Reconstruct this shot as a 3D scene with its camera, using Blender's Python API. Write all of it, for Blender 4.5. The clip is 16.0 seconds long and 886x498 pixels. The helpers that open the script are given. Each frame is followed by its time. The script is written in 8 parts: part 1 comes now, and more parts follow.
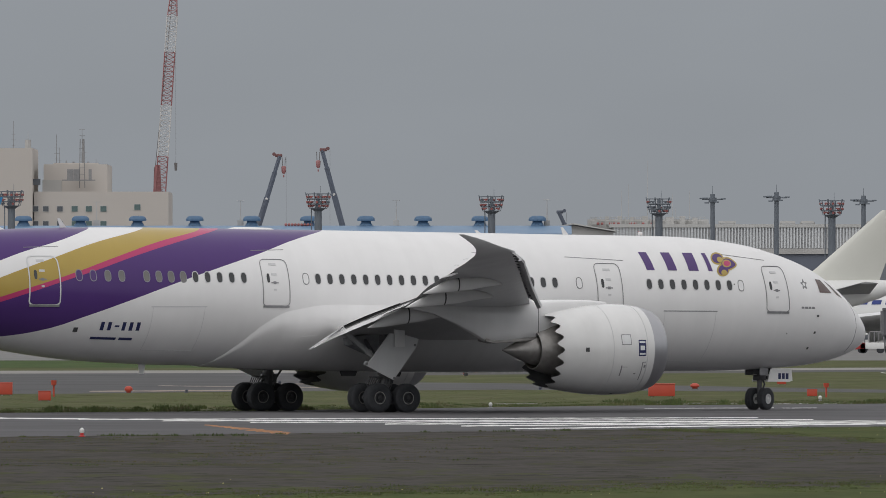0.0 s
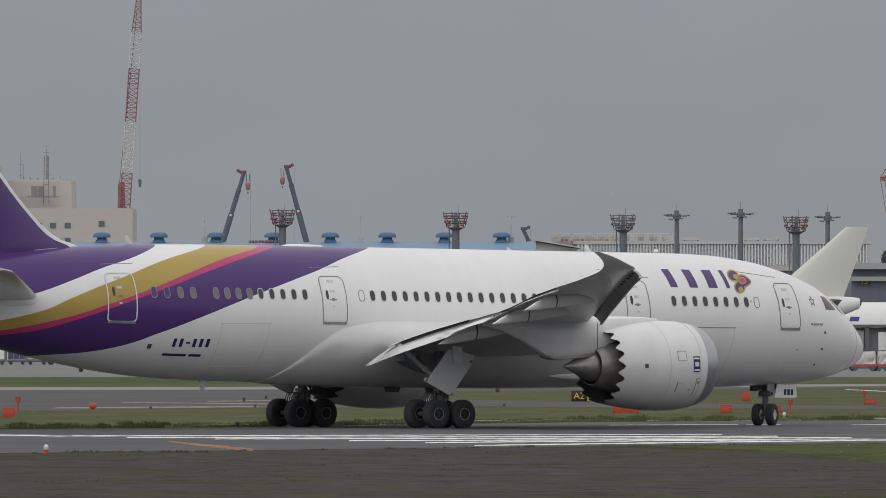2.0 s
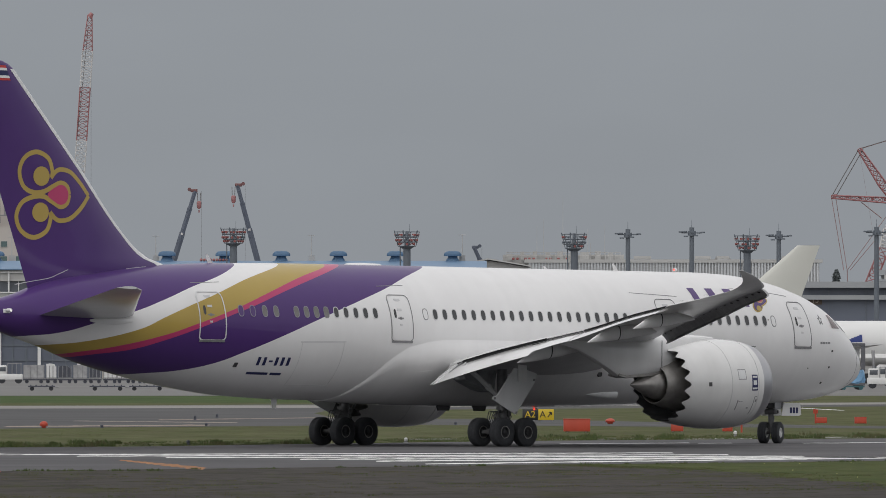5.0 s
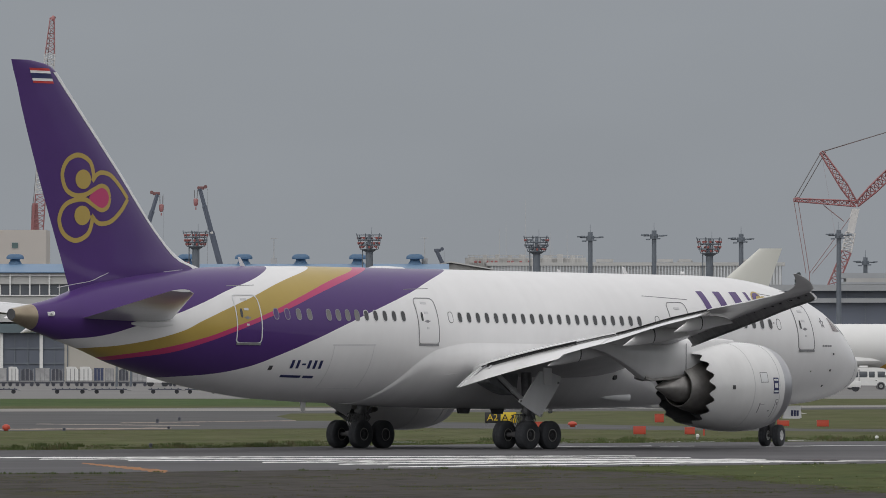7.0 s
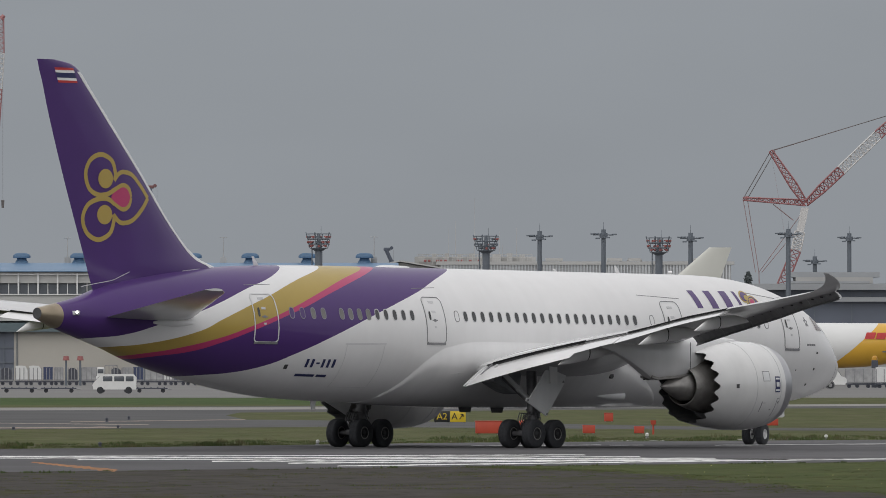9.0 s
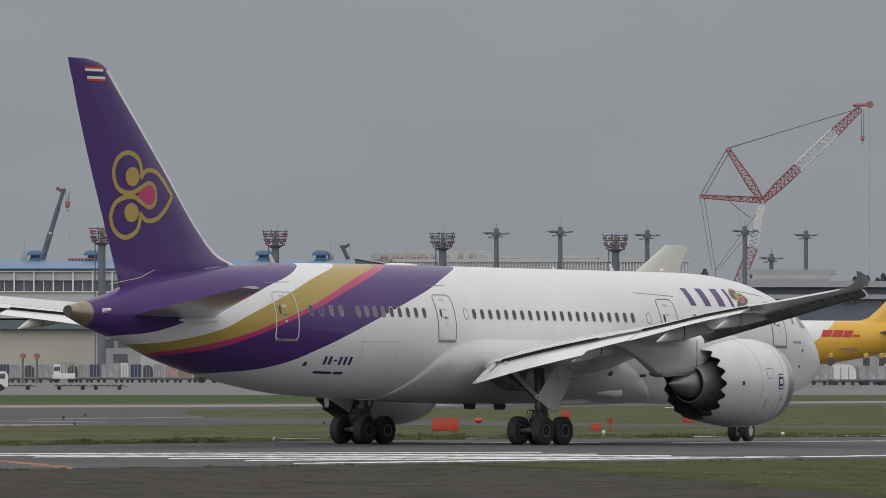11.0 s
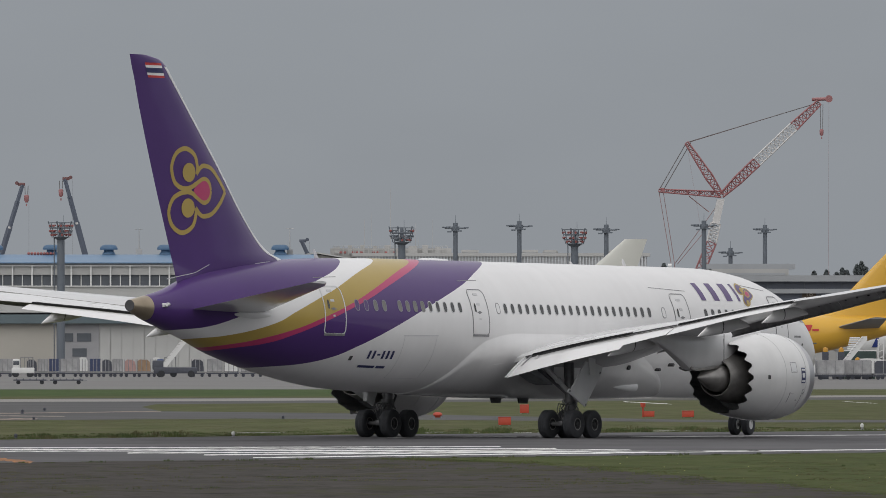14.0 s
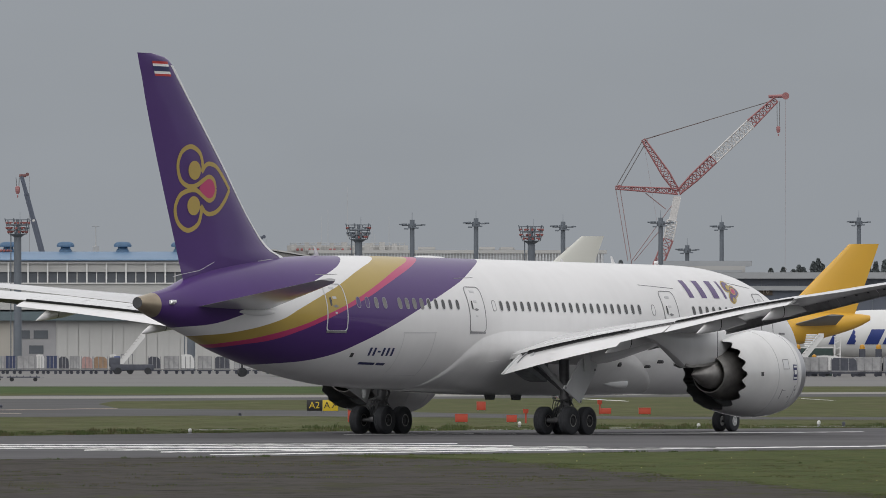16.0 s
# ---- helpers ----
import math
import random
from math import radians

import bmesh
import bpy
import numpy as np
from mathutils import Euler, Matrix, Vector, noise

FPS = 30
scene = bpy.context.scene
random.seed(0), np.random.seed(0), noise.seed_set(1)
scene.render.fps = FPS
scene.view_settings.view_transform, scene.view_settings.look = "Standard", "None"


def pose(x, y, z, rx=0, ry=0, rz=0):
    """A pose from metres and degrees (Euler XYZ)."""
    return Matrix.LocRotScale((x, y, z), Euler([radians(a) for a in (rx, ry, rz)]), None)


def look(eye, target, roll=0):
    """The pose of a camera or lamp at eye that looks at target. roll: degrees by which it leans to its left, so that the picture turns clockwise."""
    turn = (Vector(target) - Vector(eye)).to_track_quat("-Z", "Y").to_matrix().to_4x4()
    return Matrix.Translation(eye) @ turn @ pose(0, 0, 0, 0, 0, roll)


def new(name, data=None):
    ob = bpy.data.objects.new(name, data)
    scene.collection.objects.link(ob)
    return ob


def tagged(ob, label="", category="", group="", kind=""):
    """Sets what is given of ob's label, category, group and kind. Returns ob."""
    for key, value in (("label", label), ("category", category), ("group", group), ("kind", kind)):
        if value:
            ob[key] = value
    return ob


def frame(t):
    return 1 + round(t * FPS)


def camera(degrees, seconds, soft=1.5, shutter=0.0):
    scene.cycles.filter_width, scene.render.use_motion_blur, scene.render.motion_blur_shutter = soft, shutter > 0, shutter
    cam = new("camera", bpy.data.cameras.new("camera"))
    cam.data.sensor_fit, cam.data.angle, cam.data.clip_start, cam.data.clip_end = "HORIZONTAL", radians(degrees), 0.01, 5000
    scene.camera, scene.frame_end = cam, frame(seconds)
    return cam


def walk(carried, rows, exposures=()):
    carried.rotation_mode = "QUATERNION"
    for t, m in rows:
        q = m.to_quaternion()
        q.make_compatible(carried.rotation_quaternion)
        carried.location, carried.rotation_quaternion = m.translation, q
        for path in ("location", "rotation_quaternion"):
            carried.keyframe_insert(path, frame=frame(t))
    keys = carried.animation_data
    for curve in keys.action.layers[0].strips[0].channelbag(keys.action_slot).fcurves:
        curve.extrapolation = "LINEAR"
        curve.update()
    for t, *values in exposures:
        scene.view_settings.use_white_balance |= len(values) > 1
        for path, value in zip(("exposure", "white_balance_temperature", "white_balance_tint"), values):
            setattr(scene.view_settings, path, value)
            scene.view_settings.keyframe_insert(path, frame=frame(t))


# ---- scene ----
cam = camera(3.4540, 16.0, soft=0.7)
EYE = 4.5
PATH = [
    (0, -0.2206, 0.2351), (0.5, -0.1673, 0.2351), (1, -0.1282, 0.2418), (1.5, -0.1011, 0.2608), (2, -0.081, 0.2999),
    (2.5, -0.0539, 0.333), (3, -0.0236, 0.3424), (3.5, 0.0, 0.3532), (4, 0.0304, 0.3606), (6.5, 0.2254, 0.3835),
    (7, 0.2565, 0.3842), (7.5, 0.3017, 0.3849), (8, 0.351, 0.3856), (8.5, 0.405, 0.3835), (9, 0.4536, 0.3802),
    (11.5, 0.6466, 0.3619), (12, 0.6628, 0.3512), (12.5, 0.6898, 0.3465), (13, 0.7215, 0.3498), (13.5, 0.7471, 0.3498),
    (14, 0.7822, 0.3478), (14.5, 0.818, 0.3465), (15, 0.8632, 0.3431), (15.5, 0.907, 0.3397), (16, 0.9509, 0.3364)]
# a tripod: the camera only pans and tilts
walk(cam, [(t, pose(0, 0, EYE, 90 + tilt, 0, -pan)) for t, pan, tilt in PATH], exposures=((0, 0.0), (13.5, 0.0), (16, 0.10)))

# ---- world and light: bright overcast ----
world = bpy.data.worlds.new("overcast_sky")
scene.world = world
world.use_nodes = True
wn, wl = world.node_tree.nodes, world.node_tree.links
wn.clear()
w_out = wn.new("ShaderNodeOutputWorld")
w_bg = wn.new("ShaderNodeBackground")
w_sky = wn.new("ShaderNodeTexSky")
w_sky.sky_type = "NISHITA"
w_sky.sun_disc = False
w_sky.sun_elevation = radians(36)
w_sky.sun_rotation = radians(205)
w_co = wn.new("ShaderNodeTexCoord")
w_xyz = wn.new("ShaderNodeSeparateXYZ")
wl.new(w_co.outputs["Generated"], w_xyz.inputs[0])
w_ramp = wn.new("ShaderNodeValToRGB")          # an overcast sky brightens from the horizon to the zenith
wl.new(w_xyz.outputs["Z"], w_ramp.inputs[0])
els = w_ramp.color_ramp.elements
els[0].position, els[0].color = 0.0, (0.244, 0.263, 0.288, 1)
els[1].position, els[1].color = 1.0, (0.88, 0.875, 0.89, 1)
e = els.new(0.05)
e.color = (0.256, 0.279, 0.309, 1)
e = els.new(0.10)
e.color = (0.54, 0.555, 0.575, 1)
e = els.new(0.20)
e.color = (0.69, 0.695, 0.71, 1)
e = els.new(0.42)
e.color = (0.73, 0.73, 0.745, 1)
w_map = wn.new("ShaderNodeMapping")
w_map.inputs["Scale"].default_value = (1.0, 1.0, 2.6)
wl.new(w_co.outputs["Generated"], w_map.inputs[0])
w_noise = wn.new("ShaderNodeTexNoise")
w_noise.inputs["Scale"].default_value = 38.0
w_noise.inputs["Detail"].default_value = 3.0
wl.new(w_map.outputs[0], w_noise.inputs["Vector"])
w_var = wn.new("ShaderNodeMapRange")
w_var.inputs["To Min"].default_value, w_var.inputs["To Max"].default_value = 0.93, 1.07
wl.new(w_noise.outputs[0], w_var.inputs["Value"])
w_mul = wn.new("ShaderNodeVectorMath")
w_mul.operation = "SCALE"
wl.new(w_ramp.outputs[0], w_mul.inputs[0])
wl.new(w_var.outputs[0], w_mul.inputs["Scale"])
w_hue = wn.new("ShaderNodeHueSaturation")
w_hue.inputs["Saturation"].default_value = 0.25
w_hue.inputs["Value"].default_value = 0.006
wl.new(w_sky.outputs[0], w_hue.inputs["Color"])
w_add = wn.new("ShaderNodeVectorMath")
w_add.operation = "ADD"
wl.new(w_mul.outputs[0], w_add.inputs[0])
wl.new(w_hue.outputs[0], w_add.inputs[1])
wl.new(w_add.outputs[0], w_bg.inputs["Color"])
w_bg.inputs["Strength"].default_value = 1.0
wl.new(w_bg.outputs[0], w_out.inputs[0])

sun_data = bpy.data.lights.new("sun", "SUN")
sun_data.energy, sun_data.angle, sun_data.color = 0.80, radians(60), (1.0, 0.975, 0.94)
sun = new("sun", sun_data)
sun.matrix_world = look((0, 0, 73), (42, 91, 0))


# ---- materials ----
def mat(name, colour, rough=0.5, metal=0.0, var=0.12, scale=3.0, bump=0.0, bscale=30.0, coat=0.0, spec=None, stretch=(1, 1, 1), world_space=False):
    """A surface with a broad and a fine variation of tone, and an optional relief."""
    m = bpy.data.materials.new(name)
    m.use_nodes = True
    n, l = m.node_tree.nodes, m.node_tree.links
    b = n["Principled BSDF"]
    b.inputs["Roughness"].default_value, b.inputs["Metallic"].default_value = rough, metal
    if coat:
        b.inputs["Coat Weight"].default_value, b.inputs["Coat Roughness"].default_value = coat, 0.05
    if spec is not None:
        b.inputs["Specular IOR Level"].default_value = spec
    if world_space:
        pos = n.new("ShaderNodeNewGeometry").outputs["Position"]
    else:
        pos = n.new("ShaderNodeTexCoord").outputs["Object"]
    mp = n.new("ShaderNodeMapping")
    mp.inputs["Scale"].default_value = stretch
    l.new(pos, mp.inputs[0])
    big, fine = n.new("ShaderNodeTexNoise"), n.new("ShaderNodeTexNoise")
    big.inputs["Scale"].default_value, fine.inputs["Scale"].default_value = scale * 0.2, scale
    for x in (big, fine):
        x.inputs["Detail"].default_value = 4.0
        l.new(mp.outputs[0], x.inputs["Vector"])
    add = n.new("ShaderNodeMath")
    add.operation = "ADD"
    l.new(big.outputs[0], add.inputs[0])
    l.new(fine.outputs[0], add.inputs[1])
    rng = n.new("ShaderNodeMapRange")
    rng.inputs["From Min"].default_value, rng.inputs["From Max"].default_value = 0.6, 1.4
    rng.inputs["To Min"].default_value, rng.inputs["To Max"].default_value = 1 - var, 1 + var
    l.new(add.outputs[0], rng.inputs["Value"])
    sc = n.new("ShaderNodeVectorMath")
    sc.operation = "SCALE"
    sc.inputs[0].default_value = colour
    l.new(rng.outputs[0], sc.inputs["Scale"])
    l.new(sc.outputs[0], b.inputs["Base Color"])
    if bump:
        bn, bp = n.new("ShaderNodeTexNoise"), n.new("ShaderNodeBump")
        bn.inputs["Scale"].default_value, bn.inputs["Detail"].default_value = bscale, 5.0
        l.new(mp.outputs[0], bn.inputs["Vector"])
        bp.inputs["Strength"].default_value, bp.inputs["Distance"].default_value = bump, 0.02
        l.new(bn.outputs[0], bp.inputs["Height"])
        l.new(bp.outputs[0], b.inputs["Normal"])
    return m


def mat2(name, a, b, rough, size, share=0.5, soft=0.12, var=0.15, stretch=(1, 1, 1), spec=0.2):
    """Ground of two kinds in patches: size is the patches' width in metres, share how much of it is the second."""
    m = mat(name, a, rough, var=var, scale=3.0 / size, world_space=True, stretch=stretch, spec=spec)
    n, l = m.node_tree.nodes, m.node_tree.links
    tone = [x for x in n if x.bl_idname == "ShaderNodeVectorMath"][0]
    mp = [x for x in n if x.bl_idname == "ShaderNodeMapping"][0]
    t = n.new("ShaderNodeTexNoise")
    t.inputs["Scale"].default_value, t.inputs["Detail"].default_value, t.inputs["Roughness"].default_value = 1.0 / size, 6.0, 0.62
    l.new(mp.outputs[0], t.inputs["Vector"])
    r = n.new("ShaderNodeMapRange")
    c = 0.5 + (0.5 - share) * 0.6
    r.inputs["From Min"].default_value, r.inputs["From Max"].default_value = c - soft / 2, c + soft / 2
    l.new(t.outputs[0], r.inputs["Value"])
    mx = n.new("ShaderNodeMix")
    mx.data_type = "RGBA"
    mx.inputs[6].default_value, mx.inputs[7].default_value = (*a, 1), (*b, 1)
    l.new(r.outputs[0], mx.inputs[0])
    l.new(mx.outputs[2], tone.inputs[0])
    return m


def streaked(m, amount, along=2.2):
    """Faint streaks of grime that run down a painted side, and a few broad panels of slightly different tone."""
    n, l = m.node_tree.nodes, m.node_tree.links
    b = n["Principled BSDF"]
    src = b.inputs["Base Color"].links[0].from_socket
    co = n.new("ShaderNodeTexCoord")
    last = src
    for stretch, lo, hi, amt in (((along, 0.12, 0.16), 0.35, 0.72, amount), ((0.22, 0.0, 0.5), 0.35, 0.65, amount * 0.6)):
        mp, t, r, sc = n.new("ShaderNodeMapping"), n.new("ShaderNodeTexNoise"), n.new("ShaderNodeMapRange"), n.new("ShaderNodeVectorMath")
        mp.inputs["Scale"].default_value = stretch
        l.new(co.outputs["Object"], mp.inputs[0])
        t.inputs["Scale"].default_value, t.inputs["Detail"].default_value = 1.0, 5.0
        l.new(mp.outputs[0], t.inputs["Vector"])
        r.inputs["From Min"].default_value, r.inputs["From Max"].default_value = lo, hi
        r.inputs["To Min"].default_value, r.inputs["To Max"].default_value = 1.0 + amt * 0.3, 1.0 - amt
        l.new(t.outputs[0], r.inputs["Value"])
        sc.operation = "SCALE"
        l.new(last, sc.inputs[0])
        l.new(r.outputs[0], sc.inputs["Scale"])
        last = sc.outputs[0]
    l.new(last, b.inputs["Base Color"])
    return m


WHITE = (0.75, 0.745, 0.745)
PURPLE = (0.070, 0.030, 0.152)
GOLD = (0.40, 0.29, 0.075)
PINK = (0.44, 0.045, 0.14)
paint_white = mat("white_gloss_paint", WHITE, 0.40, var=0.045, scale=0.9, coat=1.0, spec=0.2)
paint_cowl = mat("off_white_cowl_paint", (0.67, 0.667, 0.66), 0.40, var=0.06, scale=1.2, coat=1.0, spec=0.2)
paint_grey = mat("grey_wing_paint", (0.67, 0.67, 0.675), 0.22, var=0.06, scale=1.0)
paint_under = mat("grey_underside_paint", (0.43, 0.435, 0.44), 0.45, var=0.09, scale=0.8)
paint_light = mat("light_grey_paint", (0.66, 0.665, 0.67), 0.38, var=0.05, scale=1.0)
paint_purple = mat("purple_gloss_paint", PURPLE, 0.40, var=0.06, scale=0.8, coat=0.55, spec=0.2)
paint_gold = mat("gold_paint", GOLD, 0.4, var=0.06, scale=0.8)
paint_pink = mat("pink_paint", PINK, 0.4, var=0.05, scale=0.8)
paint_red = mat("red_paint", (0.45, 0.03, 0.03), 0.45)
paint_blue = mat("navy_paint", (0.015, 0.02, 0.09), 0.45)
metal_lip = mat("polished_inlet_lip", (0.40, 0.40, 0.42), 0.34, 0.75, var=0.08, scale=1.5)
metal_cone = mat("heat_tinted_tail_cone", (0.36, 0.30, 0.22), 0.38, 0.75, var=0.22, scale=1.8)
metal_hot = mat("dark_exhaust_metal", (0.33, 0.315, 0.30), 0.40, 0.6, var=0.35, scale=2.5)
metal_strut = mat("gear_steel", (0.26, 0.26, 0.27), 0.45, 0.5, var=0.25, scale=6)
# near-black for shade in openings and gaps, lifted for haze; also dark fittings
dark = mat("dark_cavity", (0.058, 0.058, 0.061), 0.75, var=0.3)
gap_black = mat("painted_gap_shade", (0.018, 0.018, 0.019), 0.8, var=0.2, spec=0.1)
line_grey = mat("seam_sealant", (0.20, 0.20, 0.21), 0.6)
rim_grey = mat("grey_window_rim", (0.22, 0.21, 0.25), 0.5)
line_light = mat("light_seam", (0.55, 0.55, 0.56), 0.5)
rubber = mat("tyre_rubber", (0.031, 0.033, 0.038), 0.8, var=0.35, scale=8, bump=0.3, bscale=40)
rim_paint = mat("wheel_rim_paint", (0.040, 0.041, 0.044), 0.5, 0.4, var=0.2, scale=6)
rim_edge = mat("worn_rim_edge", (0.24, 0.235, 0.225), 0.45, 0.4, var=0.3, scale=6)
rim_bright = mat("bright_wheel_rim", (0.62, 0.62, 0.62), 0.4, 0.4, var=0.15, scale=6)
glass_dark = mat("dark_cabin_glass", (0.045, 0.046, 0.049), 0.14, var=0.2, spec=0.5)
glass_shade = mat("cabin_glass_with_shade", (0.16, 0.155, 0.15), 0.15, var=0.1)
glass_cockpit = mat("tinted_cockpit_glass", (0.085, 0.052, 0.046), 0.14, var=0.2)


def curve_node(n, pts, lo, hi, olo, ohi):
    c = n.new("ShaderNodeFloatCurve")
    cv = c.mapping.curves[0]
    ps = [((a - lo) / (hi - lo), (b - olo) / (ohi - olo)) for a, b in pts]
    cv.points[0].location, cv.points[1].location = ps[0], ps[-1]
    for p in ps[1:-1]:
        cv.points.new(*p)
    c.mapping.update()
    return c


# where the livery's bands begin: length along the fuselage against height on its side
BANDS = [
    ([(2.9, -28.8), (4.5, -25.6), (4.68, -23.9), (5.19, -21.9), (5.71, -19.9), (6.22, -18.3), (6.82, -16.45), (7.25, -14.75), (7.88, -12.4), (8.1, -11.4)], WHITE),
    ([(2.9, -28.4), (4.12, -24.4), (4.33, -22.5), (4.9, -19.8), (5.46, -18.4), (6.04, -16.8), (6.55, -15.2), (7.23, -12.9), (7.9, -9.75), (8.1, -8.9)], GOLD),
    ([(2.9, -26.0), (3.85, -22.6), (4.11, -21.0), (4.68, -18.4), (5.19, -16.7), (5.91, -14.35), (6.63, -12.1), (7.36, -9.5), (7.9, -6.9), (8.1, -6.2)], PINK),
    ([(2.9, -25.5), (3.74, -22.0), (4.02, -20.0), (4.47, -18.3), (4.97, -16.7), (5.51, -15.0), (6.05, -13.2), (6.75, -10.9), (7.48, -8.0), (8.1, -5.0)], PURPLE),
    ([(2.9, -19.8), (3.02, -18.5), (3.13, -17.2), (3.40, -15.7), (4.05, -13.7), (4.75, -11.65), (5.64, -9.0), (6.26, -6.95), (6.83, -4.95), (7.57, -2.35), (8.1, 0.4)], WHITE),
]


def livery():
    m = mat("white_paint_with_purple_gold_and_pink_bands", WHITE, 0.40, var=0.045, scale=0.8, coat=0.38, spec=0.12)
    n, l = m.node_tree.nodes, m.node_tree.links
    tone = [x for x in n if x.bl_idname == "ShaderNodeVectorMath"][0]
    tone.inputs[0].default_value = (1, 1, 1)
    xyz = n.new("ShaderNodeSeparateXYZ")
    l.new([x for x in n if x.bl_idname == "ShaderNodeTexCoord"][0].outputs["Object"], xyz.inputs[0])
    zn = n.new("ShaderNodeMapRange")
    zn.inputs["From Min"].default_value, zn.inputs["From Max"].default_value = 2.9, 8.1
    l.new(xyz.outputs["Z"], zn.inputs["Value"])
    xn = n.new("ShaderNodeMapRange")
    xn.inputs["From Min"].default_value, xn.inputs["From Max"].default_value = -29, 1
    xn.clamp = False
    l.new(xyz.outputs["X"], xn.inputs["Value"])
    last = None
    for pts, colour in BANDS:
        c = curve_node(n, pts, 2.9, 8.1, -29, 1)
        l.new(zn.outputs[0], c.inputs["Value"])
        gt = n.new("ShaderNodeMath")
        gt.operation = "GREATER_THAN"
        l.new(xn.outputs[0], gt.inputs[0])
        l.new(c.outputs[0], gt.inputs[1])
        mx = n.new("ShaderNodeMix")
        mx.data_type = "RGBA"
        l.new(gt.outputs[0], mx.inputs[0])
        if last:
            l.new(last, mx.inputs[6])
        else:
            mx.inputs[6].default_value = (*PURPLE, 1)
        mx.inputs[7].default_value = (*colour, 1)
        last = mx.outputs[2]
    l.new(last, tone.inputs[0])
    return m


paint_livery = streaked(livery(), 0.016)
streaked(paint_white, 0.035)
streaked(paint_cowl, 0.05, 1.4)
streaked(paint_grey, 0.08, 0.9)
streaked(paint_light, 0.05)


# ---- mesh tools ----
def mesh_of(name, bm, mats, smooth=True):
    bmesh.ops.recalc_face_normals(bm, faces=bm.faces)
    me = bpy.data.meshes.new(name)
    bm.to_mesh(me)
    bm.free()
    for m in (mats if isinstance(mats, (list, tuple)) else [mats]):
        me.materials.append(m)
    if smooth:
        me.polygons.foreach_set("use_smooth", [True] * len(me.polygons))
        me.set_sharp_from_angle(angle=radians(35))
    return me


def part(name, bm, mats, parent=None, label="", smooth=True):
    ob = new(name, mesh_of(name, bm, mats, smooth))
    if parent:
        ob.parent = parent
    return tagged(ob, label)


def thing(name, label, category, group="", kind="", at=None):
    ob = tagged(new(name), label, category, group, kind)
    if at is not None:
        ob.matrix_basis = at
    return ob


def hermite(xs, ys, x):
    """A smooth curve through points, with no overshoot to speak of."""
    xs, ys = np.array(xs, float), np.array(ys, float)
    d = np.diff(ys) / np.diff(xs)
    m = np.zeros(len(xs))
    m[0], m[-1] = d[0], d[-1]
    for i in range(1, len(xs) - 1):
        m[i] = 0 if d[i - 1] * d[i] <= 0 else 2 * d[i - 1] * d[i] / (d[i - 1] + d[i])
    x = np.clip(x, xs[0], xs[-1])
    i = np.clip(np.searchsorted(xs, x) - 1, 0, len(xs) - 2)
    h = xs[i + 1] - xs[i]
    t = (x - xs[i]) / h
    return (2 * t**3 - 3 * t**2 + 1) * ys[i] + (t**3 - 2 * t**2 + t) * h * m[i] + (-2 * t**3 + 3 * t**2) * ys[i + 1] + (t**3 - t**2) * h * m[i + 1]


def loft(bm, rings, closed=True, caps=True, mi=0):
    vs = [[bm.verts.new(p) for p in r] for r in rings]
    n = len(rings[0])
    for a, b in zip(vs, vs[1:]):
        for i in range(n if closed else n - 1):
            j = (i + 1) % n
            f = bm.faces.new((a[i], a[j], b[j], b[i]))
            f.material_index = mi
    if caps and closed:
        for r in (vs[0], vs[-1]):
            try:
                bm.faces.new(r).material_index = mi
            except ValueError:
                pass
    return vs


def box(bm, c, s, m=None, bevel=0.0, mi=0):
    g = bmesh.ops.create_cube(bm, size=1)
    vs = g["verts"]
    mm = Matrix.Translation(c) @ Matrix.Diagonal((*s, 1))
    bmesh.ops.transform(bm, matrix=(m @ mm) if m else mm, verts=vs)
    fs = {f for v in vs for f in v.link_faces}
    for f in fs:
        f.material_index = mi
    if bevel:
        es = {e2 for f in fs for e2 in f.edges}
        r = bmesh.ops.bevel(bm, geom=list(es), offset=bevel, segments=2, affect="EDGES", profile=0.5)
        for f in r["faces"]:
            f.material_index = mi
    return vs


def tube(bm, a, b, r0, r1=None, n=8, mi=0, caps=True):
    a, b = Vector(a), Vector(b)
    r1 = r0 if r1 is None else r1
    q = (b - a).to_track_quat("Z", "Y")
    rings = []
    for p, r in ((a, r0), (b, r1)):
        rings.append([p + q @ Vector((r * math.cos(2 * math.pi * i / n), r * math.sin(2 * math.pi * i / n), 0)) for i in range(n)])
    loft(bm, rings, True, caps, mi)


def revolve(bm, prof, m, n=48, mi=0, wobble=None):
    """prof: (x along, radius). The axis is the local x of m."""
    rings = []
    for k, (x, r) in enumerate(prof):
        ring = []
        for i in range(n):
            a = 2 * math.pi * i / n
            dx = wobble(k, i) if wobble else 0
            ring.append(m @ Vector((x + dx, r * math.sin(a), r * math.cos(a))))
        rings.append(ring)
    return loft(bm, rings, True, False, mi)


def sheet(bm, pts, z=0.0, mi=0):
    f = bm.faces.new([bm.verts.new((x, y, z)) for x, y in pts])
    f.material_index = mi
    return f


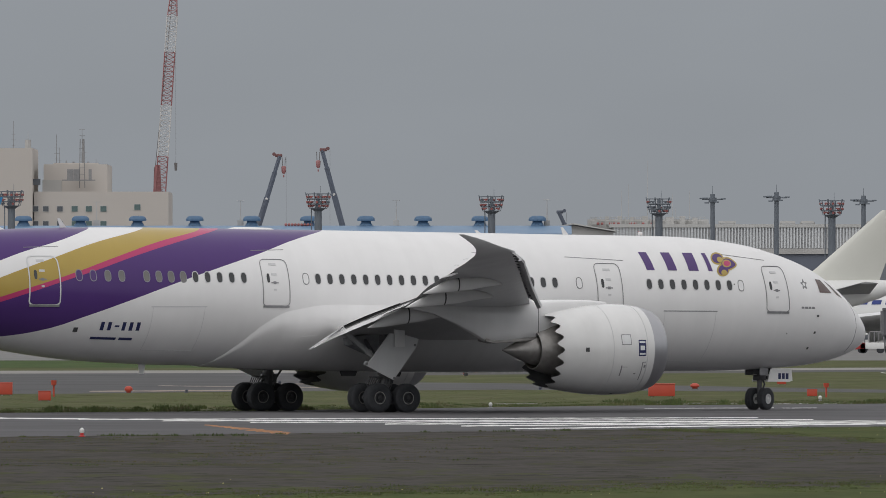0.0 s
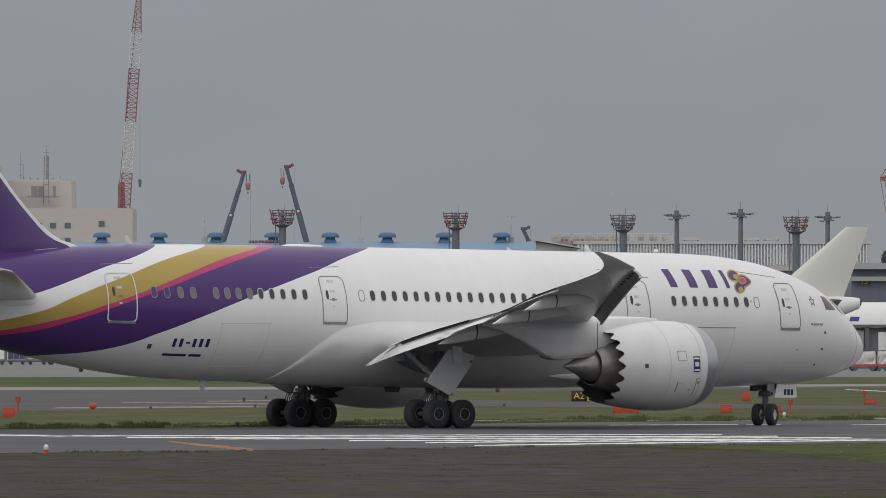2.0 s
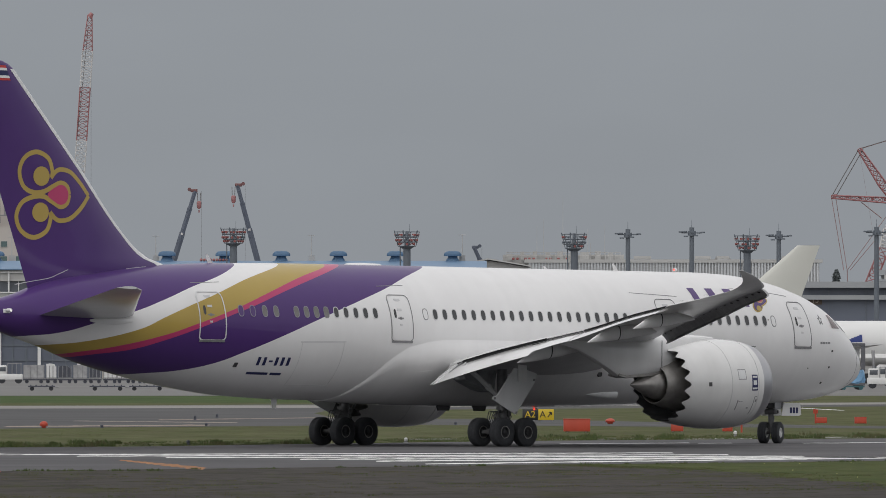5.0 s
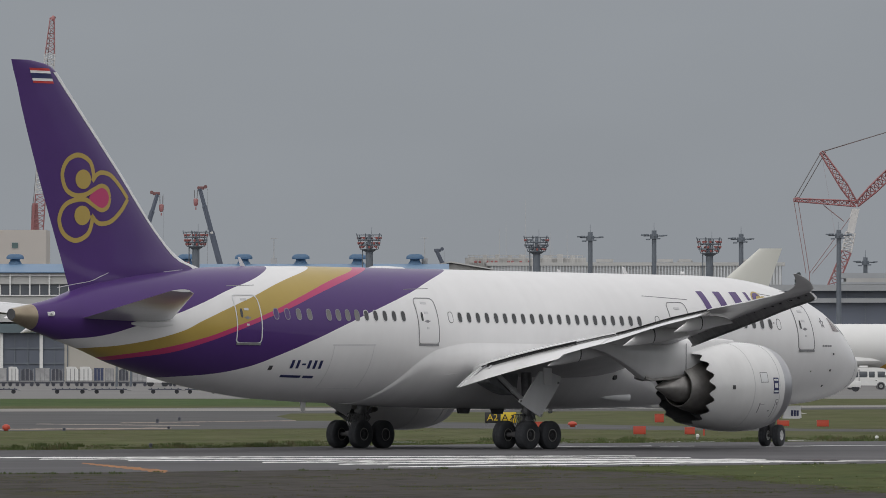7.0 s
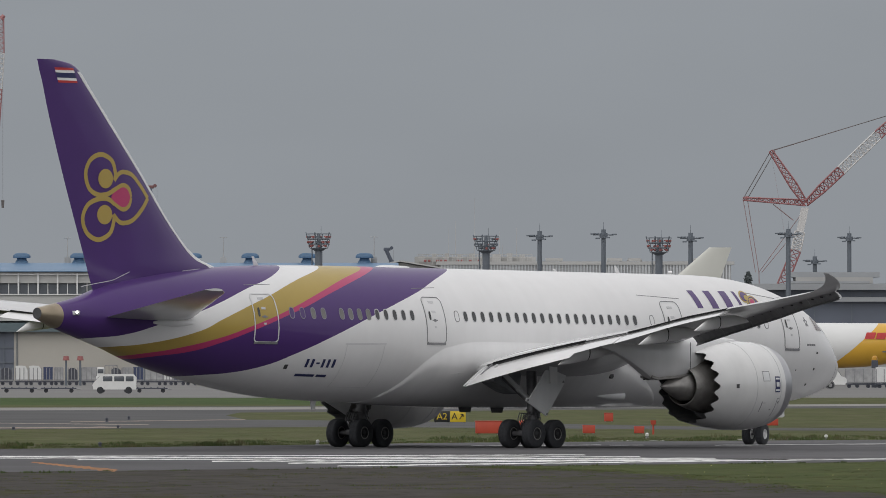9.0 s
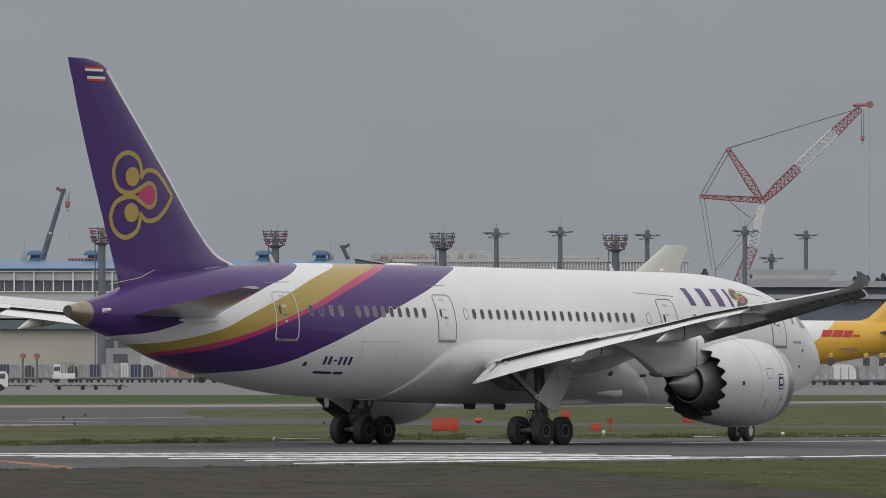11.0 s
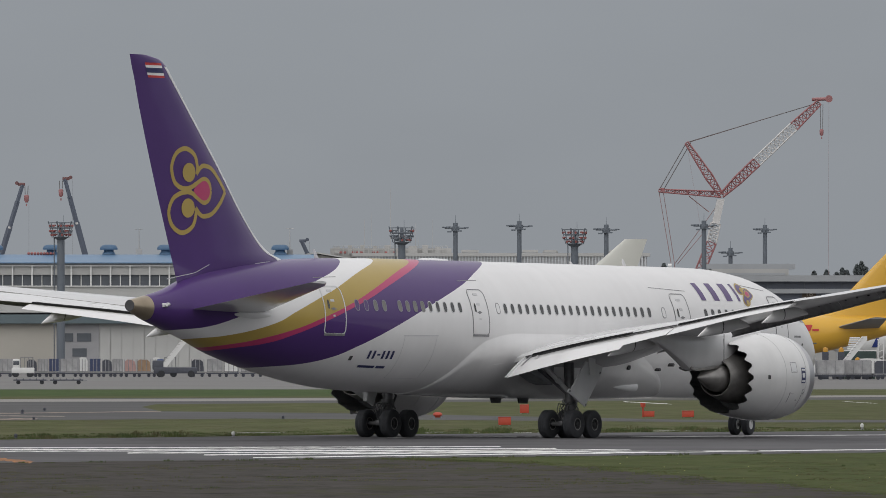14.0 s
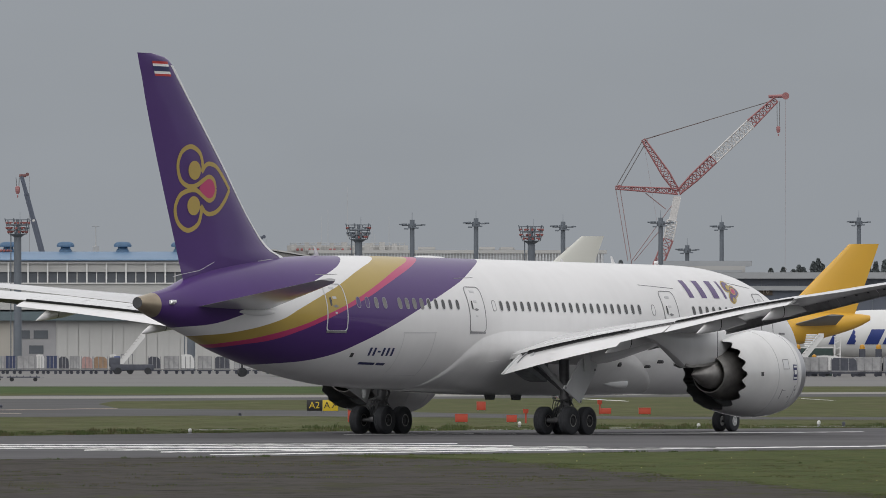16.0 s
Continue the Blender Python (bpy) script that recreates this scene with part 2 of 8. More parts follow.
# ---- the airliner: origin on the ground between the main wheels, x forward, y to its left ----
F_X = [-28.3, -27.2, -25.83, -23.6, -21.75, -19.0, -17.0, -14.8, -12.6, -8.5, -4, 17.0, 19.0, 21.4, 23.4, 24.87, 25.8, 26.5, 27.23, 27.74, 28.1, 28.22]
F_T = [5.83, 6.02, 6.27, 6.90, 7.24, 7.58, 7.74, 7.85, 7.91, 7.96, 7.97, 7.97, 7.92, 7.68, 7.24, 6.73, 6.24, 5.76, 5.15, 4.62, 4.10, 3.75]
F_B = [5.33, 4.97, 4.62, 4.06, 3.52, 2.94, 2.60, 2.30, 2.10, 1.97, 1.95, 1.95, 1.97, 2.04, 2.15, 2.28, 2.42, 2.58, 2.82, 3.05, 3.35, 3.65]
F_W = [0.25, 0.50, 0.74, 1.24, 1.64, 2.16, 2.46, 2.69, 2.81, 2.88, 2.885, 2.885, 2.85, 2.74, 2.50, 2.20, 1.93, 1.66, 1.28, 0.95, 0.50, 0.06]


def fus(x):
    return [float(hermite(F_X, a, np.array(x))) for a in (F_T, F_B, F_W)]


def skin(x, z, side=-1, off=0.0):
    """The point of the fuselage's skin at x and height z, on its right (-1) or left side, and a way out of it."""
    t, b, w = fus(x)
    zc, h = (t + b) / 2, (t - b) / 2
    q = max(-0.999, min(0.999, (z - zc) / h))
    y = w * math.sqrt(1 - q * q)
    nrm = Vector((0, side * math.sqrt(1 - q * q) / w, q / h)).normalized()
    t2, b2, w2 = fus(x + 0.2)
    q2 = max(-0.999, min(0.999, (z - (t2 + b2) / 2) / ((t2 - b2) / 2)))
    dy = (w2 * math.sqrt(1 - q2 * q2) - y) / 0.2
    nrm = Vector((-dy, side, 0)).normalized() * abs(nrm.y) + Vector((0, 0, nrm.z))
    nrm.normalize()
    return Vector((x, side * y, z)) + nrm * off, nrm


def skin_patch(bm, x0, x1, z0, z1, side, off, nx=4, nz=10, rnd=0.0, mi=0):
    """A panel that lies on the skin, with rounded corners and a folded rim."""
    rows = []
    for k in range(nz + 1):
        v = k / nz
        z = z0 + (z1 - z0) * v
        e = min(z - z0, z1 - z)
        ins = rnd - math.sqrt(max(0.0, rnd * rnd - (rnd - min(e, rnd)) ** 2)) if rnd else 0.0
        rows.append([skin(x0 + ins + (x1 - x0 - 2 * ins) * i / nx, z, side, off)[0] for i in range(nx + 1)])
    loft(bm, rows, False, False, mi)


def skin_line(bm, pts, width, side, off, mi=0, thick=0.012):
    """A raised strip along a line of (x, z) on the skin."""
    for (xa, za), (xb, zb) in zip(pts, pts[1:]):
        d = Vector((xb - xa, zb - za))
        if d.length < 1e-6:
            continue
        n = max(1, int(d.length / 0.16))
        perp = Vector((-d.y, d.x)).normalized() * width / 2
        rings = []
        for i in range(n + 1):
            c = Vector((xa, za)) + d * i / n
            p0, n0 = skin(c.x + perp.x, c.y + perp.y, side, off)
            p1, n1 = skin(c.x - perp.x, c.y - perp.y, side, off)
            rings.append([p0, p1, p1 - n1 * thick, p0 - n0 * thick])
        loft(bm, rings, True, True, mi)


def oval(w, h, n=20, p=2.6):
    out = []
    for i in range(n):
        a = 2 * math.pi * i / n
        c, s = math.cos(a), math.sin(a)
        out.append((w / 2 * math.copysign(abs(c) ** (2 / p), c), h / 2 * math.copysign(abs(s) ** (2 / p), s)))
    return out


def frame_at(x, z, side):
    """A pose on the skin: its x runs forward, its y up, its z out of it."""
    p, nrm = skin(x, z, side)
    fx = (Vector((1, 0, 0)) - nrm * nrm.x).normalized()
    up = nrm.cross(fx) if side > 0 else fx.cross(-nrm) * 1
    up = nrm.cross(fx)
    if up.z < 0:
        fx, up = -fx, -up
    return Matrix.Translation(p) @ Matrix((fx, up, nrm)).transposed().to_4x4()


def window_meshes(w, h, rim, glass):
    bm = bmesh.new()
    o, i2 = oval(w + 0.07, h + 0.07), oval(w, h)
    loft(bm, [[(x, y, -0.03) for x, y in o], [(x, y, 0.006) for x, y in o], [(x, y, 0.006) for x, y in i2], [(x, y, 0.002) for x, y in i2]], True, False)
    fr = mesh_of("window_frame", bm, rim)
    bm = bmesh.new()
    c = bm.verts.new((0, 0, 0.006))
    ring = [bm.verts.new((x, y, 0.003)) for x, y in i2]
    for k in range(len(ring)):
        bm.faces.new((c, ring[k], ring[(k + 1) % len(ring)]))
    return fr, mesh_of("pane", bm, glass)


def airfoil(chord, thick, n=14, camber=0.012):
    """Points round a wing section, from the trailing edge over the top; x runs forward from the trailing edge."""
    up, lo = [], []
    for i in range(n + 1):
        c = 0.5 * (1 - math.cos(math.pi * i / n))
        y = 5 * thick * (0.2969 * math.sqrt(c) - 0.126 * c - 0.3516 * c * c + 0.2843 * c**3 - 0.1036 * c**4)
        up.append((c, y + camber * math.sin(math.pi * c)))
        lo.append((c, -y + camber * math.sin(math.pi * c)))
    pts = [(1 - c, y) for c, y in reversed(up)] + [(1 - c, y) for c, y in lo[1:-1]]
    return [(x * chord, y * chord) for x, y in pts]


W_Y = [2.4, 6.0, 10.5, 18.0, 25.0, 27.4, 28.8, 29.7, 30.06]
W_LE = [10.0, 7.45, 4.25, -1.0, -5.8, -7.5, -9.15, -10.65, -11.7]
W_TE = [-2.3, -2.35, -2.55, -5.35, -8.35, -9.5, -10.4, -11.4, -11.98]
W_Z = [3.72, 4.32, 4.94, 5.84, 6.54, 6.77, 7.00, 7.29, 7.48]
W_TH = [0.13, 0.12, 0.105, 0.095, 0.09, 0.085, 0.08, 0.08, 0.08]


def wing_at(y):
    return [float(hermite(W_Y, a, np.array(y))) for a in (W_LE, W_TE, W_Z, W_TH)]


def wing_ring(y, side, cut_te=0.0, cut_le=0.0):
    le, te, z, th = wing_at(y)
    ring = []
    c = le - te
    inc = float(np.interp(y, [2.4, 10, 17, 20.5, 24, 27.4, 30], [0.064, 0.039, 0.018, 0.03, 0.075, 0.075, 0.03]))            # twist, fitted to the wing's outline in the camera's view
    for x, h in airfoil(c, th):
        x = min(max(x, cut_te * c), c * (1 - cut_le))
        ring.append((te + x, side * y, z + h + inc * (x - c * 0.5)))
    return ring


def wing_box(side):
    bm = bmesh.new()
    ys = list(np.linspace(2.4, 10.4, 9)) + list(np.linspace(11.2, 24, 14)) + [25, 26, 26.8, 27.4, 28, 28.6, 29.1, 29.5, 29.8, 30.0, 30.06]
    loft(bm, [wing_ring(y, side, cut_at(y) if y < 20.5 else 0.02, 0.045 if y < 27 else 0.0) for y in ys])
    return bm


def cut_at(y):
    """Where the wing's fixed part ends before the flaps, as a share of the chord."""
    return float(np.interp(y, [3.2, 11.5, 12.2, 20.4], [0.092, 0.05, 0.085, 0.08]))


def panel_wing(side, y0, y1, nose, chord, drop, tilt, n=6, th=0.13):
    """A flap: its nose lies under the wing's rear edge; it has moved back, dropped and turned down."""
    bm = bmesh.new()
    rings = []
    for i in range(n + 1):
        v = i / n
        y = y0 + (y1 - y0) * v
        ring = wing_ring(y, side, cut_at(y))
        x0 = min(q[0] for q in ring)
        top = max(q[2] for q in ring if q[0] < x0 + 1e-6)
        ch = chord[0] + (chord[1] - chord[0]) * v
        tl = tilt[0] + (tilt[1] - tilt[0]) * v
        ring = []
        for x, h in airfoil(ch, th, 9):
            dx, h = x - ch + nose, h - 0.40 * th * ch
            ring.append((x0 + dx * math.cos(tl) + h * math.sin(tl), side * y, top - drop + dx * math.sin(tl) + h * math.cos(tl)))
        rings.append(ring)
    loft(bm, rings)
    return bm


def slat(side, y0, y1, n=4):
    bm = bmesh.new()
    rings = []
    for i in range(n + 1):
        y = y0 + (y1 - y0) * i / n
        le, te, z, th = wing_at(y)
        c = le - te
        inc = float(np.interp(y, [2.4, 10, 17, 20.5, 24, 27.4, 30], [0.064, 0.039, 0.018, 0.03, 0.075, 0.075, 0.03]))
        k = 0.36 + 0.028 * c
        thin = float(np.interp(y, [10, 20, 28], [1.0, 0.9, 0.68]))
        fx, fz = le + 0.30, z + inc * 0.5 * c - float(np.interp(y, [9.9, 10, 20, 28], [0.2, 0.34, 0.32, 0.26]))
        prof = [(-k * 1.25, 0.36), (-k * 0.5, 0.22), (0.0, 0.04), (0.06, -0.06), (0.0, -0.17), (-k * 0.35, -0.20), (-k * 0.2, -0.08), (-k * 0.55, 0.10), (-k * 1.25, 0.32)]
        rings.append([(fx + a, side * y, fz + b * thin) for a, b in prof])
    loft(bm, rings)
    # the hollow rear faces take a darker grey that paints their shade
    for k, f in enumerate(bm.faces):
        if k < n * 9 and k % 9 in (4, 5, 6, 7):
            f.material_index = 1
    return bm


def fairing(side, y, x_tip, x_front, z_tip, r):
    """A canoe-shaped flap track fairing under the wing: its tail is a wedge, its keel narrow; and the joint where the tail moves."""
    bm, seam = bmesh.new(), bmesh.new()
    le, te, z, th = wing_at(y)

    def ring_at(v, grow=0.0):
        x = x_tip + (x_front - x_tip) * v
        rr = r * (min(1.0, v / 0.30) ** 0.9 if v < 0.5 else math.cos(math.pi * (v - 0.5) * 0.98) ** 0.7) + 0.008 + grow
        u = min(1.0, v / 0.75)
        keel = z_tip - 0.05 + (z - 0.42 - r - z_tip + 0.05) * (u * u * (3 - 2 * u)) + (0.0 if v < 0.6 else (v - 0.6) * 2.2 * r)
        zz = keel + rr
        out = []
        for k in range(18):
            a = 2 * math.pi * k / 18
            c, q = math.cos(a), math.sin(a)
            out.append((x, side * y + 0.60 * rr * math.copysign(abs(c) ** (0.8 if q > 0 else 1.1), c), zz + rr * math.copysign(abs(q) ** 0.9, q)))
        return out
    loft(bm, [ring_at(i / 18) for i in range(19)])
    loft(seam, [ring_at(0.43, -0.01), ring_at(0.43, 0.008), ring_at(0.445, 0.008), ring_at(0.445, -0.01)], True, False)
    return bm, seam


well_grey = mat("shaded_wheel_well", (0.27, 0.28, 0.29), 0.7, var=0.5, scale=3.0)
slat_shade = mat("shaded_slat_underside", (0.30, 0.30, 0.305), 0.55, var=0.3, scale=2.5)
nozzle_dark = mat("dark_nozzle_metal", (0.115, 0.117, 0.122), 0.5, 0.3, var=0.3, scale=2.0)
gear_steel_dark = mat("dark_gear_steel", (0.12, 0.12, 0.125), 0.45, 0.4, var=0.35, scale=5)


def nacelle(plane, side):
    at = Matrix.Translation((8, side * 9.75, 2.85)) @ Matrix.Rotation(radians(-1.0), 4, "Y") @ Matrix.Translation((-8, 0, 0))
    eng = tagged(new("engine"), "white turbofan engine with saw-toothed rear edge")
    eng.parent = plane
    n = 108
    teeth = 18

    def saw(k, i):
        # the fan nozzle's rear edge: rounded chevrons
        if k > 0:
            return 0.0
        ph = (i * teeth / n) % 1.0
        return 0.36 * (0.5 - 0.5 * math.cos(2 * math.pi * ph)) ** 0.8 - 0.18

    bm = bmesh.new()
    outer = [(5.05, 1.615), (5.5, 1.70), (5.9, 1.77), (6.4, 1.85), (7.3, 1.95), (8.2, 1.99), (9.0, 1.97), (9.7, 1.89)]
    revolve(bm, outer, at, n, 0, saw)
    inv = at.inverted()

    def true_round(bm, x1, gap):
        """Lays the saw-toothed edge back on the cowl's cone."""
        for v in bm.verts:
            q = inv @ v.co
            if q.x < x1:
                r = math.hypot(q.y, q.z)
                r2 = 1.615 + 0.19 * (q.x - 5.05) - gap
                v.co = at @ Vector((q.x, q.y * r2 / r, q.z * r2 / r))
    true_round(bm, 5.5, 0.0)
    body = part("cowl", bm, paint_cowl, eng)
    bm = bmesh.new()
    revolve(bm, [(9.7, 1.89), (10.1, 1.81), (10.4, 1.71), (10.56, 1.60), (10.6, 1.52), (10.55, 1.44), (10.3, 1.38), (9.9, 1.36)], at, n)
    part("inlet_lip", bm, metal_lip, eng, "dull metal inlet lip")
    bm = bmesh.new()
    revolve(bm, [(9.9, 1.36), (9.0, 1.40), (8.6, 1.42), (8.6, 0.05)], at, n)
    part("inlet_duct", bm, dark, eng)
    bm = bmesh.new()
    revolve(bm, [(5.05, 1.585), (5.5, 1.56), (5.9, 1.52), (6.6, 1.50)], at, n, 0, saw)
    true_round(bm, 5.5, 0.03)
    revolve(bm, [(6.6, 1.50), (6.6, 1.0)], at, n)
    part("fan_nozzle", bm, nozzle_dark, eng, "dark inner wall of the fan nozzle")
    bm = bmesh.new()
    revolve(bm, [(6.6, 1.20), (5.9, 1.18), (5.3, 1.06), (4.75, 0.90), (4.55, 0.84), (4.55, 0.80), (5.0, 0.84)], at, n)
    part("core_nozzle", bm, metal_hot, eng)
    bm = bmesh.new()
    revolve(bm, [(5.4, 0.70), (4.6, 0.66), (4.2, 0.54), (3.7, 0.33), (3.2, 0.11), (3.03, 0.03), (3.0, 0.001)], at, n)
    part("exhaust_plug", bm, metal_hot, eng, "pointed dark exhaust plug")
    # lines and hatches on the cowl
    def ring_line(x, w, r):
        b2 = bmesh.new()
        revolve(b2, [(x, r - 0.01), (x, r + 0.004), (x + w, r + 0.004), (x + w, r - 0.01)], at, n)
        part("cowl_seam", b2, line_light, body)
    ring_line(7.55, 0.022, 1.968)
    ring_line(9.3, 0.022, 1.945)

    def cowl_pt(x, ang, off):
        r = float(np.interp(x, [p[0] for p in outer], [p[1] for p in outer])) + off
        return at @ Vector((x, side * r * math.cos(ang), r * math.sin(ang)))

    def cowl_patch(name, x0, x1, a0, a1, m, off=0.008, label=""):
        b2 = bmesh.new()
        rows = [[cowl_pt(x0 + (x1 - x0) * i / 4, a0 + (a1 - a0) * k / 6, off) for i in range(5)] for k in range(7)]
        loft(b2, rows, False, False)
        part(name, b2, m, body, label)
    cowl_patch("badge", 8.82, 9.22, -0.15, 0.21, paint_blue, 0.008, "dark blue maker's badge")
    cowl_patch("badge_shape", 8.90, 9.14, -0.02, 0.08, paint_light, 0.012)
    cowl_patch("badge_shape", 8.86, 9.18, 0.14, 0.18, paint_light, 0.012)
    cowl_patch("badge_shape", 8.86, 9.18, -0.12, -0.08, paint_light, 0.012)
    cowl_patch("vent", 6.18, 6.36, -0.05, 0.05, dark, 0.006)
    cowl_patch("hatch", 7.95, 8.45, 0.10, 0.33, paint_light, 0.005)
    for x0, x1, a0, a1 in ((7.95, 8.45, 0.10, 0.115), (7.95, 8.45, 0.318, 0.333), (7.95, 7.98, 0.10, 0.333), (8.42, 8.45, 0.10, 0.333), (8.02, 8.32, -0.40, -0.39), (9.05, 9.25, -0.30, -0.285)):
        cowl_patch("hatch_edge", x0, x1, a0, a1, line_grey, 0.009)
    cowl_patch("stencil_mark", 9.16, 9.26, -0.42, -0.36, line_grey, 0.008)
    cowl_patch("stencil_mark", 8.70, 8.82, -0.58, -0.55, line_grey, 0.008)
    cowl_patch("drain", 8.2, 8.34, -1.35, -1.30, dark, 0.01)
    cowl_patch("latch_slot", 7.98, 8.04, -0.62, -0.36, line_grey, 0.006)
    cowl_patch("latch_slot", 9.05, 9.10, -0.75, -0.30, line_grey, 0.006)
    # pylon
    bm = bmesh.new()
    rings = []
    for x, zb, zt, w in [(-1.6, 4.50, 4.7, 0.05), (-0.5, 4.28, 4.8, 0.16), (0.6, 3.85, 4.85, 0.26), (1.5, 3.42, 4.88, 0.34), (2.02, 3.14, 4.9, 0.36), (2.3, 3.06, 4.9, 0.38), (3.6, 3.14, 4.92, 0.42), (5.0, 3.3, 4.98, 0.44), (6.2, 4.15, 5.0, 0.38), (7.4, 4.5, 4.99, 0.27), (8.3, 4.7, 4.92, 0.08)]:
        ring = []
        for k in range(16):
            a = 2 * math.pi * k / 16
            c, s = math.cos(a), math.sin(a)
            ring.append((x, side * 9.75 + w * math.copysign(abs(c) ** 0.6, c), (zb + zt) / 2 + (zt - zb) / 2 * math.copysign(abs(s) ** 0.6, s)))
        rings.append(ring)
    loft(bm, rings)
    pyl = part("pylon", bm, paint_white, eng, "white engine pylon")
    for x in (4.6,):
        bm = bmesh.new()
        zb, zt, w = 3.26, 4.95, 0.445
        for s2 in (-1, 1):
            box(bm, (x, side * 9.75 + s2 * w * 0.985, (zb + zt) / 2), (0.025, 0.02, (zt - zb) * 0.75))
        part("pylon_seam", bm, line_grey, pyl, smooth=False)
    # scuffed heat shield along the lower edge
    bm = bmesh.new()
    for s2 in (-1, 1):
        loft(bm, [[(x, side * 9.75 + s2 * (w + e), z + dz) for e, dz in ((-0.10, -0.02), (0.004, 0.0), (0.004, 0.11), (-0.02, 0.11))] for x, z, w in ((1.98, 3.14, 0.33), (2.4, 3.06, 0.345), (3.6, 3.14, 0.38), (4.9, 3.28, 0.40))])
    part("heat_shield", bm, metal_hot, pyl, smooth=False)
    return eng


def wheel_mesh(name, r, w, rim_r, rim_mat):
    """A tyre with its rim, axle along y."""
    bm = bmesh.new()
    prof = [(-w * 0.30, rim_r), (-w * 0.46, rim_r + 0.03), (-w * 0.5, r * 0.72), (-w * 0.46, r * 0.90), (-w * 0.36, r * 0.985), (-w * 0.2, r), (-w * 0.19, r * 0.985), (-w * 0.02, r * 0.985), (0, r), (w * 0.02, r * 0.985), (w * 0.19, r * 0.985), (w * 0.2, r), (w * 0.36, r * 0.985), (w * 0.46, r * 0.90), (w * 0.5, r * 0.72), (w * 0.46, rim_r + 0.03), (w * 0.30, rim_r)]
    turn = Matrix.Rotation(radians(90), 4, "Z")
    revolve(bm, prof, turn, 40, 0)
    for s in (-1, 1):
        revolve(bm, [(s * w * 0.30, rim_r), (s * w * 0.42, rim_r * 0.97), (s * w * 0.42, rim_r * 0.82), (s * w * 0.26, rim_r * 0.72), (s * w * 0.26, rim_r * 0.45), (s * w * 0.40, rim_r * 0.36), (s * w * 0.42, 0.01)], turn, 40, 1)
        revolve(bm, [(s * w * 0.30, rim_r * 1.03), (s * w * 0.435, rim_r * 1.02), (s * w * 0.435, rim_r * 0.90), (s * w * 0.30, rim_r * 0.88)], turn, 40, 3)
        for k in range(8):
            a = 2 * math.pi * k / 8
            box(bm, (rim_r * 0.58 * math.cos(a), s * w * 0.27, rim_r * 0.58 * math.sin(a)), (0.05, 0.04, 0.05), mi=1)
    return mesh_of(name, bm, [rubber, rim_mat, metal_strut, rim_edge if rim_mat == rim_paint else rim_mat])


PITCH = 0.70                      # the nose sits a little low
GEAR_Z = 22.78 * math.tan(radians(PITCH))


beacons = []
paint_tail = mat("glossy_tailplane_paint", (0.60, 0.60, 0.605), 0.14, var=0.05, scale=1.0, spec=0.6)
beacon_glow = mat("glowing_red_beacon_lens", (0.8, 0.05, 0.02), 0.3)
_b = beacon_glow.node_tree.nodes["Principled BSDF"]
_b.inputs["Emission Color"].default_value = (1.0, 0.055, 0.025, 1)
_b.inputs["Emission Strength"].default_value = 3.5


flash_white = mat("glowing_white_flasher_lens", (0.8, 0.8, 0.8), 0.3)
_b = flash_white.node_tree.nodes["Principled BSDF"]
_b.inputs["Emission Color"].default_value = (1.0, 0.97, 0.92, 1)
_b.inputs["Emission Strength"].default_value = 4.0


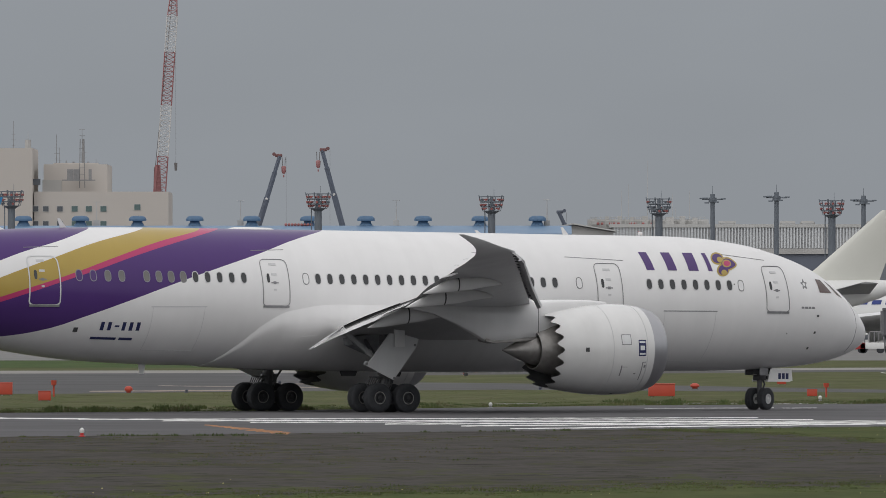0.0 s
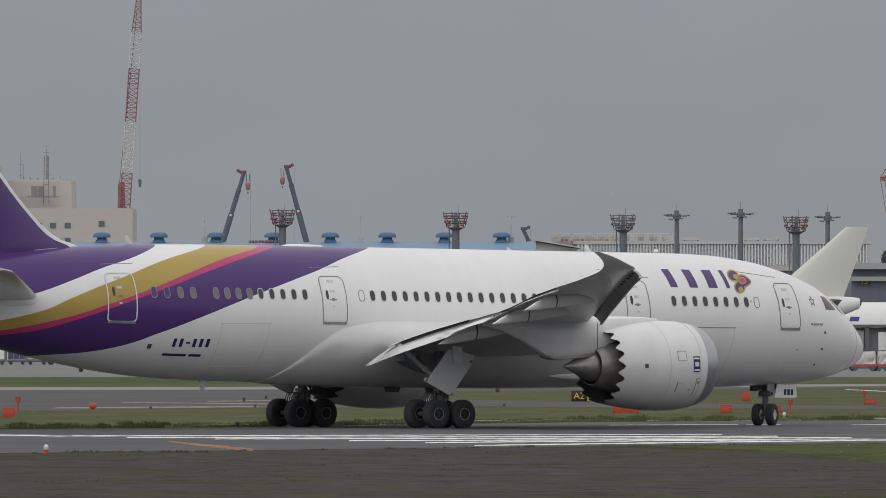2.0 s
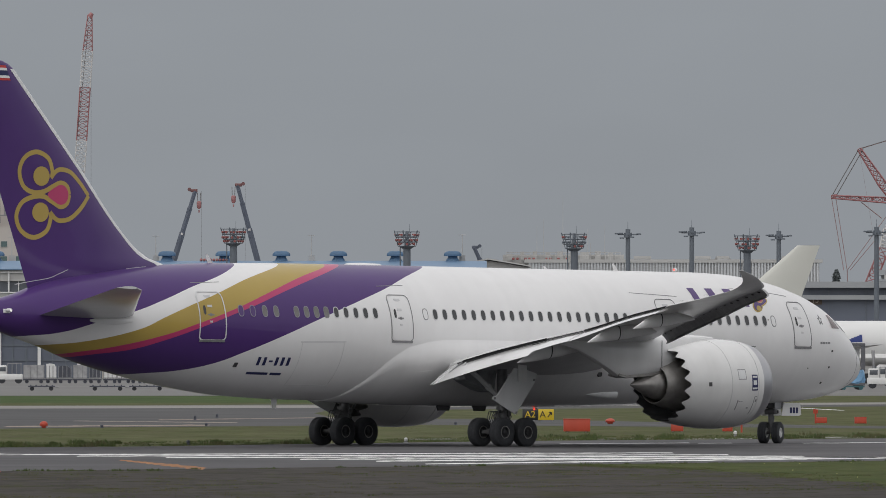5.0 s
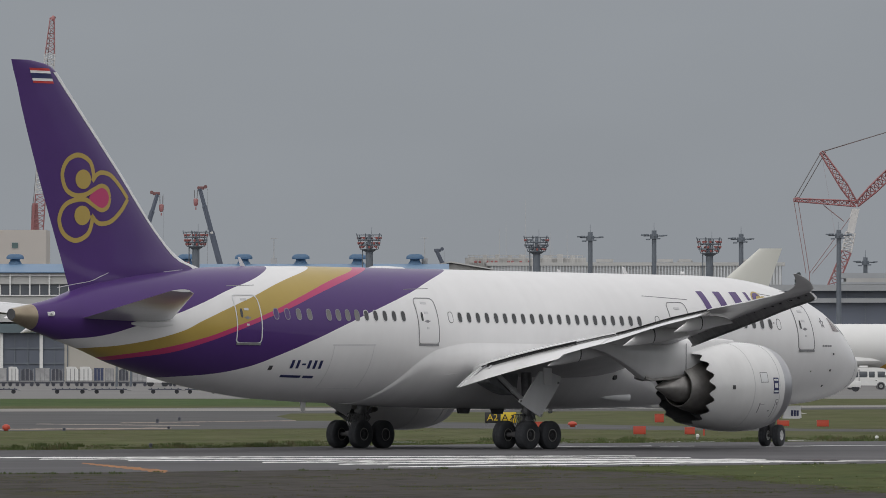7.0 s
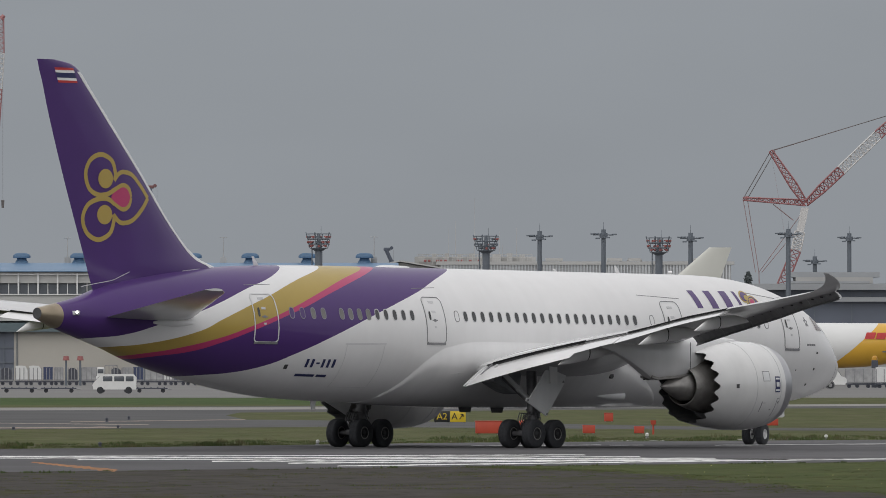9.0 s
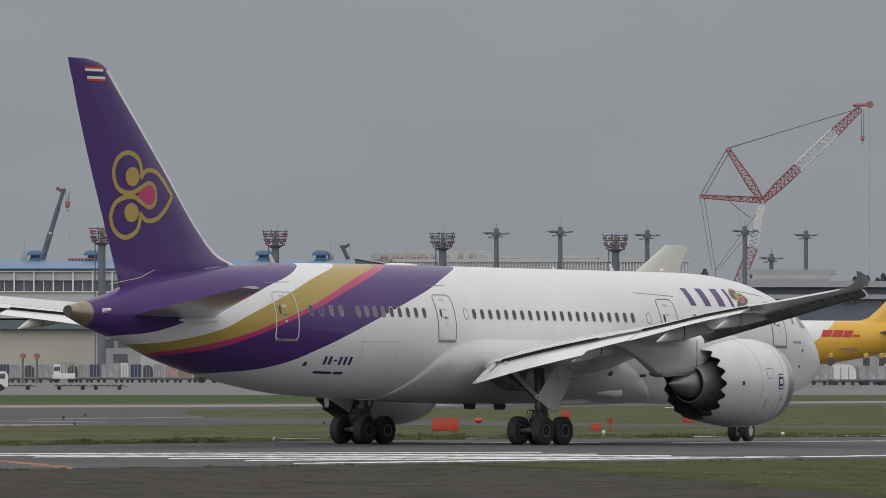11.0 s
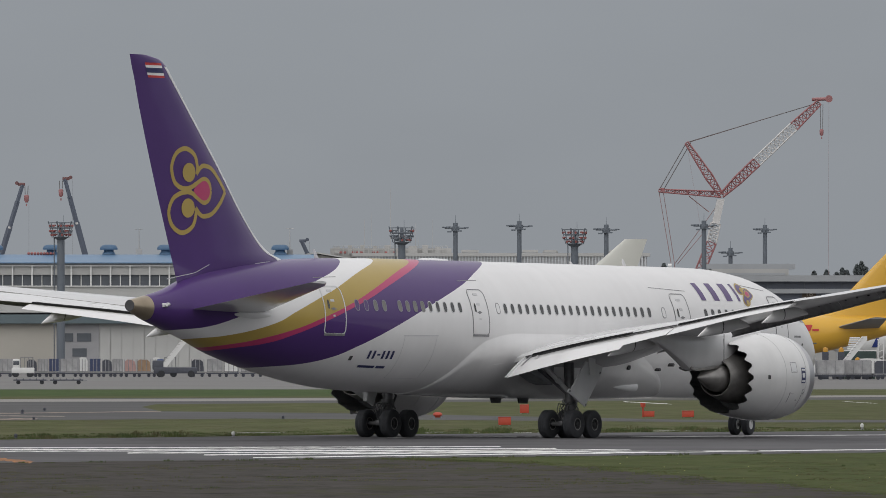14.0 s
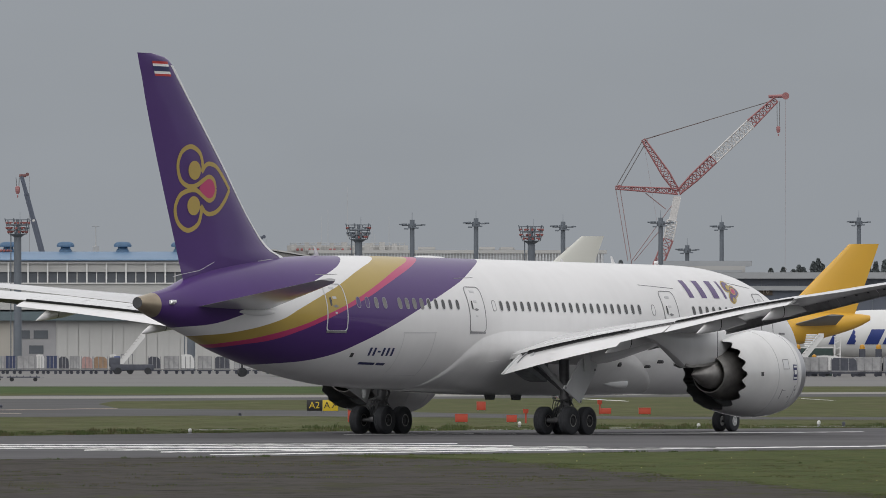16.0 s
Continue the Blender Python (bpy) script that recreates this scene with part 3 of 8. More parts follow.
def build_airliner():
    plane = thing("airliner", "white twin-engine jet airliner with purple, gold and pink bands", "airplane")
    # fuselage
    bm = bmesh.new()
    xs = sorted(set(list(np.linspace(-28.3, -8, 70)) + list(np.linspace(-8, 17, 26)) + list(np.linspace(17, 26, 40)) + list(26 + 2.36 * (1 - (1 - np.linspace(0, 1, 24)) ** 2))))
    rings, N = [], 72
    for x in xs:
        t, b, w = fus(x)
        zc, h = (t + b) / 2, (t - b) / 2
        rings.append([(x, w * math.sin(2 * math.pi * k / N), zc + h * math.cos(2 * math.pi * k / N)) for k in range(N)])
    i_cone = min(range(len(xs)), key=lambda k: abs(xs[k] + 27.08))
    loft(bm, rings[i_cone:])
    body = part("fuselage", bm, paint_livery, plane, "white fuselage with sweeping purple, gold and pink bands")
    bm = bmesh.new()
    loft(bm, rings[:i_cone + 1], True, False)
    part("tail_cone", bm, metal_cone, plane, "bare brownish metal tail cone")
    bm = bmesh.new()
    t, b, w = fus(-28.3)
    loft(bm, [[(x, q * w * math.sin(2 * math.pi * k / 24), (t + b) / 2 + q * (t - b) / 2 * math.cos(2 * math.pi * k / 24)) for k in range(24)] for x, q in ((-28.3, 1.0), (-28.31, 0.9), (-27.8, 0.86))])
    part("exhaust_opening", bm, dark, plane)
    # wing-body fairing
    bm = bmesh.new()
    rings = []
    # it hugs the round of the fuselage and stands proud of it towards the wing
    X = [-6.65, -6.25, -5.6, -4.8, -3.6, -1.2, 1.0, 4.0, 7.0, 9.5, 12.0, 14.0]
    ZT = [1.95, 2.55, 3.3, 4.1, 4.72, 5.0, 4.98, 4.98, 4.75, 4.1, 3.1, 2.1]
    OUT = [0.05, 0.08, 0.10, 0.12, 0.16, 0.24, 0.28, 0.29, 0.26, 0.20, 0.12, 0.02]
    LOW = [0.03, 0.06, 0.08, 0.10, 0.13, 0.16, 0.17, 0.17, 0.16, 0.12, 0.06, 0.01]
    for x in np.linspace(-6.65, 14.0, 64):
        zt, out, low = [float(hermite(X, a, np.array(x))) for a in (ZT, OUT, LOW)]
        t, b, w = fus(float(x))
        zc, h = (t + b) / 2, (t - b) / 2
        a0 = math.acos(max(-0.98, min(0.98, (zt - zc) / h)))
        ring = []
        for k in range(45):
            a = a0 + (2 * math.pi - 2 * a0) * k / 44
            e = min(1.0, min(k, 44 - k) / 5)
            e = -0.06 + (out + 0.06) * (3 * e * e - 2 * e**3)
            lo = max(0.0, -math.cos(a))
            e = e * (1 - lo) + min(e, low) * lo
            ring.append((x, (w + e) * math.sin(a), zc + (h + e) * math.cos(a)))
        rings.append(ring)
    loft(bm, rings)
    part("belly_fairing", bm, paint_white, plane, "white wing-to-body fairing")
    # fin
    bm = bmesh.new()
    FZ = [6.4, 7.6, 8.1, 8.8, 11.95, 14.5, 15.6, 16.1, 16.38, 16.54]
    FL = [-17.2, -16.05, -17.46, -18.53, -21.58, -24.06, -25.13, -25.63, -26.18, -27.25]
    FT = [-24.5, -25.0, -25.2, -25.5, -26.8, -27.75, -28.1, -28.3, -28.38, -28.44]
    rings = []
    for z in list(np.linspace(6.4, 15.6, 36)) + [15.85, 16.1, 16.25, 16.38, 16.47, 16.54]:
        le, te = [float(hermite(FZ, a, np.array(z))) for a in (FL, FT)]
        rings.append([(te + x, h, z) for x, h in airfoil(le - te, 0.085, 14, 0.0)])
    loft(bm, rings)
    fin = part("fin", bm, paint_purple, plane, "tall purple tail fin")
    def fin_y(x, z):
        le, te = [float(hermite(FZ, a, np.array(z))) for a in (FL, FT)]
        c = le - te
        u = min(0.98, max(0.0005, 1 - (x - te) / c))
        return 5 * 0.085 * c * (0.2969 * math.sqrt(u) - 0.126 * u - 0.3516 * u * u + 0.2843 * u**3 - 0.1036 * u**4)

    bm = bmesh.new()
    rows = []
    for z in np.linspace(7.62, 16.05, 44):
        le = float(hermite(FZ, FL, np.array(z)))
        row = []
        wide = 0.95 + 1.3 * max(0.0, (9.0 - z) / 1.4) ** 1.5
        for side, ds in ((-1, (0.34, 0.24, 0.14, 0.06, 0.015)), (1, (0.015, 0.06, 0.14, 0.24, 0.34))):
            for d in ds:
                d *= wide
                row.append((le - d + 0.012, side * (abs(fin_y(le - d, z)) + 0.006), z))
        rows.append(row)
    loft(bm, rows, False, False)
    part("leading_edge", bm, paint_light, fin, "pale leading edge")

    def fin_shape(name, polys, m, off, label=""):
        """Flat painted shapes that lie on both sides of the fin: strips between two outlines, or a filled outline."""
        b2 = bmesh.new()
        for side in (-1, 1):
            for outer, inner in polys:
                vo = [b2.verts.new((x, side * (abs(fin_y(x, z)) + off), z)) for x, z in outer]
                vi = [b2.verts.new((x, side * (abs(fin_y(x, z)) + off), z)) for x, z in inner]
                for k in range(len(vo)):
                    j = (k + 1) % len(vo)
                    b2.faces.new((vo[k], vo[j], vi[j], vi[k]))
        part(name, b2, m, fin, label)

    def lobe(cx, cz, rx, rz, tilt=0.0, n=40):
        out = []
        for k in range(n):
            a = 2 * math.pi * k / n
            x, z = rx * math.cos(a), rz * math.sin(a)
            out.append((cx + x * math.cos(tilt) - z * math.sin(tilt), cz + x * math.sin(tilt) + z * math.cos(tilt)))
        return out

    def stroke(ctrl, w):
        """A painted band of even width along a smooth line."""
        c = [Vector(q) for q in ctrl]
        c = [c[0] * 2 - c[1]] + c + [c[-1] * 2 - c[-2]]
        line = []
        for k in range(1, len(c) - 2):
            for i in range(8):
                u = i / 8
                line.append(0.5 * (2 * c[k] + (c[k + 1] - c[k - 1]) * u + (2 * c[k - 1] - 5 * c[k] + 4 * c[k + 1] - c[k + 2]) * u * u + (3 * c[k] - c[k - 1] - 3 * c[k + 1] + c[k + 2]) * u**3))
        line.append(c[-2])
        left, right = [], []
        for k, q in enumerate(line):
            d = (line[min(k + 1, len(line) - 1)] - line[max(k - 1, 0)]).normalized() * w / 2
            left.append((q.x - d.y, q.y + d.x))
            right.append((q.x + d.y, q.y - d.x))
        return left, right

    def fin_band(name, bands, m, off, label=""):
        b2 = bmesh.new()
        for side in (-1, 1):
            for left, right in bands:
                loft(b2, [[(x, side * (abs(fin_y(x, z)) + off), z) for x, z in pr] for pr in zip(left, right)], False, False)
        part(name, b2, m, fin, label)
    curl = [(-23.42, 11.42), (-23.39, 11.72), (-23.62, 12.25), (-24.31, 12.51), (-24.98, 12.27), (-25.27, 11.69), (-25.05, 11.05), (-24.50, 10.77), (-23.90, 10.80), (-23.38, 11.02), (-22.88, 11.20), (-22.50, 11.05), (-22.37, 10.70)]
    curl_low = [(-22.37, 10.70), (-22.50, 10.33), (-22.88, 10.17), (-23.38, 10.38), (-23.90, 10.60), (-24.55, 10.55), (-25.12, 10.28), (-25.37, 9.70), (-25.08, 9.10), (-24.39, 8.82), (-23.68, 9.10), (-23.44, 9.65), (-23.46, 9.92)]
    heart = [(-23.46, 11.40), (-23.15, 11.70), (-22.80, 11.78), (-22.25, 11.66), (-21.66, 11.20), (-21.17, 10.68)]
    heart2 = [(-21.17, 10.68), (-21.66, 10.14), (-22.25, 9.70), (-22.80, 9.57), (-23.15, 9.64), (-23.48, 9.93)]
    fin_band("emblem_outline", [stroke(curl, 0.21), stroke(heart, 0.20)], paint_gold, 0.010, "gold looped emblem outline")
    fin_band("emblem_outline", [stroke(curl_low, 0.21), stroke(heart2, 0.20)], paint_gold, 0.014, "gold looped emblem outline")
    c0 = lambda o, x, z: [(x, z)] * len(o)
    pink = [(-22.87 + 0.44 * math.cos(a) - 0.33 * max(0.0, -math.cos(a)) ** 5, 10.685 + 0.43 * math.sin(a)) for a in [2 * math.pi * k / 40 for k in range(40)]]
    fin_shape("emblem_drop", [(pink, c0(pink, -22.87, 10.685))], paint_pink, 0.018, "pink drop")
    for cx, cz in ((-24.02, 11.47), (-24.03, 9.91)):
        o = lobe(cx, cz, 0.47, 0.42)
        fin_shape("emblem_dot", [(o, c0(o, cx, cz))], paint_gold, 0.020)
    for pts in ([(-25.35, 6.78), (-24.4, 6.93), (-23.44, 7.08), (-22.9, 7.27), (-22.38, 7.46)], [(-19.0, 7.55), (-18.4, 7.61), (-17.77, 7.66)]):
        fin_band("fin_seam", [stroke(pts, 0.028)], line_light, 0.012)
    zs = [16.20, 16.09, 15.98, 15.76, 15.65, 15.55]
    for k, m in enumerate((paint_red, paint_white, paint_blue, paint_white, paint_red)):
        a, b2 = zs[k], zs[k + 1]
        sl = 0.42
        rowf = lambda z: [(-27.38 + (16.2 - z) * sl + i * 0.31, z) for i in range(5)]
        fin_shape("flag_band", [(rowf(a) + rowf(b2)[::-1], [((-26.4), (a + b2) / 2)] * 10)], m, 0.012)
    # stabilisers
    for side in (-1, 1):
        bm = bmesh.new()
        rings = []
        for v in np.linspace(0, 1, 14):
            y = 0.6 + 9.3 * v
            le = -18.8 + (-27.45 + 18.8) * v
            te = -24.6 + (-29.0 + 24.6) * v
            if v > 0.96:
                le -= 0.35
            z = 5.42 + 1.14 * v
            rings.append([(te + x, side * y, z + h) for x, h in airfoil(le - te, 0.095)])
        loft(bm, rings)
        part("tailplane", bm, paint_tail, plane, "glossy grey tailplane")
        bm = bmesh.new()
        rings = []
        for v in np.linspace(0, 1, 11):
            r = 0.17 * math.sin(math.pi * (0.04 + 0.9 * v)) ** 0.7
            x = -22.3 + 2.2 * v
            p, nrm = skin(x, 5.24, side)
            rings.append([(x, p.y + 0.3 * r * math.cos(a), 5.27 + r * math.sin(a)) for a in [2 * math.pi * k / 12 for k in range(12)]])
        loft(bm, rings)
        part("root_fairing", bm, paint_white, plane)
    # wings
    for side in (-1, 1):
        bm = wing_box(side)
        for f in bm.faces:
            f.normal_update()
        wing = part("wing", bm, [paint_grey], plane, "swept grey wing with a raked tip")
        part("flap", panel_wing(side, 3.3, 9.6, 0.16, (1.92, 1.6), 0.13, (0.47, 0.42)), paint_white, wing, "lowered white inboard flap")
        part("flaperon", panel_wing(side, 9.66, 12.0, 0.12, (1.4, 1.15), 0.11, (0.36, 0.32), 3), paint_white, wing, "drooped white flaperon")
        part("flap", panel_wing(side, 12.1, 20.4, 0.12, (1.25, 0.85), 0.09, (0.34, 0.26)), paint_white, wing, "lowered white outboard flap")
        part("flap_end", panel_wing(side, 3.22, 3.36, 0.16, (1.94, 1.94), 0.06, (0.47, 0.47), 1, 0.16), paint_light, wing)
        part("flap_seal", panel_wing(side, 3.62, 3.68, 0.16, (1.1, 1.1), 0.05, (0.47, 0.47), 1, 0.16), line_grey, wing)
        # dark strips on the wing's rear face paint the gap's shade
        for y0, y1 in ((3.3, 12.0), (12.05, 20.4)):
            bm = bmesh.new()
            rows = []
            for y in np.linspace(y0, y1, 12):
                ring = wing_ring(float(y), side, cut_at(y))
                back = [q for q in ring if q[0] < min(r2[0] for r2 in ring) + 1e-6]
                zs2 = [q[2] for q in back]
                rows.append([(back[0][0] - 0.012, side * y, max(zs2) - 0.015), (back[0][0] - 0.012, side * y, min(zs2) + 0.01)])
            loft(bm, rows, False, False)
            part("flap_cove", bm, dark, wing, "dark strip painted as shade before the flap")
        # likewise on the front face, for the shade behind the slats
        bm = bmesh.new()
        rows = []
        for y in np.linspace(10.9, 26.9, 20):
            ring = wing_ring(float(y), side, 0.0, 0.045)
            mx = max(r2[0] for r2 in ring)
            zs2 = [q[2] for q in ring if q[0] > mx - 1e-6]
            rows.append([(mx + 0.012, side * y, max(zs2)), (mx + 0.012, side * y, min(zs2))])
        loft(bm, rows, False, False)
        part("slat_cove", bm, dark, wing, "dark strip painted as shade behind the slats")
        ys = [(3.9, 8.6)] + [(10.9 + i * 3.3, 10.9 + i * 3.3 + 3.28) for i in range(5)]
        for a, b2 in ys:
            part("slat", slat(side, a, b2), [paint_light, slat_shade], wing, "extended leading-edge slat")
        for a, b2 in ys[1:]:
            for q in (0.2, 0.5, 0.8):
                y = a + (b2 - a) * q
                le, te, z, th = wing_at(y)
                b3 = bmesh.new()
                box(b3, (le - 0.06, side * y, z - 0.06), (0.26, 0.04, 0.05))
                part("slat_track", b3, dark, wing)
        for y, xt, xf, zt, r in ((9.0, -3.28, 1.2, 3.70, 0.30), (14.7, -4.9, -0.6, 4.55, 0.27), (19.2, -6.8, -3.0, 5.12, 0.24)):
            hull, joint = fairing(side, y, xt - 0.12, xf, zt, r * 1.12)
            canoe = part("track_fairing", hull, paint_white, wing, "white canoe-shaped flap track fairing")
            part("fairing_joint", joint, dark, canoe)
        # spoilers: panels that lie on the rear of the upper skin, with thin gaps between them
        for y0, y1 in ((4.0, 6.6), (6.7, 9.3), (12.3, 14.2), (14.3, 16.2), (16.3, 18.2), (18.3, 20.2)):
            bm = bmesh.new()
            rows = []
            for y in np.linspace(y0 + 0.03, y1 - 0.03, 6):
                ring = wing_ring(float(y), side, cut_at(float(y)))
                up = [q for q in ring[:len(ring) // 2 + 1]]
                xa = min(q[0] for q in ring)
                zt = max(q[2] for q in up if q[0] < xa + 1e-6)
                far = [q for q in up if q[0] > xa + 0.9]
                q = min(far, key=lambda w: w[0])
                rows.append([(xa + 0.03, side * float(y), zt - 0.005), (xa + 0.03, side * float(y), zt + 0.022), (q[0], side * float(y), q[2] + 0.022), (q[0], side * float(y), q[2] - 0.02)])
            loft(bm, rows)
            part("spoiler", bm, paint_light, wing, "flat pale spoiler panel", smooth=False)
        # a black strip over the flap gap paints in its shade
        for y0, y1 in ((3.75, 9.45), (12.1, 20.3)):
            bm = bmesh.new()
            rows = []
            for y in np.linspace(y0, y1, 14):
                ring = wing_ring(float(y), side, cut_at(float(y)))
                xa = min(q[0] for q in ring)
                zt = max(q[2] for q in ring if q[0] < xa + 1e-6)
                rows.append([(xa + dx, side * float(y), zt + dz) for dx, dz in ((0.055, 0.006), (0.05, 0.034), (-0.07, 0.0), (-0.07, -0.06))])
            loft(bm, rows)
            part("gap_shade", bm, gap_black, wing, "black strip painted as gap shade before the flap", smooth=False)
        for y in (22.4, 24.8, 27.4):
            le, te, z, th = wing_at(float(y))
            b3 = bmesh.new()
            tube(b3, (te + 0.05, side * y, z), (te - 0.2, side * y, z - 0.01), 0.008, 0.003, 5)
            part("static_wick", b3, dark, wing)
        nacelle(plane, side)
    # doors
    def door(x0, x1, z0, z1, side, light):
        bm = bmesh.new()
        skin_patch(bm, x0 + 0.05, x1 - 0.05, z0 + 0.05, z1 - 0.05, side, 0.014, 5, 14, 0.22)
        d = part("door", bm, paint_livery, plane)
        bm = bmesh.new()
        r = 0.24
        pts = []
        for cx, cz, a0 in ((x1 - r, z1 - r, 0), (x0 + r, z1 - r, 90), (x0 + r, z0 + r * 0.6, 180), (x1 - r, z0 + r * 0.6, 270)):
            for k in range(5):
                a = radians(a0 + 22.5 * k)
                rz = r if a0 < 180 else r * 0.6
                pts.append((cx + r * math.cos(a), cz + rz * math.sin(a)))
        pts.append(pts[0])
        skin_line(bm, pts, 0.055 if light else 0.024, side, 0.022)
        part("door_frame", bm, paint_light if light else line_grey, d)
        bm = bmesh.new()
        skin_line(bm, [(x0 + 0.02, z0 - 0.03), (x1 - 0.02, z0 - 0.03)], 0.10, side, 0.03)
        part("door_sill", bm, metal_strut, d)
        fr, pane = window_meshes(0.15, 0.42, line_grey, glass_dark)
        w = new("door_window", pane)
        w.parent = d
        w.matrix_basis = frame_at(x0 + 0.30, 5.80, side) @ Matrix.Translation((0, 0, 0.022))
        for bx, bz, bw, bh, mm in ((0.62, 5.97, 0.26, 0.10, line_light), (0.62, 5.60, 0.36, 0.05, line_grey), (0.62, 5.60, 0.14, 0.12, line_grey), (0.62, 5.30, 0.14, 0.08, line_light), (0.62, 6.40, 0.36, 0.10, line_light)):
            bm = bmesh.new()
            skin_line(bm, [(x0 + bx - bw / 2, bz), (x0 + bx + bw / 2, bz)], bh, side, 0.026)
            part("door_handle" if bh < 0.06 else "door_marking", bm, mm, d)
    for side in (-1, 1):
        door(-16.55, -15.10, 4.50, 6.60, side, True)
        door(-4.98, -3.62, 4.60, 6.62, side, False)
        door(12.32, 13.64, 4.62, 6.68, side, False)
        door(21.33, 22.62, 4.66, 6.68, side, False)
    # windows
    fr, pane = window_meshes(0.27, 0.46, line_light, glass_dark)
    fr2, pane2 = window_meshes(0.27, 0.46, line_grey, glass_shade)
    fr3, pane3 = window_meshes(0.27, 0.46, line_grey, paint_white)
    fr4, pane4 = window_meshes(0.27, 0.46, rim_grey, paint_purple)
    spots = []
    for x0, n, step in ((-12.75, 2, 0.69), (-10.82, 9, 0.613), (-2.13, 21, 0.613), (15.08, 8, 0.610)):
        for i in range(n):
            x = x0 + i * step
            shade = x0 < -12 or (x < -8.9)
            spots.append((x, shade, False))
    for x in (-14.16, -13.47, -2.75, 11.40, 19.98):
        spots.append((x, False, True))
    for side in (-1, 1):
        for x, shade, blank in spots:
            w = new("cabin_window", pane4 if blank and x < -12 else pane3 if blank else pane2 if shade else pane)
            w.parent = body
            w.matrix_basis = frame_at(x, 5.80, side)
            f2 = new("window_frame", fr4 if x < -10 else fr3 if blank else fr2 if shade else fr)
            f2.parent = body
            f2.matrix_basis = w.matrix_basis
    # cockpit glass
    for side in (-1, 1):
        bm = bmesh.new()
        rows = []
        for k in range(9):
            v = k / 8
            row = []
            for i in range(7):
                u = i / 6
                za, xa = 5.54 + 0.60 * v, 24.60
                xb = 25.46 - 0.50 * v
                row.append(skin(xa + (xb - xa) * u, za - 0.02 * u, side, 0.012)[0])
            rows.append(row)
        loft(bm, rows, False, False)
        part("cockpit_window", bm, glass_cockpit, body, "tinted cockpit side window")
        bm = bmesh.new()
        rows = []
        for k in range(7):
            v = k / 6
            rows.append([skin(25.84 - 0.55 * v + (0.40 - 0.1 * v) * i / 6, 5.46 + 0.62 * v - 0.16 * i / 6, side, 0.012)[0] for i in range(7)])
        loft(bm, rows, False, False)
        part("windscreen", bm, glass_cockpit, body, "tinted windscreen")
    # name, emblem and marks on the right side and on the left
    for side in (-1, 1):
        for x0, x1, lean in ((15.0, 15.62, -0.10), (16.12, 16.80, -0.06), (17.22, 17.95, 0.0), (18.28, 18.70, -0.03)):
            bm = bmesh.new()
            rows = []
            for k in range(8):
                z = 6.42 + 0.80 * k / 7
                rows.append([skin(x0 + 0.10 + lean * k / 7 + (x1 - x0 - 0.2) * i / 3, z, side, 0.010)[0] for i in range(4)])
            loft(bm, rows, False, False)
            part("name_shape", bm, paint_purple, body, "purple painted name, as plain blocks")

        # the same emblem, small: gold-edged purple lobes, gold dots and a red drop
        def blob(name, cx, cz, rx, rz, m, off, point=0.0):
            b2 = bmesh.new()
            rings = []
            for f in (0.05, 0.5, 1.0):
                ring = []
                for a in [2 * math.pi * k / 32 for k in range(32)]:
                    u = cx + f * (rx * math.cos(a) + point * max(0.0, math.cos(a)) ** 6)
                    v = cz + f * (rz * math.sin(a) - 0.2 * point * max(0.0, math.cos(a)) ** 6)
                    ring.append(skin(19.45 + 0.96 * u + 0.35 * v, 6.75 + 0.834 * v, side, off)[0])
                rings.append(ring)
            loft(b2, rings, True, False)
            part(name, b2, m, body)
        for k, (cx, cz, rx, rz, tip_len) in enumerate(((-0.46, 0.29, 0.38, 0.33, 0.0), (-0.15, -0.33, 0.36, 0.34, 0.0), (0.08, 0.0, 0.42, 0.37, 0.14))):
            blob("emblem_edge", cx, cz, rx, rz, paint_gold, 0.008 + 0.002 * k, tip_len)
            blob("emblem_lobe", cx, cz, rx - 0.085, rz - 0.08, paint_purple, 0.016 + 0.002 * k, tip_len)
        for cx, cz, rx, rz, m, off in ((-0.33, 0.22, 0.17, 0.15, paint_gold, 0.023), (-0.10, -0.46, 0.16, 0.14, paint_gold, 0.023), (0.04, 0.02, 0.26, 0.205, paint_gold, 0.023), (0.05, 0.02, 0.19, 0.145, paint_pink, 0.026)):
            blob("emblem_dot", cx, cz, rx, rz, m, off)
        # registration and type, as bars
        for i in range(6):
            bm = bmesh.new()
            x = -12.98 + i * 0.355
            if i == 2:
                skin_line(bm, [(x + 0.02, 3.62), (x + 0.24, 3.62)], 0.07, side, 0.010)
            else:
                skin_patch(bm, x + 0.03, x + 0.20, 3.44, 3.80, side, 0.010, 1, 3)
            part("registration_bar", bm, paint_blue, body)
        bm = bmesh.new()
        skin_line(bm, [(-13.25, 3.10), (-12.0, 3.08)], 0.10, side, 0.010)
        part("type_bar", bm, paint_blue, body)
        bm = bmesh.new()
        skin_line(bm, [(-11.85, 3.08), (-11.2, 3.07)], 0.10, side, 0.010)
        part("type_bar", bm, paint_blue, body)
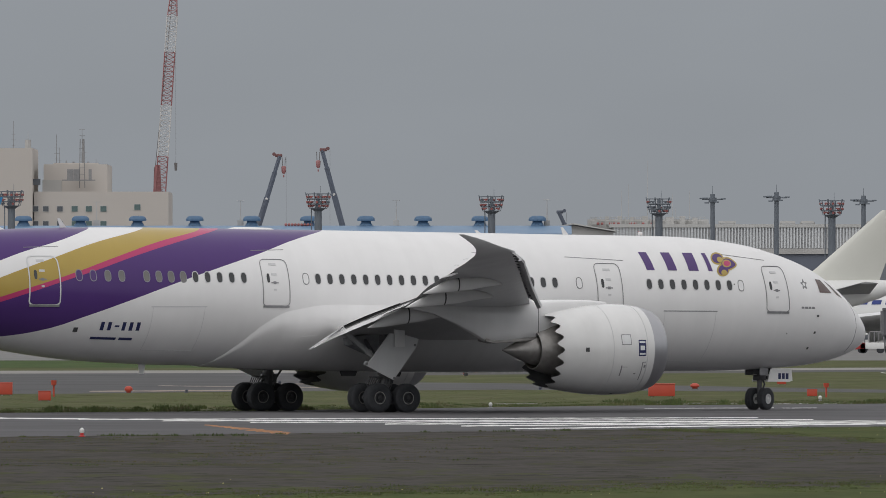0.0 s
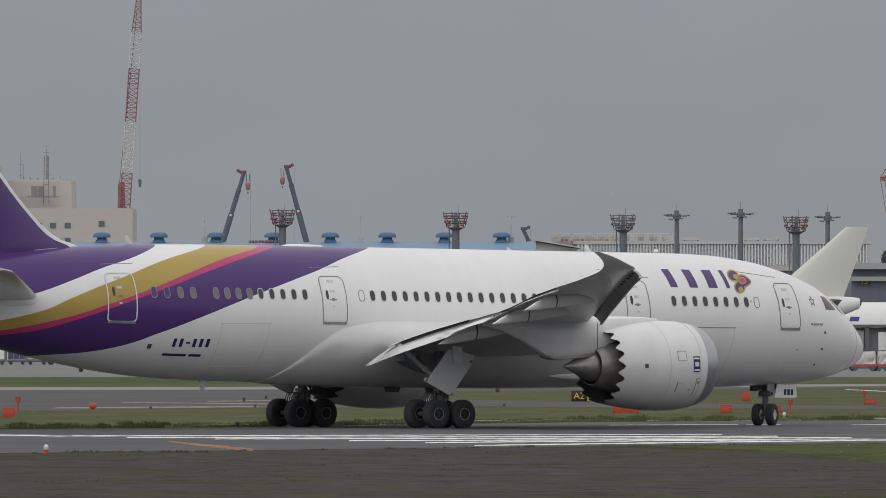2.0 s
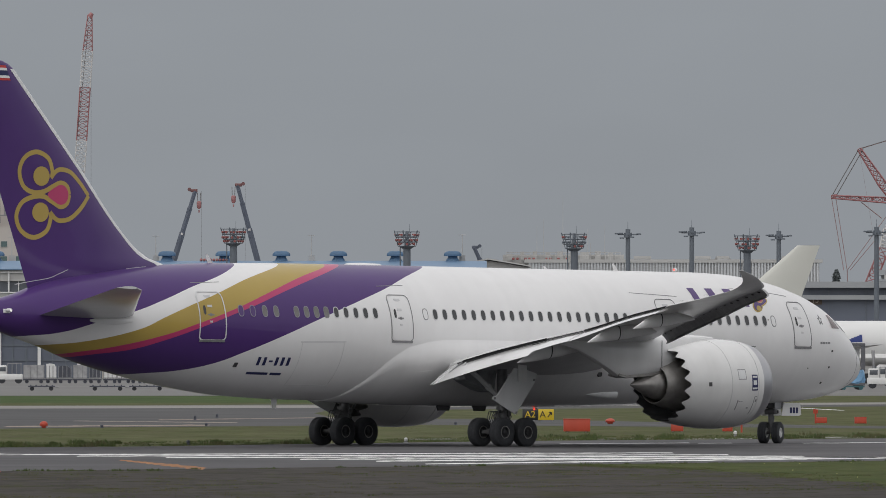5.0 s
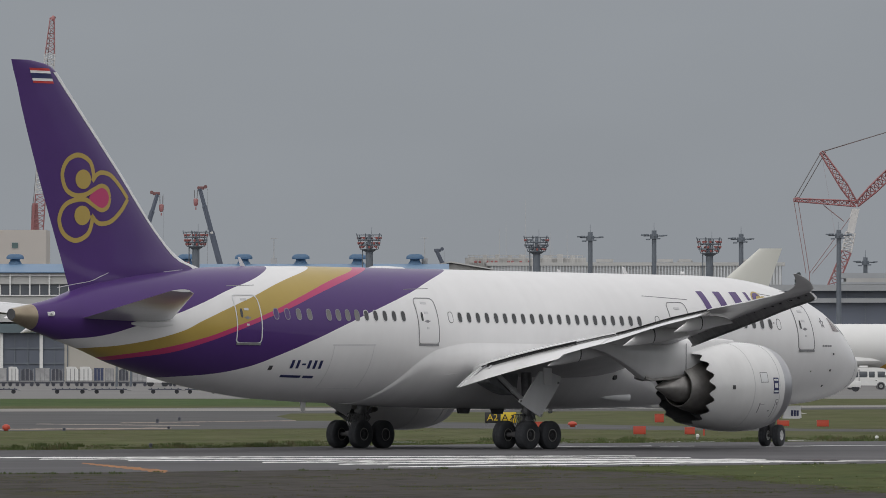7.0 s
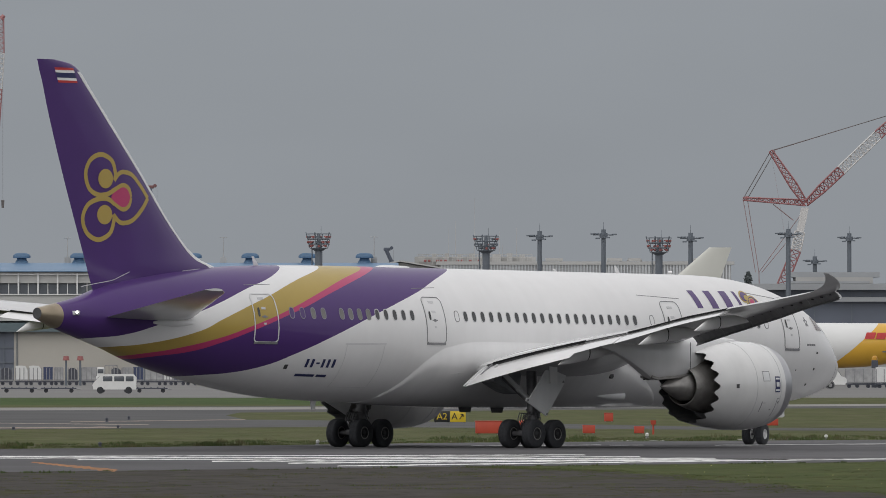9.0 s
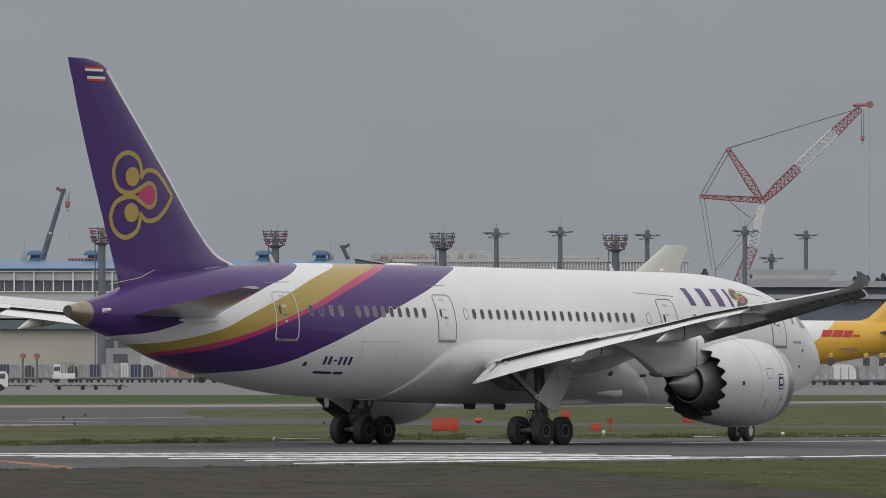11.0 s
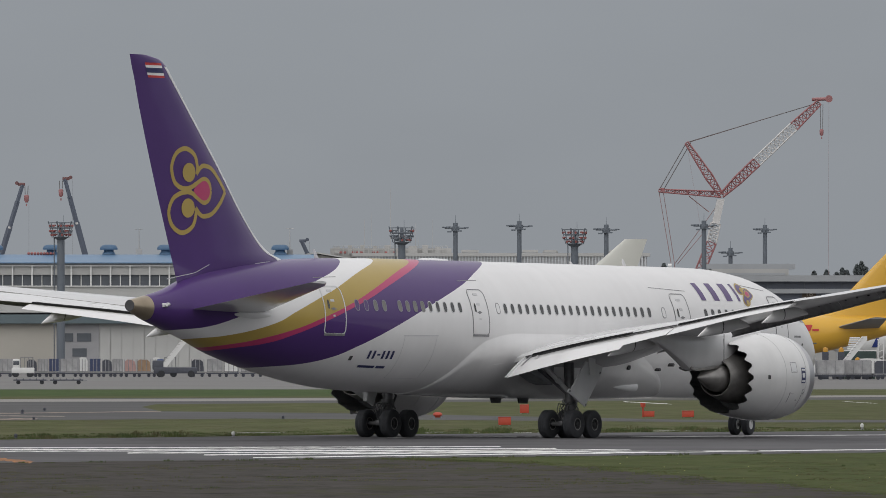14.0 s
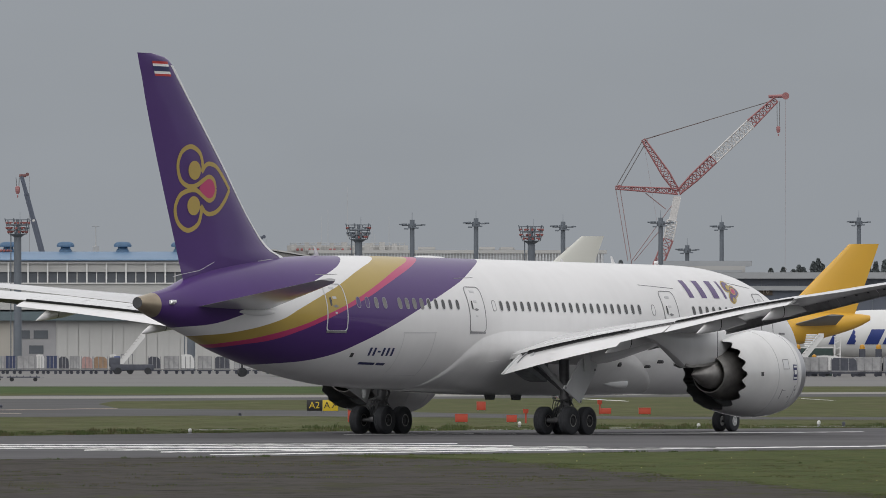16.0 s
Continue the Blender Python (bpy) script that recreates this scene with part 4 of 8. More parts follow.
        # small marks and seams
        for pts, w, m in (([(-10.6, 4.48), (-7.8, 4.52)], 0.05, line_light), ([(-10.5, 2.6), (-10.5, 4.46)], 0.012, line_light), ([(-7.95, 2.6), (-7.9, 4.50)], 0.012, line_light), ([(-10.5, 2.6), (-7.95, 2.6)], 0.012, line_light),
                          ([(15.8, 4.62), (18.65, 4.64)], 0.04, line_grey), ([(15.9, 2.4), (15.86, 4.6)], 0.012, line_light), ([(18.58, 4.62), (18.55, 2.42)], 0.012, line_light), ([(15.9, 2.4), (18.55, 2.4)], 0.012, line_light), ([(26.75, 5.2), (26.98, 4.6), (27.0, 4.0), (26.9, 3.4), (26.7, 2.9)], 0.025, line_grey),                           ([(11.0, 6.95), (14.0, 6.83)], 0.025, line_grey), ([(-5.2, 7.0), (-3.5, 7.06)], 0.022, line_grey), ([(-16.5, 6.98), (-14.8, 7.04)], 0.022, line_grey), ([(19.4, 7.18), (21.8, 6.95)], 0.025, line_grey)):
            bm = bmesh.new()
            skin_line(bm, pts, w, side, 0.006)
            part("panel_seam", bm, m, body)
        for x, z, s in ((24.28, 4.50, 0.11), (24.2, 3.76, 0.10), (24.08, 3.06, 0.09), (22.6, 3.7, 0.05), (19.6, 5.85, 0.05), (-14.2, 3.45, 0.2)):
            bm = bmesh.new()
            skin_line(bm, [(x, z), (x + s, z)], s * 0.9, side, 0.02, thick=0.04)
            part("probe", bm, dark, body)
        bm = bmesh.new()
        for k in range(5):
            a, b2 = 1.57 + 1.2566 * k, 1.57 + 1.2566 * (k + 2)
            for f in (0.0, 0.64):
                skin_line(bm, [(23.70 + 0.19 * math.cos(a) * (1 - f) + 0.19 * math.cos(b2) * f, 5.90 + 0.23 * math.sin(a) * (1 - f) + 0.23 * math.sin(b2) * f), (23.70 + 0.19 * math.cos(a) * (0.64 - f) + 0.19 * math.cos(b2) * (0.36 + f), 5.90 + 0.23 * math.sin(a) * (0.64 - f) + 0.23 * math.sin(b2) * (0.36 + f))], 0.045, side, 0.010)
        part("alliance_mark", bm, line_grey, body, "small grey star mark")
        bm = bmesh.new()
        for xa, xb in ((23.35, 23.50), (23.55, 23.72), (23.77, 23.9), (23.95, 24.15)):
            skin_line(bm, [(xa, 4.86), (xb, 4.86)], 0.09, side, 0.010)
        part("painted_bar", bm, line_grey, body)
        # vents and a scoop low on the wing-to-body fairing
        bm = bmesh.new()
        rings = []
        for v in np.linspace(0, 1, 13):
            x, z = -3.5 + 2.4 * v, 3.22 + 0.32 * v
            p, nrm = skin(x, z, side)
            q = 0.11 * math.sin(math.pi * (0.03 + 0.85 * v)) ** 0.8
            rings.append([(x, p.y + side * 0.12 + 0.6 * q * math.cos(a), z + q * math.sin(a)) for a in [2 * math.pi * k / 12 for k in range(12)]])
        loft(bm, rings)
        part("flap_seal_fairing", bm, paint_white, plane)
        for x, z, r in ((8.64, 3.29, 0.13), (12.33, 3.43, 0.08), (11.4, 3.2, 0.07)):
            p, nrm = skin(x, z, side)
            bm = bmesh.new()
            tube(bm, (x, p.y - side * 0.2, z), (x, p.y + side * 0.255, z), r, r, 12)
            part("vent", bm, dark, body)
        bm = bmesh.new()
        p, nrm = skin(10.3, 2.5, side)
        loft(bm, [[(x, p.y + side * 0.05 + q * 0.16 * math.cos(a), 2.42 + q * 0.2 * math.sin(a)) for a in [2 * math.pi * k / 14 for k in range(14)]] for x, q in ((8.4, 0.1), (9.2, 0.8), (10.0, 1.1), (10.6, 1.15))], True, False)
        scoop = part("air_scoop", bm, paint_light, body)
        # a solid dark plug paints the shade inside the scoop
        bm = bmesh.new()
        tube(bm, (10.3, p.y + side * 0.05, 2.42), (10.57, p.y + side * 0.05, 2.42), 0.16, 0.17, 14)
        part("scoop_opening", bm, dark, scoop)
    bm = bmesh.new()
    loft(bm, [[(-9.4 + a, b2, z) for a, b2 in ((-w, -0.03), (w, -0.03), (w, 0.03), (-w, 0.03))] for z, w in ((2.1, 0.2), (1.58, 0.09))])
    part("belly_antenna", bm, paint_white, body)
    # antennas on the crown
    for x, h in ((-13.4, 0.36), (12.5, 0.36), (8.0, 0.16)):
        bm = bmesh.new()
        loft(bm, [[(x + 0.2, 0.02, 7.8), (x - 0.16, 0.02, 7.8), (x - 0.16, -0.02, 7.8), (x + 0.2, -0.02, 7.8)], [(x - 0.22, 0.012, 7.93 + h), (x - 0.34, 0.012, 7.93 + h), (x - 0.34, -0.012, 7.93 + h), (x - 0.22, -0.012, 7.93 + h)]])
        part("blade_antenna", bm, paint_white, body)
    bm = bmesh.new()
    rings = [[(x, 0.35 * math.cos(a) * s, 7.93 + 0.13 * s * math.sin(a)) for a in [math.pi * k / 10 for k in range(11)]] for x, s in ((-5.2, 0.1), (-4.8, 0.8), (-4.0, 1.0), (-3.0, 0.8), (-2.6, 0.1))]
    loft(bm, rings, False, False)
    part("antenna_dome", bm, paint_white, body)
    # red beacons: a foot, and a turning hood added to imitate the flashes
    for x, z, s in ((16.33, 7.98, 1), (7.25, 1.80, -1)):
        bm = bmesh.new()
        tube(bm, (x, 0, z - s * 0.12), (x, 0, z), 0.15, 0.12, 14)
        part("beacon", bm, paint_white, plane, "white foot of the red beacon lamp")
        # a hooded lamp that looks one way
        bm = bmesh.new()
        up = s * 0.09
        hood = [(-0.07, 0.065), (0.10, 0.066), (0.10, 0.06), (-0.055, 0.06)]
        loft(bm, [[(x2, r2 * math.cos(a), up + r2 * math.sin(a)) for a in [2 * math.pi * k / 18 for k in range(18)]] for x2, r2 in hood], True, False)
        loft(bm, [[(-0.068 + q * 0.001, r2 * math.cos(a), up + r2 * math.sin(a)) for a in [2 * math.pi * k / 18 for k in range(18)]] for q, r2 in ((0, 0.064), (1, 0.06))])
        drum = part("beacon_hood", bm, paint_white, plane, "white hood added so the red lamp seems to flash")
        bm = bmesh.new()
        tube(bm, (-0.062, 0, up), (-0.03, 0, up), 0.057, 0.057, 18)
        part("beacon_lens", bm, beacon_glow, drum)
        beacons.append((drum, (x, 0, z), 7.98, 1.41))
    for x in (1.0, 3.3):
        bm = bmesh.new()
        loft(bm, [[(x + a, -0.3 + b2, z) for a, b2 in ((-w, -0.04), (w, -0.04), (w, 0.04), (-w, 0.04))] for z, w in ((1.95, 0.5), (1.58, 0.34))])
        part("drain_mast", bm, dark, plane)
    # the tail lamp: a white flasher; its turning hood is added to imitate flashes
    p, nrm = skin(-26.45, 5.62, -1)
    bm = bmesh.new()
    box(bm, p, (0.34, 0.14, 0.18), bevel=0.03)
    part("tail_lamp", bm, paint_light, body, "pale tail lamp housing")
    bm = bmesh.new()
    hood = [(-0.07, 0.075), (0.15, 0.077), (0.15, 0.07), (-0.055, 0.07)]
    loft(bm, [[(x2, r2 * math.cos(a), r2 * math.sin(a)) for a in [2 * math.pi * k / 18 for k in range(18)]] for x2, r2 in hood], True, False)
    loft(bm, [[(-0.068 + q * 0.001, r2 * math.cos(a), r2 * math.sin(a)) for a in [2 * math.pi * k / 18 for k in range(18)]] for q, r2 in ((0, 0.074), (1, 0.07))])
    drum = part("flasher_hood", bm, paint_light, plane, "pale hood added so the tail lamp seems to flash")
    bm = bmesh.new()
    tube(bm, (-0.062, 0, 0), (-0.03, 0, 0), 0.067, 0.067, 18)
    part("flasher_lens", bm, flash_white, drum)
    beacons.append((drum, tuple(p + nrm * 0.16), 9.08, 1.43))
    # main gear
    wm = wheel_mesh("wheel", 0.635, 0.50, 0.27, rim_paint)
    wn2 = wheel_mesh("nose_wheel", 0.50, 0.36, 0.22, rim_bright)
    wheels = []
    for side in (-1, 1):
        bm = bmesh.new()
        y = side * 4.9
        tube(bm, (0, y, 0.80), (0.05, y * 0.98, 3.4), 0.20, 0.24, 14)
        tube(bm, (0, y, 0.70), (0, y, 1.15), 0.15, 0.15, 14)
        box(bm, (0, y, 0.66), (1.75, 0.26, 0.24), bevel=0.05)
        for x in (-0.73, 0.73):
            tube(bm, (x, y - 0.72, 0.635), (x, y + 0.72, 0.635), 0.10, 0.10, 12)
        tube(bm, (0.22, y, 1.15), (0.75, y, 1.9), 0.05, 0.05, 8)
        tube(bm, (0.75, y, 1.9), (0.12, y, 2.5), 0.05, 0.05, 8)
        tube(bm, (0, y, 1.9), (0.1, y - side * 2.0, 3.3), 0.09, 0.09, 8)
        for k in range(10):
            a = 2 * math.pi * k / 10
            c0 = Vector((0.26 * math.cos(a), y + 0.26 * math.sin(a), 1.0 + 0.05 * (k % 3)))
            c1 = Vector((0.42 * math.cos(a + 0.5), y + 0.38 * math.sin(a + 0.5), 1.32 + 0.04 * (k % 2)))
            c2 = Vector((0.2 * math.cos(a + 0.9), y + 0.2 * math.sin(a + 0.9), 1.62))
            tube(bm, c0, c1, 0.02, 0.02, 5)
            tube(bm, c1, c2, 0.02, 0.02, 5)
        tube(bm, (0, y, 1.12), (0, y, 1.3), 0.27, 0.27, 14)
        tube(bm, (0, y, 1.62), (0, y, 1.74), 0.29, 0.29, 14)
        box(bm, (0.3, y, 1.5), (0.22, 0.3, 0.3), bevel=0.03)
        box(bm, (-0.3, y, 0.95), (0.2, 0.34, 0.16), bevel=0.03)
        tube(bm, (-0.62, y, 0.78), (-0.2, y, 1.45), 0.06, 0.06, 8)
        for k in range(5):
            yy = y + 0.1 * (k - 2)
            q = [Vector((-0.1, yy, 1.5)), Vector((-0.45 - 0.05 * k, yy, 1.55)), Vector((-0.62 - 0.04 * k, yy, 1.25)), Vector((-0.5, yy, 0.85))]
            for a, b2 in zip(q, q[1:]):
                tube(bm, a, b2, 0.022, 0.022, 6)
        gear = part("main_gear", bm, gear_steel_dark, plane, "four-wheel main landing gear")
        bm = bmesh.new()
        tube(bm, (-0.05, y, 2.05), (-1.75, y - side * 0.7, 3.62), 0.10, 0.12, 10)
        tube(bm, (-0.62, y - side * 0.2, 2.56), (-0.72, y - side * 0.25, 2.66), 0.15, 0.15, 10)
        part("drag_brace", bm, paint_under, gear, "pale grey drag brace")
        bm = bmesh.new()
        yy = side * 5.95
        out = [(-0.38, 3.45), (0.28, 3.42), (1.12, 3.22), (1.02, 2.85), (0.0, 1.42), (-1.58, 2.08), (-1.5, 2.22), (-1.32, 2.2)]
        a = [bm.verts.new((x, yy - side * 0.25 * (3.4 - z) / 2, z)) for x, z in out]
        b2 = [bm.verts.new((x, yy - side * (0.06 + 0.25 * (3.4 - z) / 2), z)) for x, z in out]
        bm.faces.new(a)
        bm.faces.new(b2)
        for k in range(len(out)):
            j = (k + 1) % len(out)
            bm.faces.new((a[k], a[j], b2[j], b2[k]))
        leaf = part("gear_door", bm, paint_light, gear, "large pale gear door")
        bm = bmesh.new()
        loft(bm, [[(x, yy + side * (0.03 + e), z) for x, z in ((-0.20, 3.62), (0.34, 3.58), (0.36, 2.86), (-0.14, 2.86))] for e in (0.0, 0.05)])
        part("hinge_panel", bm, paint_white, leaf, smooth=False)
        for x, z in ((-1.45, 2.12), (0.02, 1.50), (0.95, 2.95)):
            bm = bmesh.new()
            box(bm, (x, yy - side * (0.25 * (3.4 - z) / 2 - 0.01), z), (0.10, 0.03, 0.10))
            part("door_latch", bm, line_grey, leaf, smooth=False)
        bm = bmesh.new()
        # the open well in the side of the fairing: its shade, as a grey block
        rim = [(-0.7, 3.24), (0.4, 3.42), (1.4, 3.42), (1.25, 2.4), (0.7, 2.5), (-0.55, 2.95)]
        loft(bm, [[(x, side * yy, z) for x, z in rim] for yy in (2.3, 3.17)])
        part("wheel_well", bm, well_grey, plane, "grey block painted as the shaded wheel well")
        for x in (-0.73, 0.73):
            for dy in (-0.66, 0.66):
                w = new("wheel", wm)
                w.parent = gear
                wheels.append((w, (x, y + dy, 0.635), 0.635, 0.0 if side < 0 else 1.0))
    # nose gear, which steers
    ng = new("nose_gear", None)
    bm = bmesh.new()
    tube(bm, (0, 0, 0.5), (0, 0, 2.1), 0.11, 0.14, 12)
    tube(bm, (0, -0.37, 0.5), (0, 0.37, 0.5), 0.07, 0.07, 10)
    tube(bm, (0.12, 0, 0.75), (0.42, 0, 1.15), 0.04, 0.04, 8)
    tube(bm, (0.42, 0, 1.15), (0.12, 0, 1.5), 0.04, 0.04, 8)
    box(bm, (0.0, 0, 1.45), (0.40, 0.5, 0.24), bevel=0.04)
    for s in (-1, 1):
        tube(bm, (0.2, s * 0.2, 1.45), (0.32, s * 0.2, 1.45), 0.09, 0.09, 10)
    bpy.data.objects.remove(ng)
    ng = part("nose_gear", bm, gear_steel_dark, plane, "twin-wheel steerable nose gear")
    nose_wheels = []
    for s in (-1, 1):
        w = new("wheel", wn2)
        w.parent = ng
        nose_wheels.append((w, (0, s * 0.33, 0.5), 0.5))
    gz = GEAR_Z
    # a solid dark box paints the nose wheel well's shade
    bm = bmesh.new()
    box(bm, (22.75, 0, 1.85 + gz), (1.0, 0.6, 0.5))
    part("nose_wheel_well", bm, dark, plane)
    for s in (-1, 1):
        bm = bmesh.new()
        loft(bm, [[(x, s * yy, z + gz) for x, z in ((22.95, 1.86), (24.05, 1.86), (24.12, 1.32), (23.95, 1.27), (22.80, 1.27))] for yy in (0.595, 0.645)])
        d = part("nose_gear_door", bm, paint_white, plane, "white nose gear door")
        for k in range(3):
            bm = bmesh.new()
            box(bm, (23.42 + k * 0.2, s * 0.655, 1.52 + gz), (0.14, 0.012, 0.26))
            part("registration_bar", bm, paint_blue, d)
        bm = bmesh.new()
        box(bm, (22.6, s * 0.60, 1.72 + gz), (0.42, 0.04, 0.34))
        part("nose_gear_door", bm, metal_strut, plane)
    return plane, wheels, ng, nose_wheels


airliner, main_wheels, nose_gear, nose_wheels = build_airliner()


# ---- the ground ----
grass_mat = mat2("airfield_grass", (0.070, 0.082, 0.030), (0.098, 0.094, 0.048), 0.9, 3.0, 0.45, 0.30, 0.25, (1.0, 0.22, 1.0), 0.06)
asphalt = mat2("runway_asphalt", (0.105, 0.103, 0.107), (0.075, 0.073, 0.077), 0.8, 5.0, 0.40, 0.30, 0.18, (0.35, 0.35, 1), 0.08)
asphalt_dark = mat2("taxiway_asphalt", (0.096, 0.095, 0.097), (0.070, 0.069, 0.071), 0.8, 5.0, 0.40, 0.30, 0.18, (0.35, 0.35, 1), 0.08)
wedge_mat = mat2("fresh_green_grass", (0.052, 0.070, 0.021), (0.070, 0.078, 0.028), 0.9, 1.6, 0.5, 0.25, 0.25, (1.0, 0.25, 1.0), 0.05)


def old_pavement():
    """Brown-grey pavement with dark mossy streaks along its joints and olive weeds that thicken towards the near grass."""
    m = mat2("worn_pavement_with_weeds", (0.062, 0.0565, 0.0515), (0.050, 0.0455, 0.041), 0.9, 0.9, 0.45, 0.25, 0.22, (0.8, 0.22, 1.0), 0.05)
    n, l = m.node_tree.nodes, m.node_tree.links
    tone = [x for x in n if x.bl_idname == "ShaderNodeVectorMath"][0]
    base = [x for x in l if x.to_node == tone and x.to_socket == tone.inputs[0]][0].from_socket
    pos = n.new("ShaderNodeNewGeometry").outputs["Position"]

    def layer(below, colour, size, stretch, lo, hi, near=0.0, seed=0.0):
        mp = n.new("ShaderNodeMapping")
        mp.inputs["Scale"].default_value = stretch
        mp.inputs["Location"].default_value = (seed, seed * 1.7, 0)
        mp.inputs["Rotation"].default_value = (0, 0, -0.06)
        l.new(pos, mp.inputs[0])
        t = n.new("ShaderNodeTexNoise")
        t.inputs["Scale"].default_value, t.inputs["Detail"].default_value, t.inputs["Roughness"].default_value = 1.0 / size, 5.0, 0.65
        l.new(mp.outputs[0], t.inputs["Vector"])
        val = t.outputs[0]
        if near:
            sep = n.new("ShaderNodeSeparateXYZ")
            l.new(pos, sep.inputs[0])
            g = n.new("ShaderNodeMapRange")
            g.inputs["From Min"].default_value, g.inputs["From Max"].default_value = 450.0, 372.0
            g.inputs["To Min"].default_value, g.inputs["To Max"].default_value = 0.0, near
            l.new(sep.outputs[1], g.inputs["Value"])
            ad = n.new("ShaderNodeMath")
            l.new(val, ad.inputs[0])
            l.new(g.outputs[0], ad.inputs[1])
            val = ad.outputs[0]
        r = n.new("ShaderNodeMapRange")
        r.inputs["From Min"].default_value, r.inputs["From Max"].default_value = lo, hi
        l.new(val, r.inputs["Value"])
        mx = n.new("ShaderNodeMix")
        mx.data_type = "RGBA"
        l.new(r.outputs[0], mx.inputs[0])
        l.new(below, mx.inputs[6])
        mx.inputs[7].default_value = (*colour, 1)
        return mx.outputs[2]

    c = layer(base, (0.040, 0.036, 0.031), 1.4, (0.5, 0.12, 1), 0.55, 0.63, 0.0, 3.0)
    c = layer(c, (0.020, 0.018, 0.015), 0.55, (0.10, 0.16, 1), 0.605, 0.64, 0.0, 31.0)
    c = layer(c, (0.047, 0.046, 0.026), 1.5, (0.30, 0.10, 1), 0.55, 0.62, 0.04, 9.0)
    c = layer(c, (0.026, 0.026, 0.015), 0.35, (0.22, 0.10, 1), 0.60, 0.64, 0.04, 17.0)
    c = layer(c, (0.054, 0.060, 0.025), 1.2, (0.7, 0.12, 1), 0.62, 0.68, 0.11, 23.0)
    l.new(c, tone.inputs[0])
    return m


asphalt_old = old_pavement()
concrete = mat("pale_concrete", (0.22, 0.21, 0.195), 0.85, var=0.15, scale=0.2, world_space=True)
apron_mat = mat("apron_concrete", (0.150, 0.146, 0.142), 0.85, var=0.15, scale=0.1, world_space=True)
marking = mat2("worn_white_marking", (0.76, 0.76, 0.74), (0.22, 0.22, 0.215), 0.7, 1.1, 0.2, 0.2, 0.2, (1.0, 0.25, 1.0))
marking_faint = mat2("faint_white_marking", (0.66, 0.66, 0.65), (0.13, 0.128, 0.13), 0.7, 1.3, 0.5, 0.25, 0.2, (0.5, 0.25, 1.0))
marking_orange = mat2("worn_orange_marking", (0.33, 0.15, 0.055), (0.095, 0.085, 0.078), 0.8, 0.7, 0.38, 0.16, 0.3, (1.0, 0.2, 1.0))


def flat(name, polys, m, z, kind="structure", label="", category=""):
    bm = bmesh.new()
    for p in polys:
        sheet(bm, p, z)
    return tagged(part(name, bm, m, smooth=False), label, category, kind=kind)


flat("ground", [[(-4000, -300), (4000, -300), (4000, 4900), (-4000, 4900)]], grass_mat, 0.0, label="mown green airfield grass", category="grass")
flat("runway", [[(-300, 122), (300, 962), (300, 980), (60, 742), (35.6, 715), (17.9, 699), (5.7, 685), (-4.7, 664), (-12, 647), (-21.7, 637), (-60, 600), (-300, 270)]], asphalt, 0.010, label="dark worn asphalt with rubber marks", category="runway")
_r = random.Random(31)


def ragged(line, n, dx, dy):
    """A line broken up by small uneven steps, across its own way only."""
    out = [line[0]]
    for (xa, ya), (xb, yb) in zip(line, line[1:]):
        out += [(xa + (xb - xa) * k / n + _r.gauss(0, dx), ya + (yb - ya) * k / n + _r.gauss(0, dy)) for k in range(1, n)] + [(xb, yb)]
    return out


wedge_edge = ragged([(5.6, 549), (10.5, 528), (19.3, 413.6), (20.6, 392)], 24, 0.3, 0.0)
near_edge = ragged([(20.6, 392), (16, 388), (8, 374), (0, 364), (-8, 352), (-40, 330), (-300, 330)], 30, 0.0, 3.4)
flat("shoulder", [[(-300, 375), (-120, 380), (-60, 456), (5, 549)] + wedge_edge + near_edge[1:]], asphalt_old, 0.006, label="old brown-grey pavement with streaks of weeds", category="pavement")

flat("taxiway", [[(-400, 760), (-23, 782), (-17, 797), (0, 822), (8, 812), (25, 786), (300, 700), (300, 722), (24.4, 810), (8.6, 874), (-5, 903), (-6.6, 960), (-5.9, 1001), (10, 1028), (32, 1065), (400, 1300), (400, 1330), (11, 1112), (-12, 1100), (-31, 1040), (-400, 1000)]], asphalt_dark, 0.008, label="dark asphalt taxiway", category="taxiway")
flat("far_verge", [[(-1500, 1131), (-31, 1131), (11, 1140), (400, 1340), (1500, 1340), (1500, 1288), (-1500, 1288)][:3] + [(11, 1288), (-1500, 1288)]], mat2("bright_green_grass", (0.050, 0.082, 0.027), (0.064, 0.088, 0.034), 0.9, 4.0, 0.5, 0.35, 0.2, (1.0, 0.2, 1.0), 0.05), 0.004, label="bright green grass strip before the apron", category="grass")
flat("apron", [[(-3000, 1290), (3000, 1290), (3000, 3200), (-3000, 3200)]], apron_mat, 0.008, label="pale concrete apron", category="apron")


flat("verge", [wedge_edge + [(30, 392), (300, 392), (300, 958), (60, 623)], near_edge + [(-300, 100), (300, 100), (300, 391.9), (30, 391.9)]], wedge_mat, 0.006, label="fresh green grass beside the runway", category="grass")


# ---- the far side of the airfield ----
wall_pale = mat("pale_grey_cladding", (0.45, 0.45, 0.44), 0.7, var=0.10, scale=0.25)
wall_conc = mat("stained_concrete_wall", (0.41, 0.405, 0.395), 0.85, var=0.16, scale=0.2)
wall_beige = mat("beige_rendered_wall", (0.47, 0.438, 0.408), 0.85, var=0.06, scale=0.1)
roof_blue = mat("blue_painted_roof", (0.12, 0.212, 0.335), 0.5, var=0.10, scale=0.3)
vent_blue = mat("blue_vent_paint", (0.062, 0.128, 0.22), 0.5, var=0.12, scale=1.0)
# the next two glass colours are lightened for the haze of distance
glass_far = mat("dark_building_glass", (0.10, 0.11, 0.125), 0.2, var=0.25, scale=0.3)
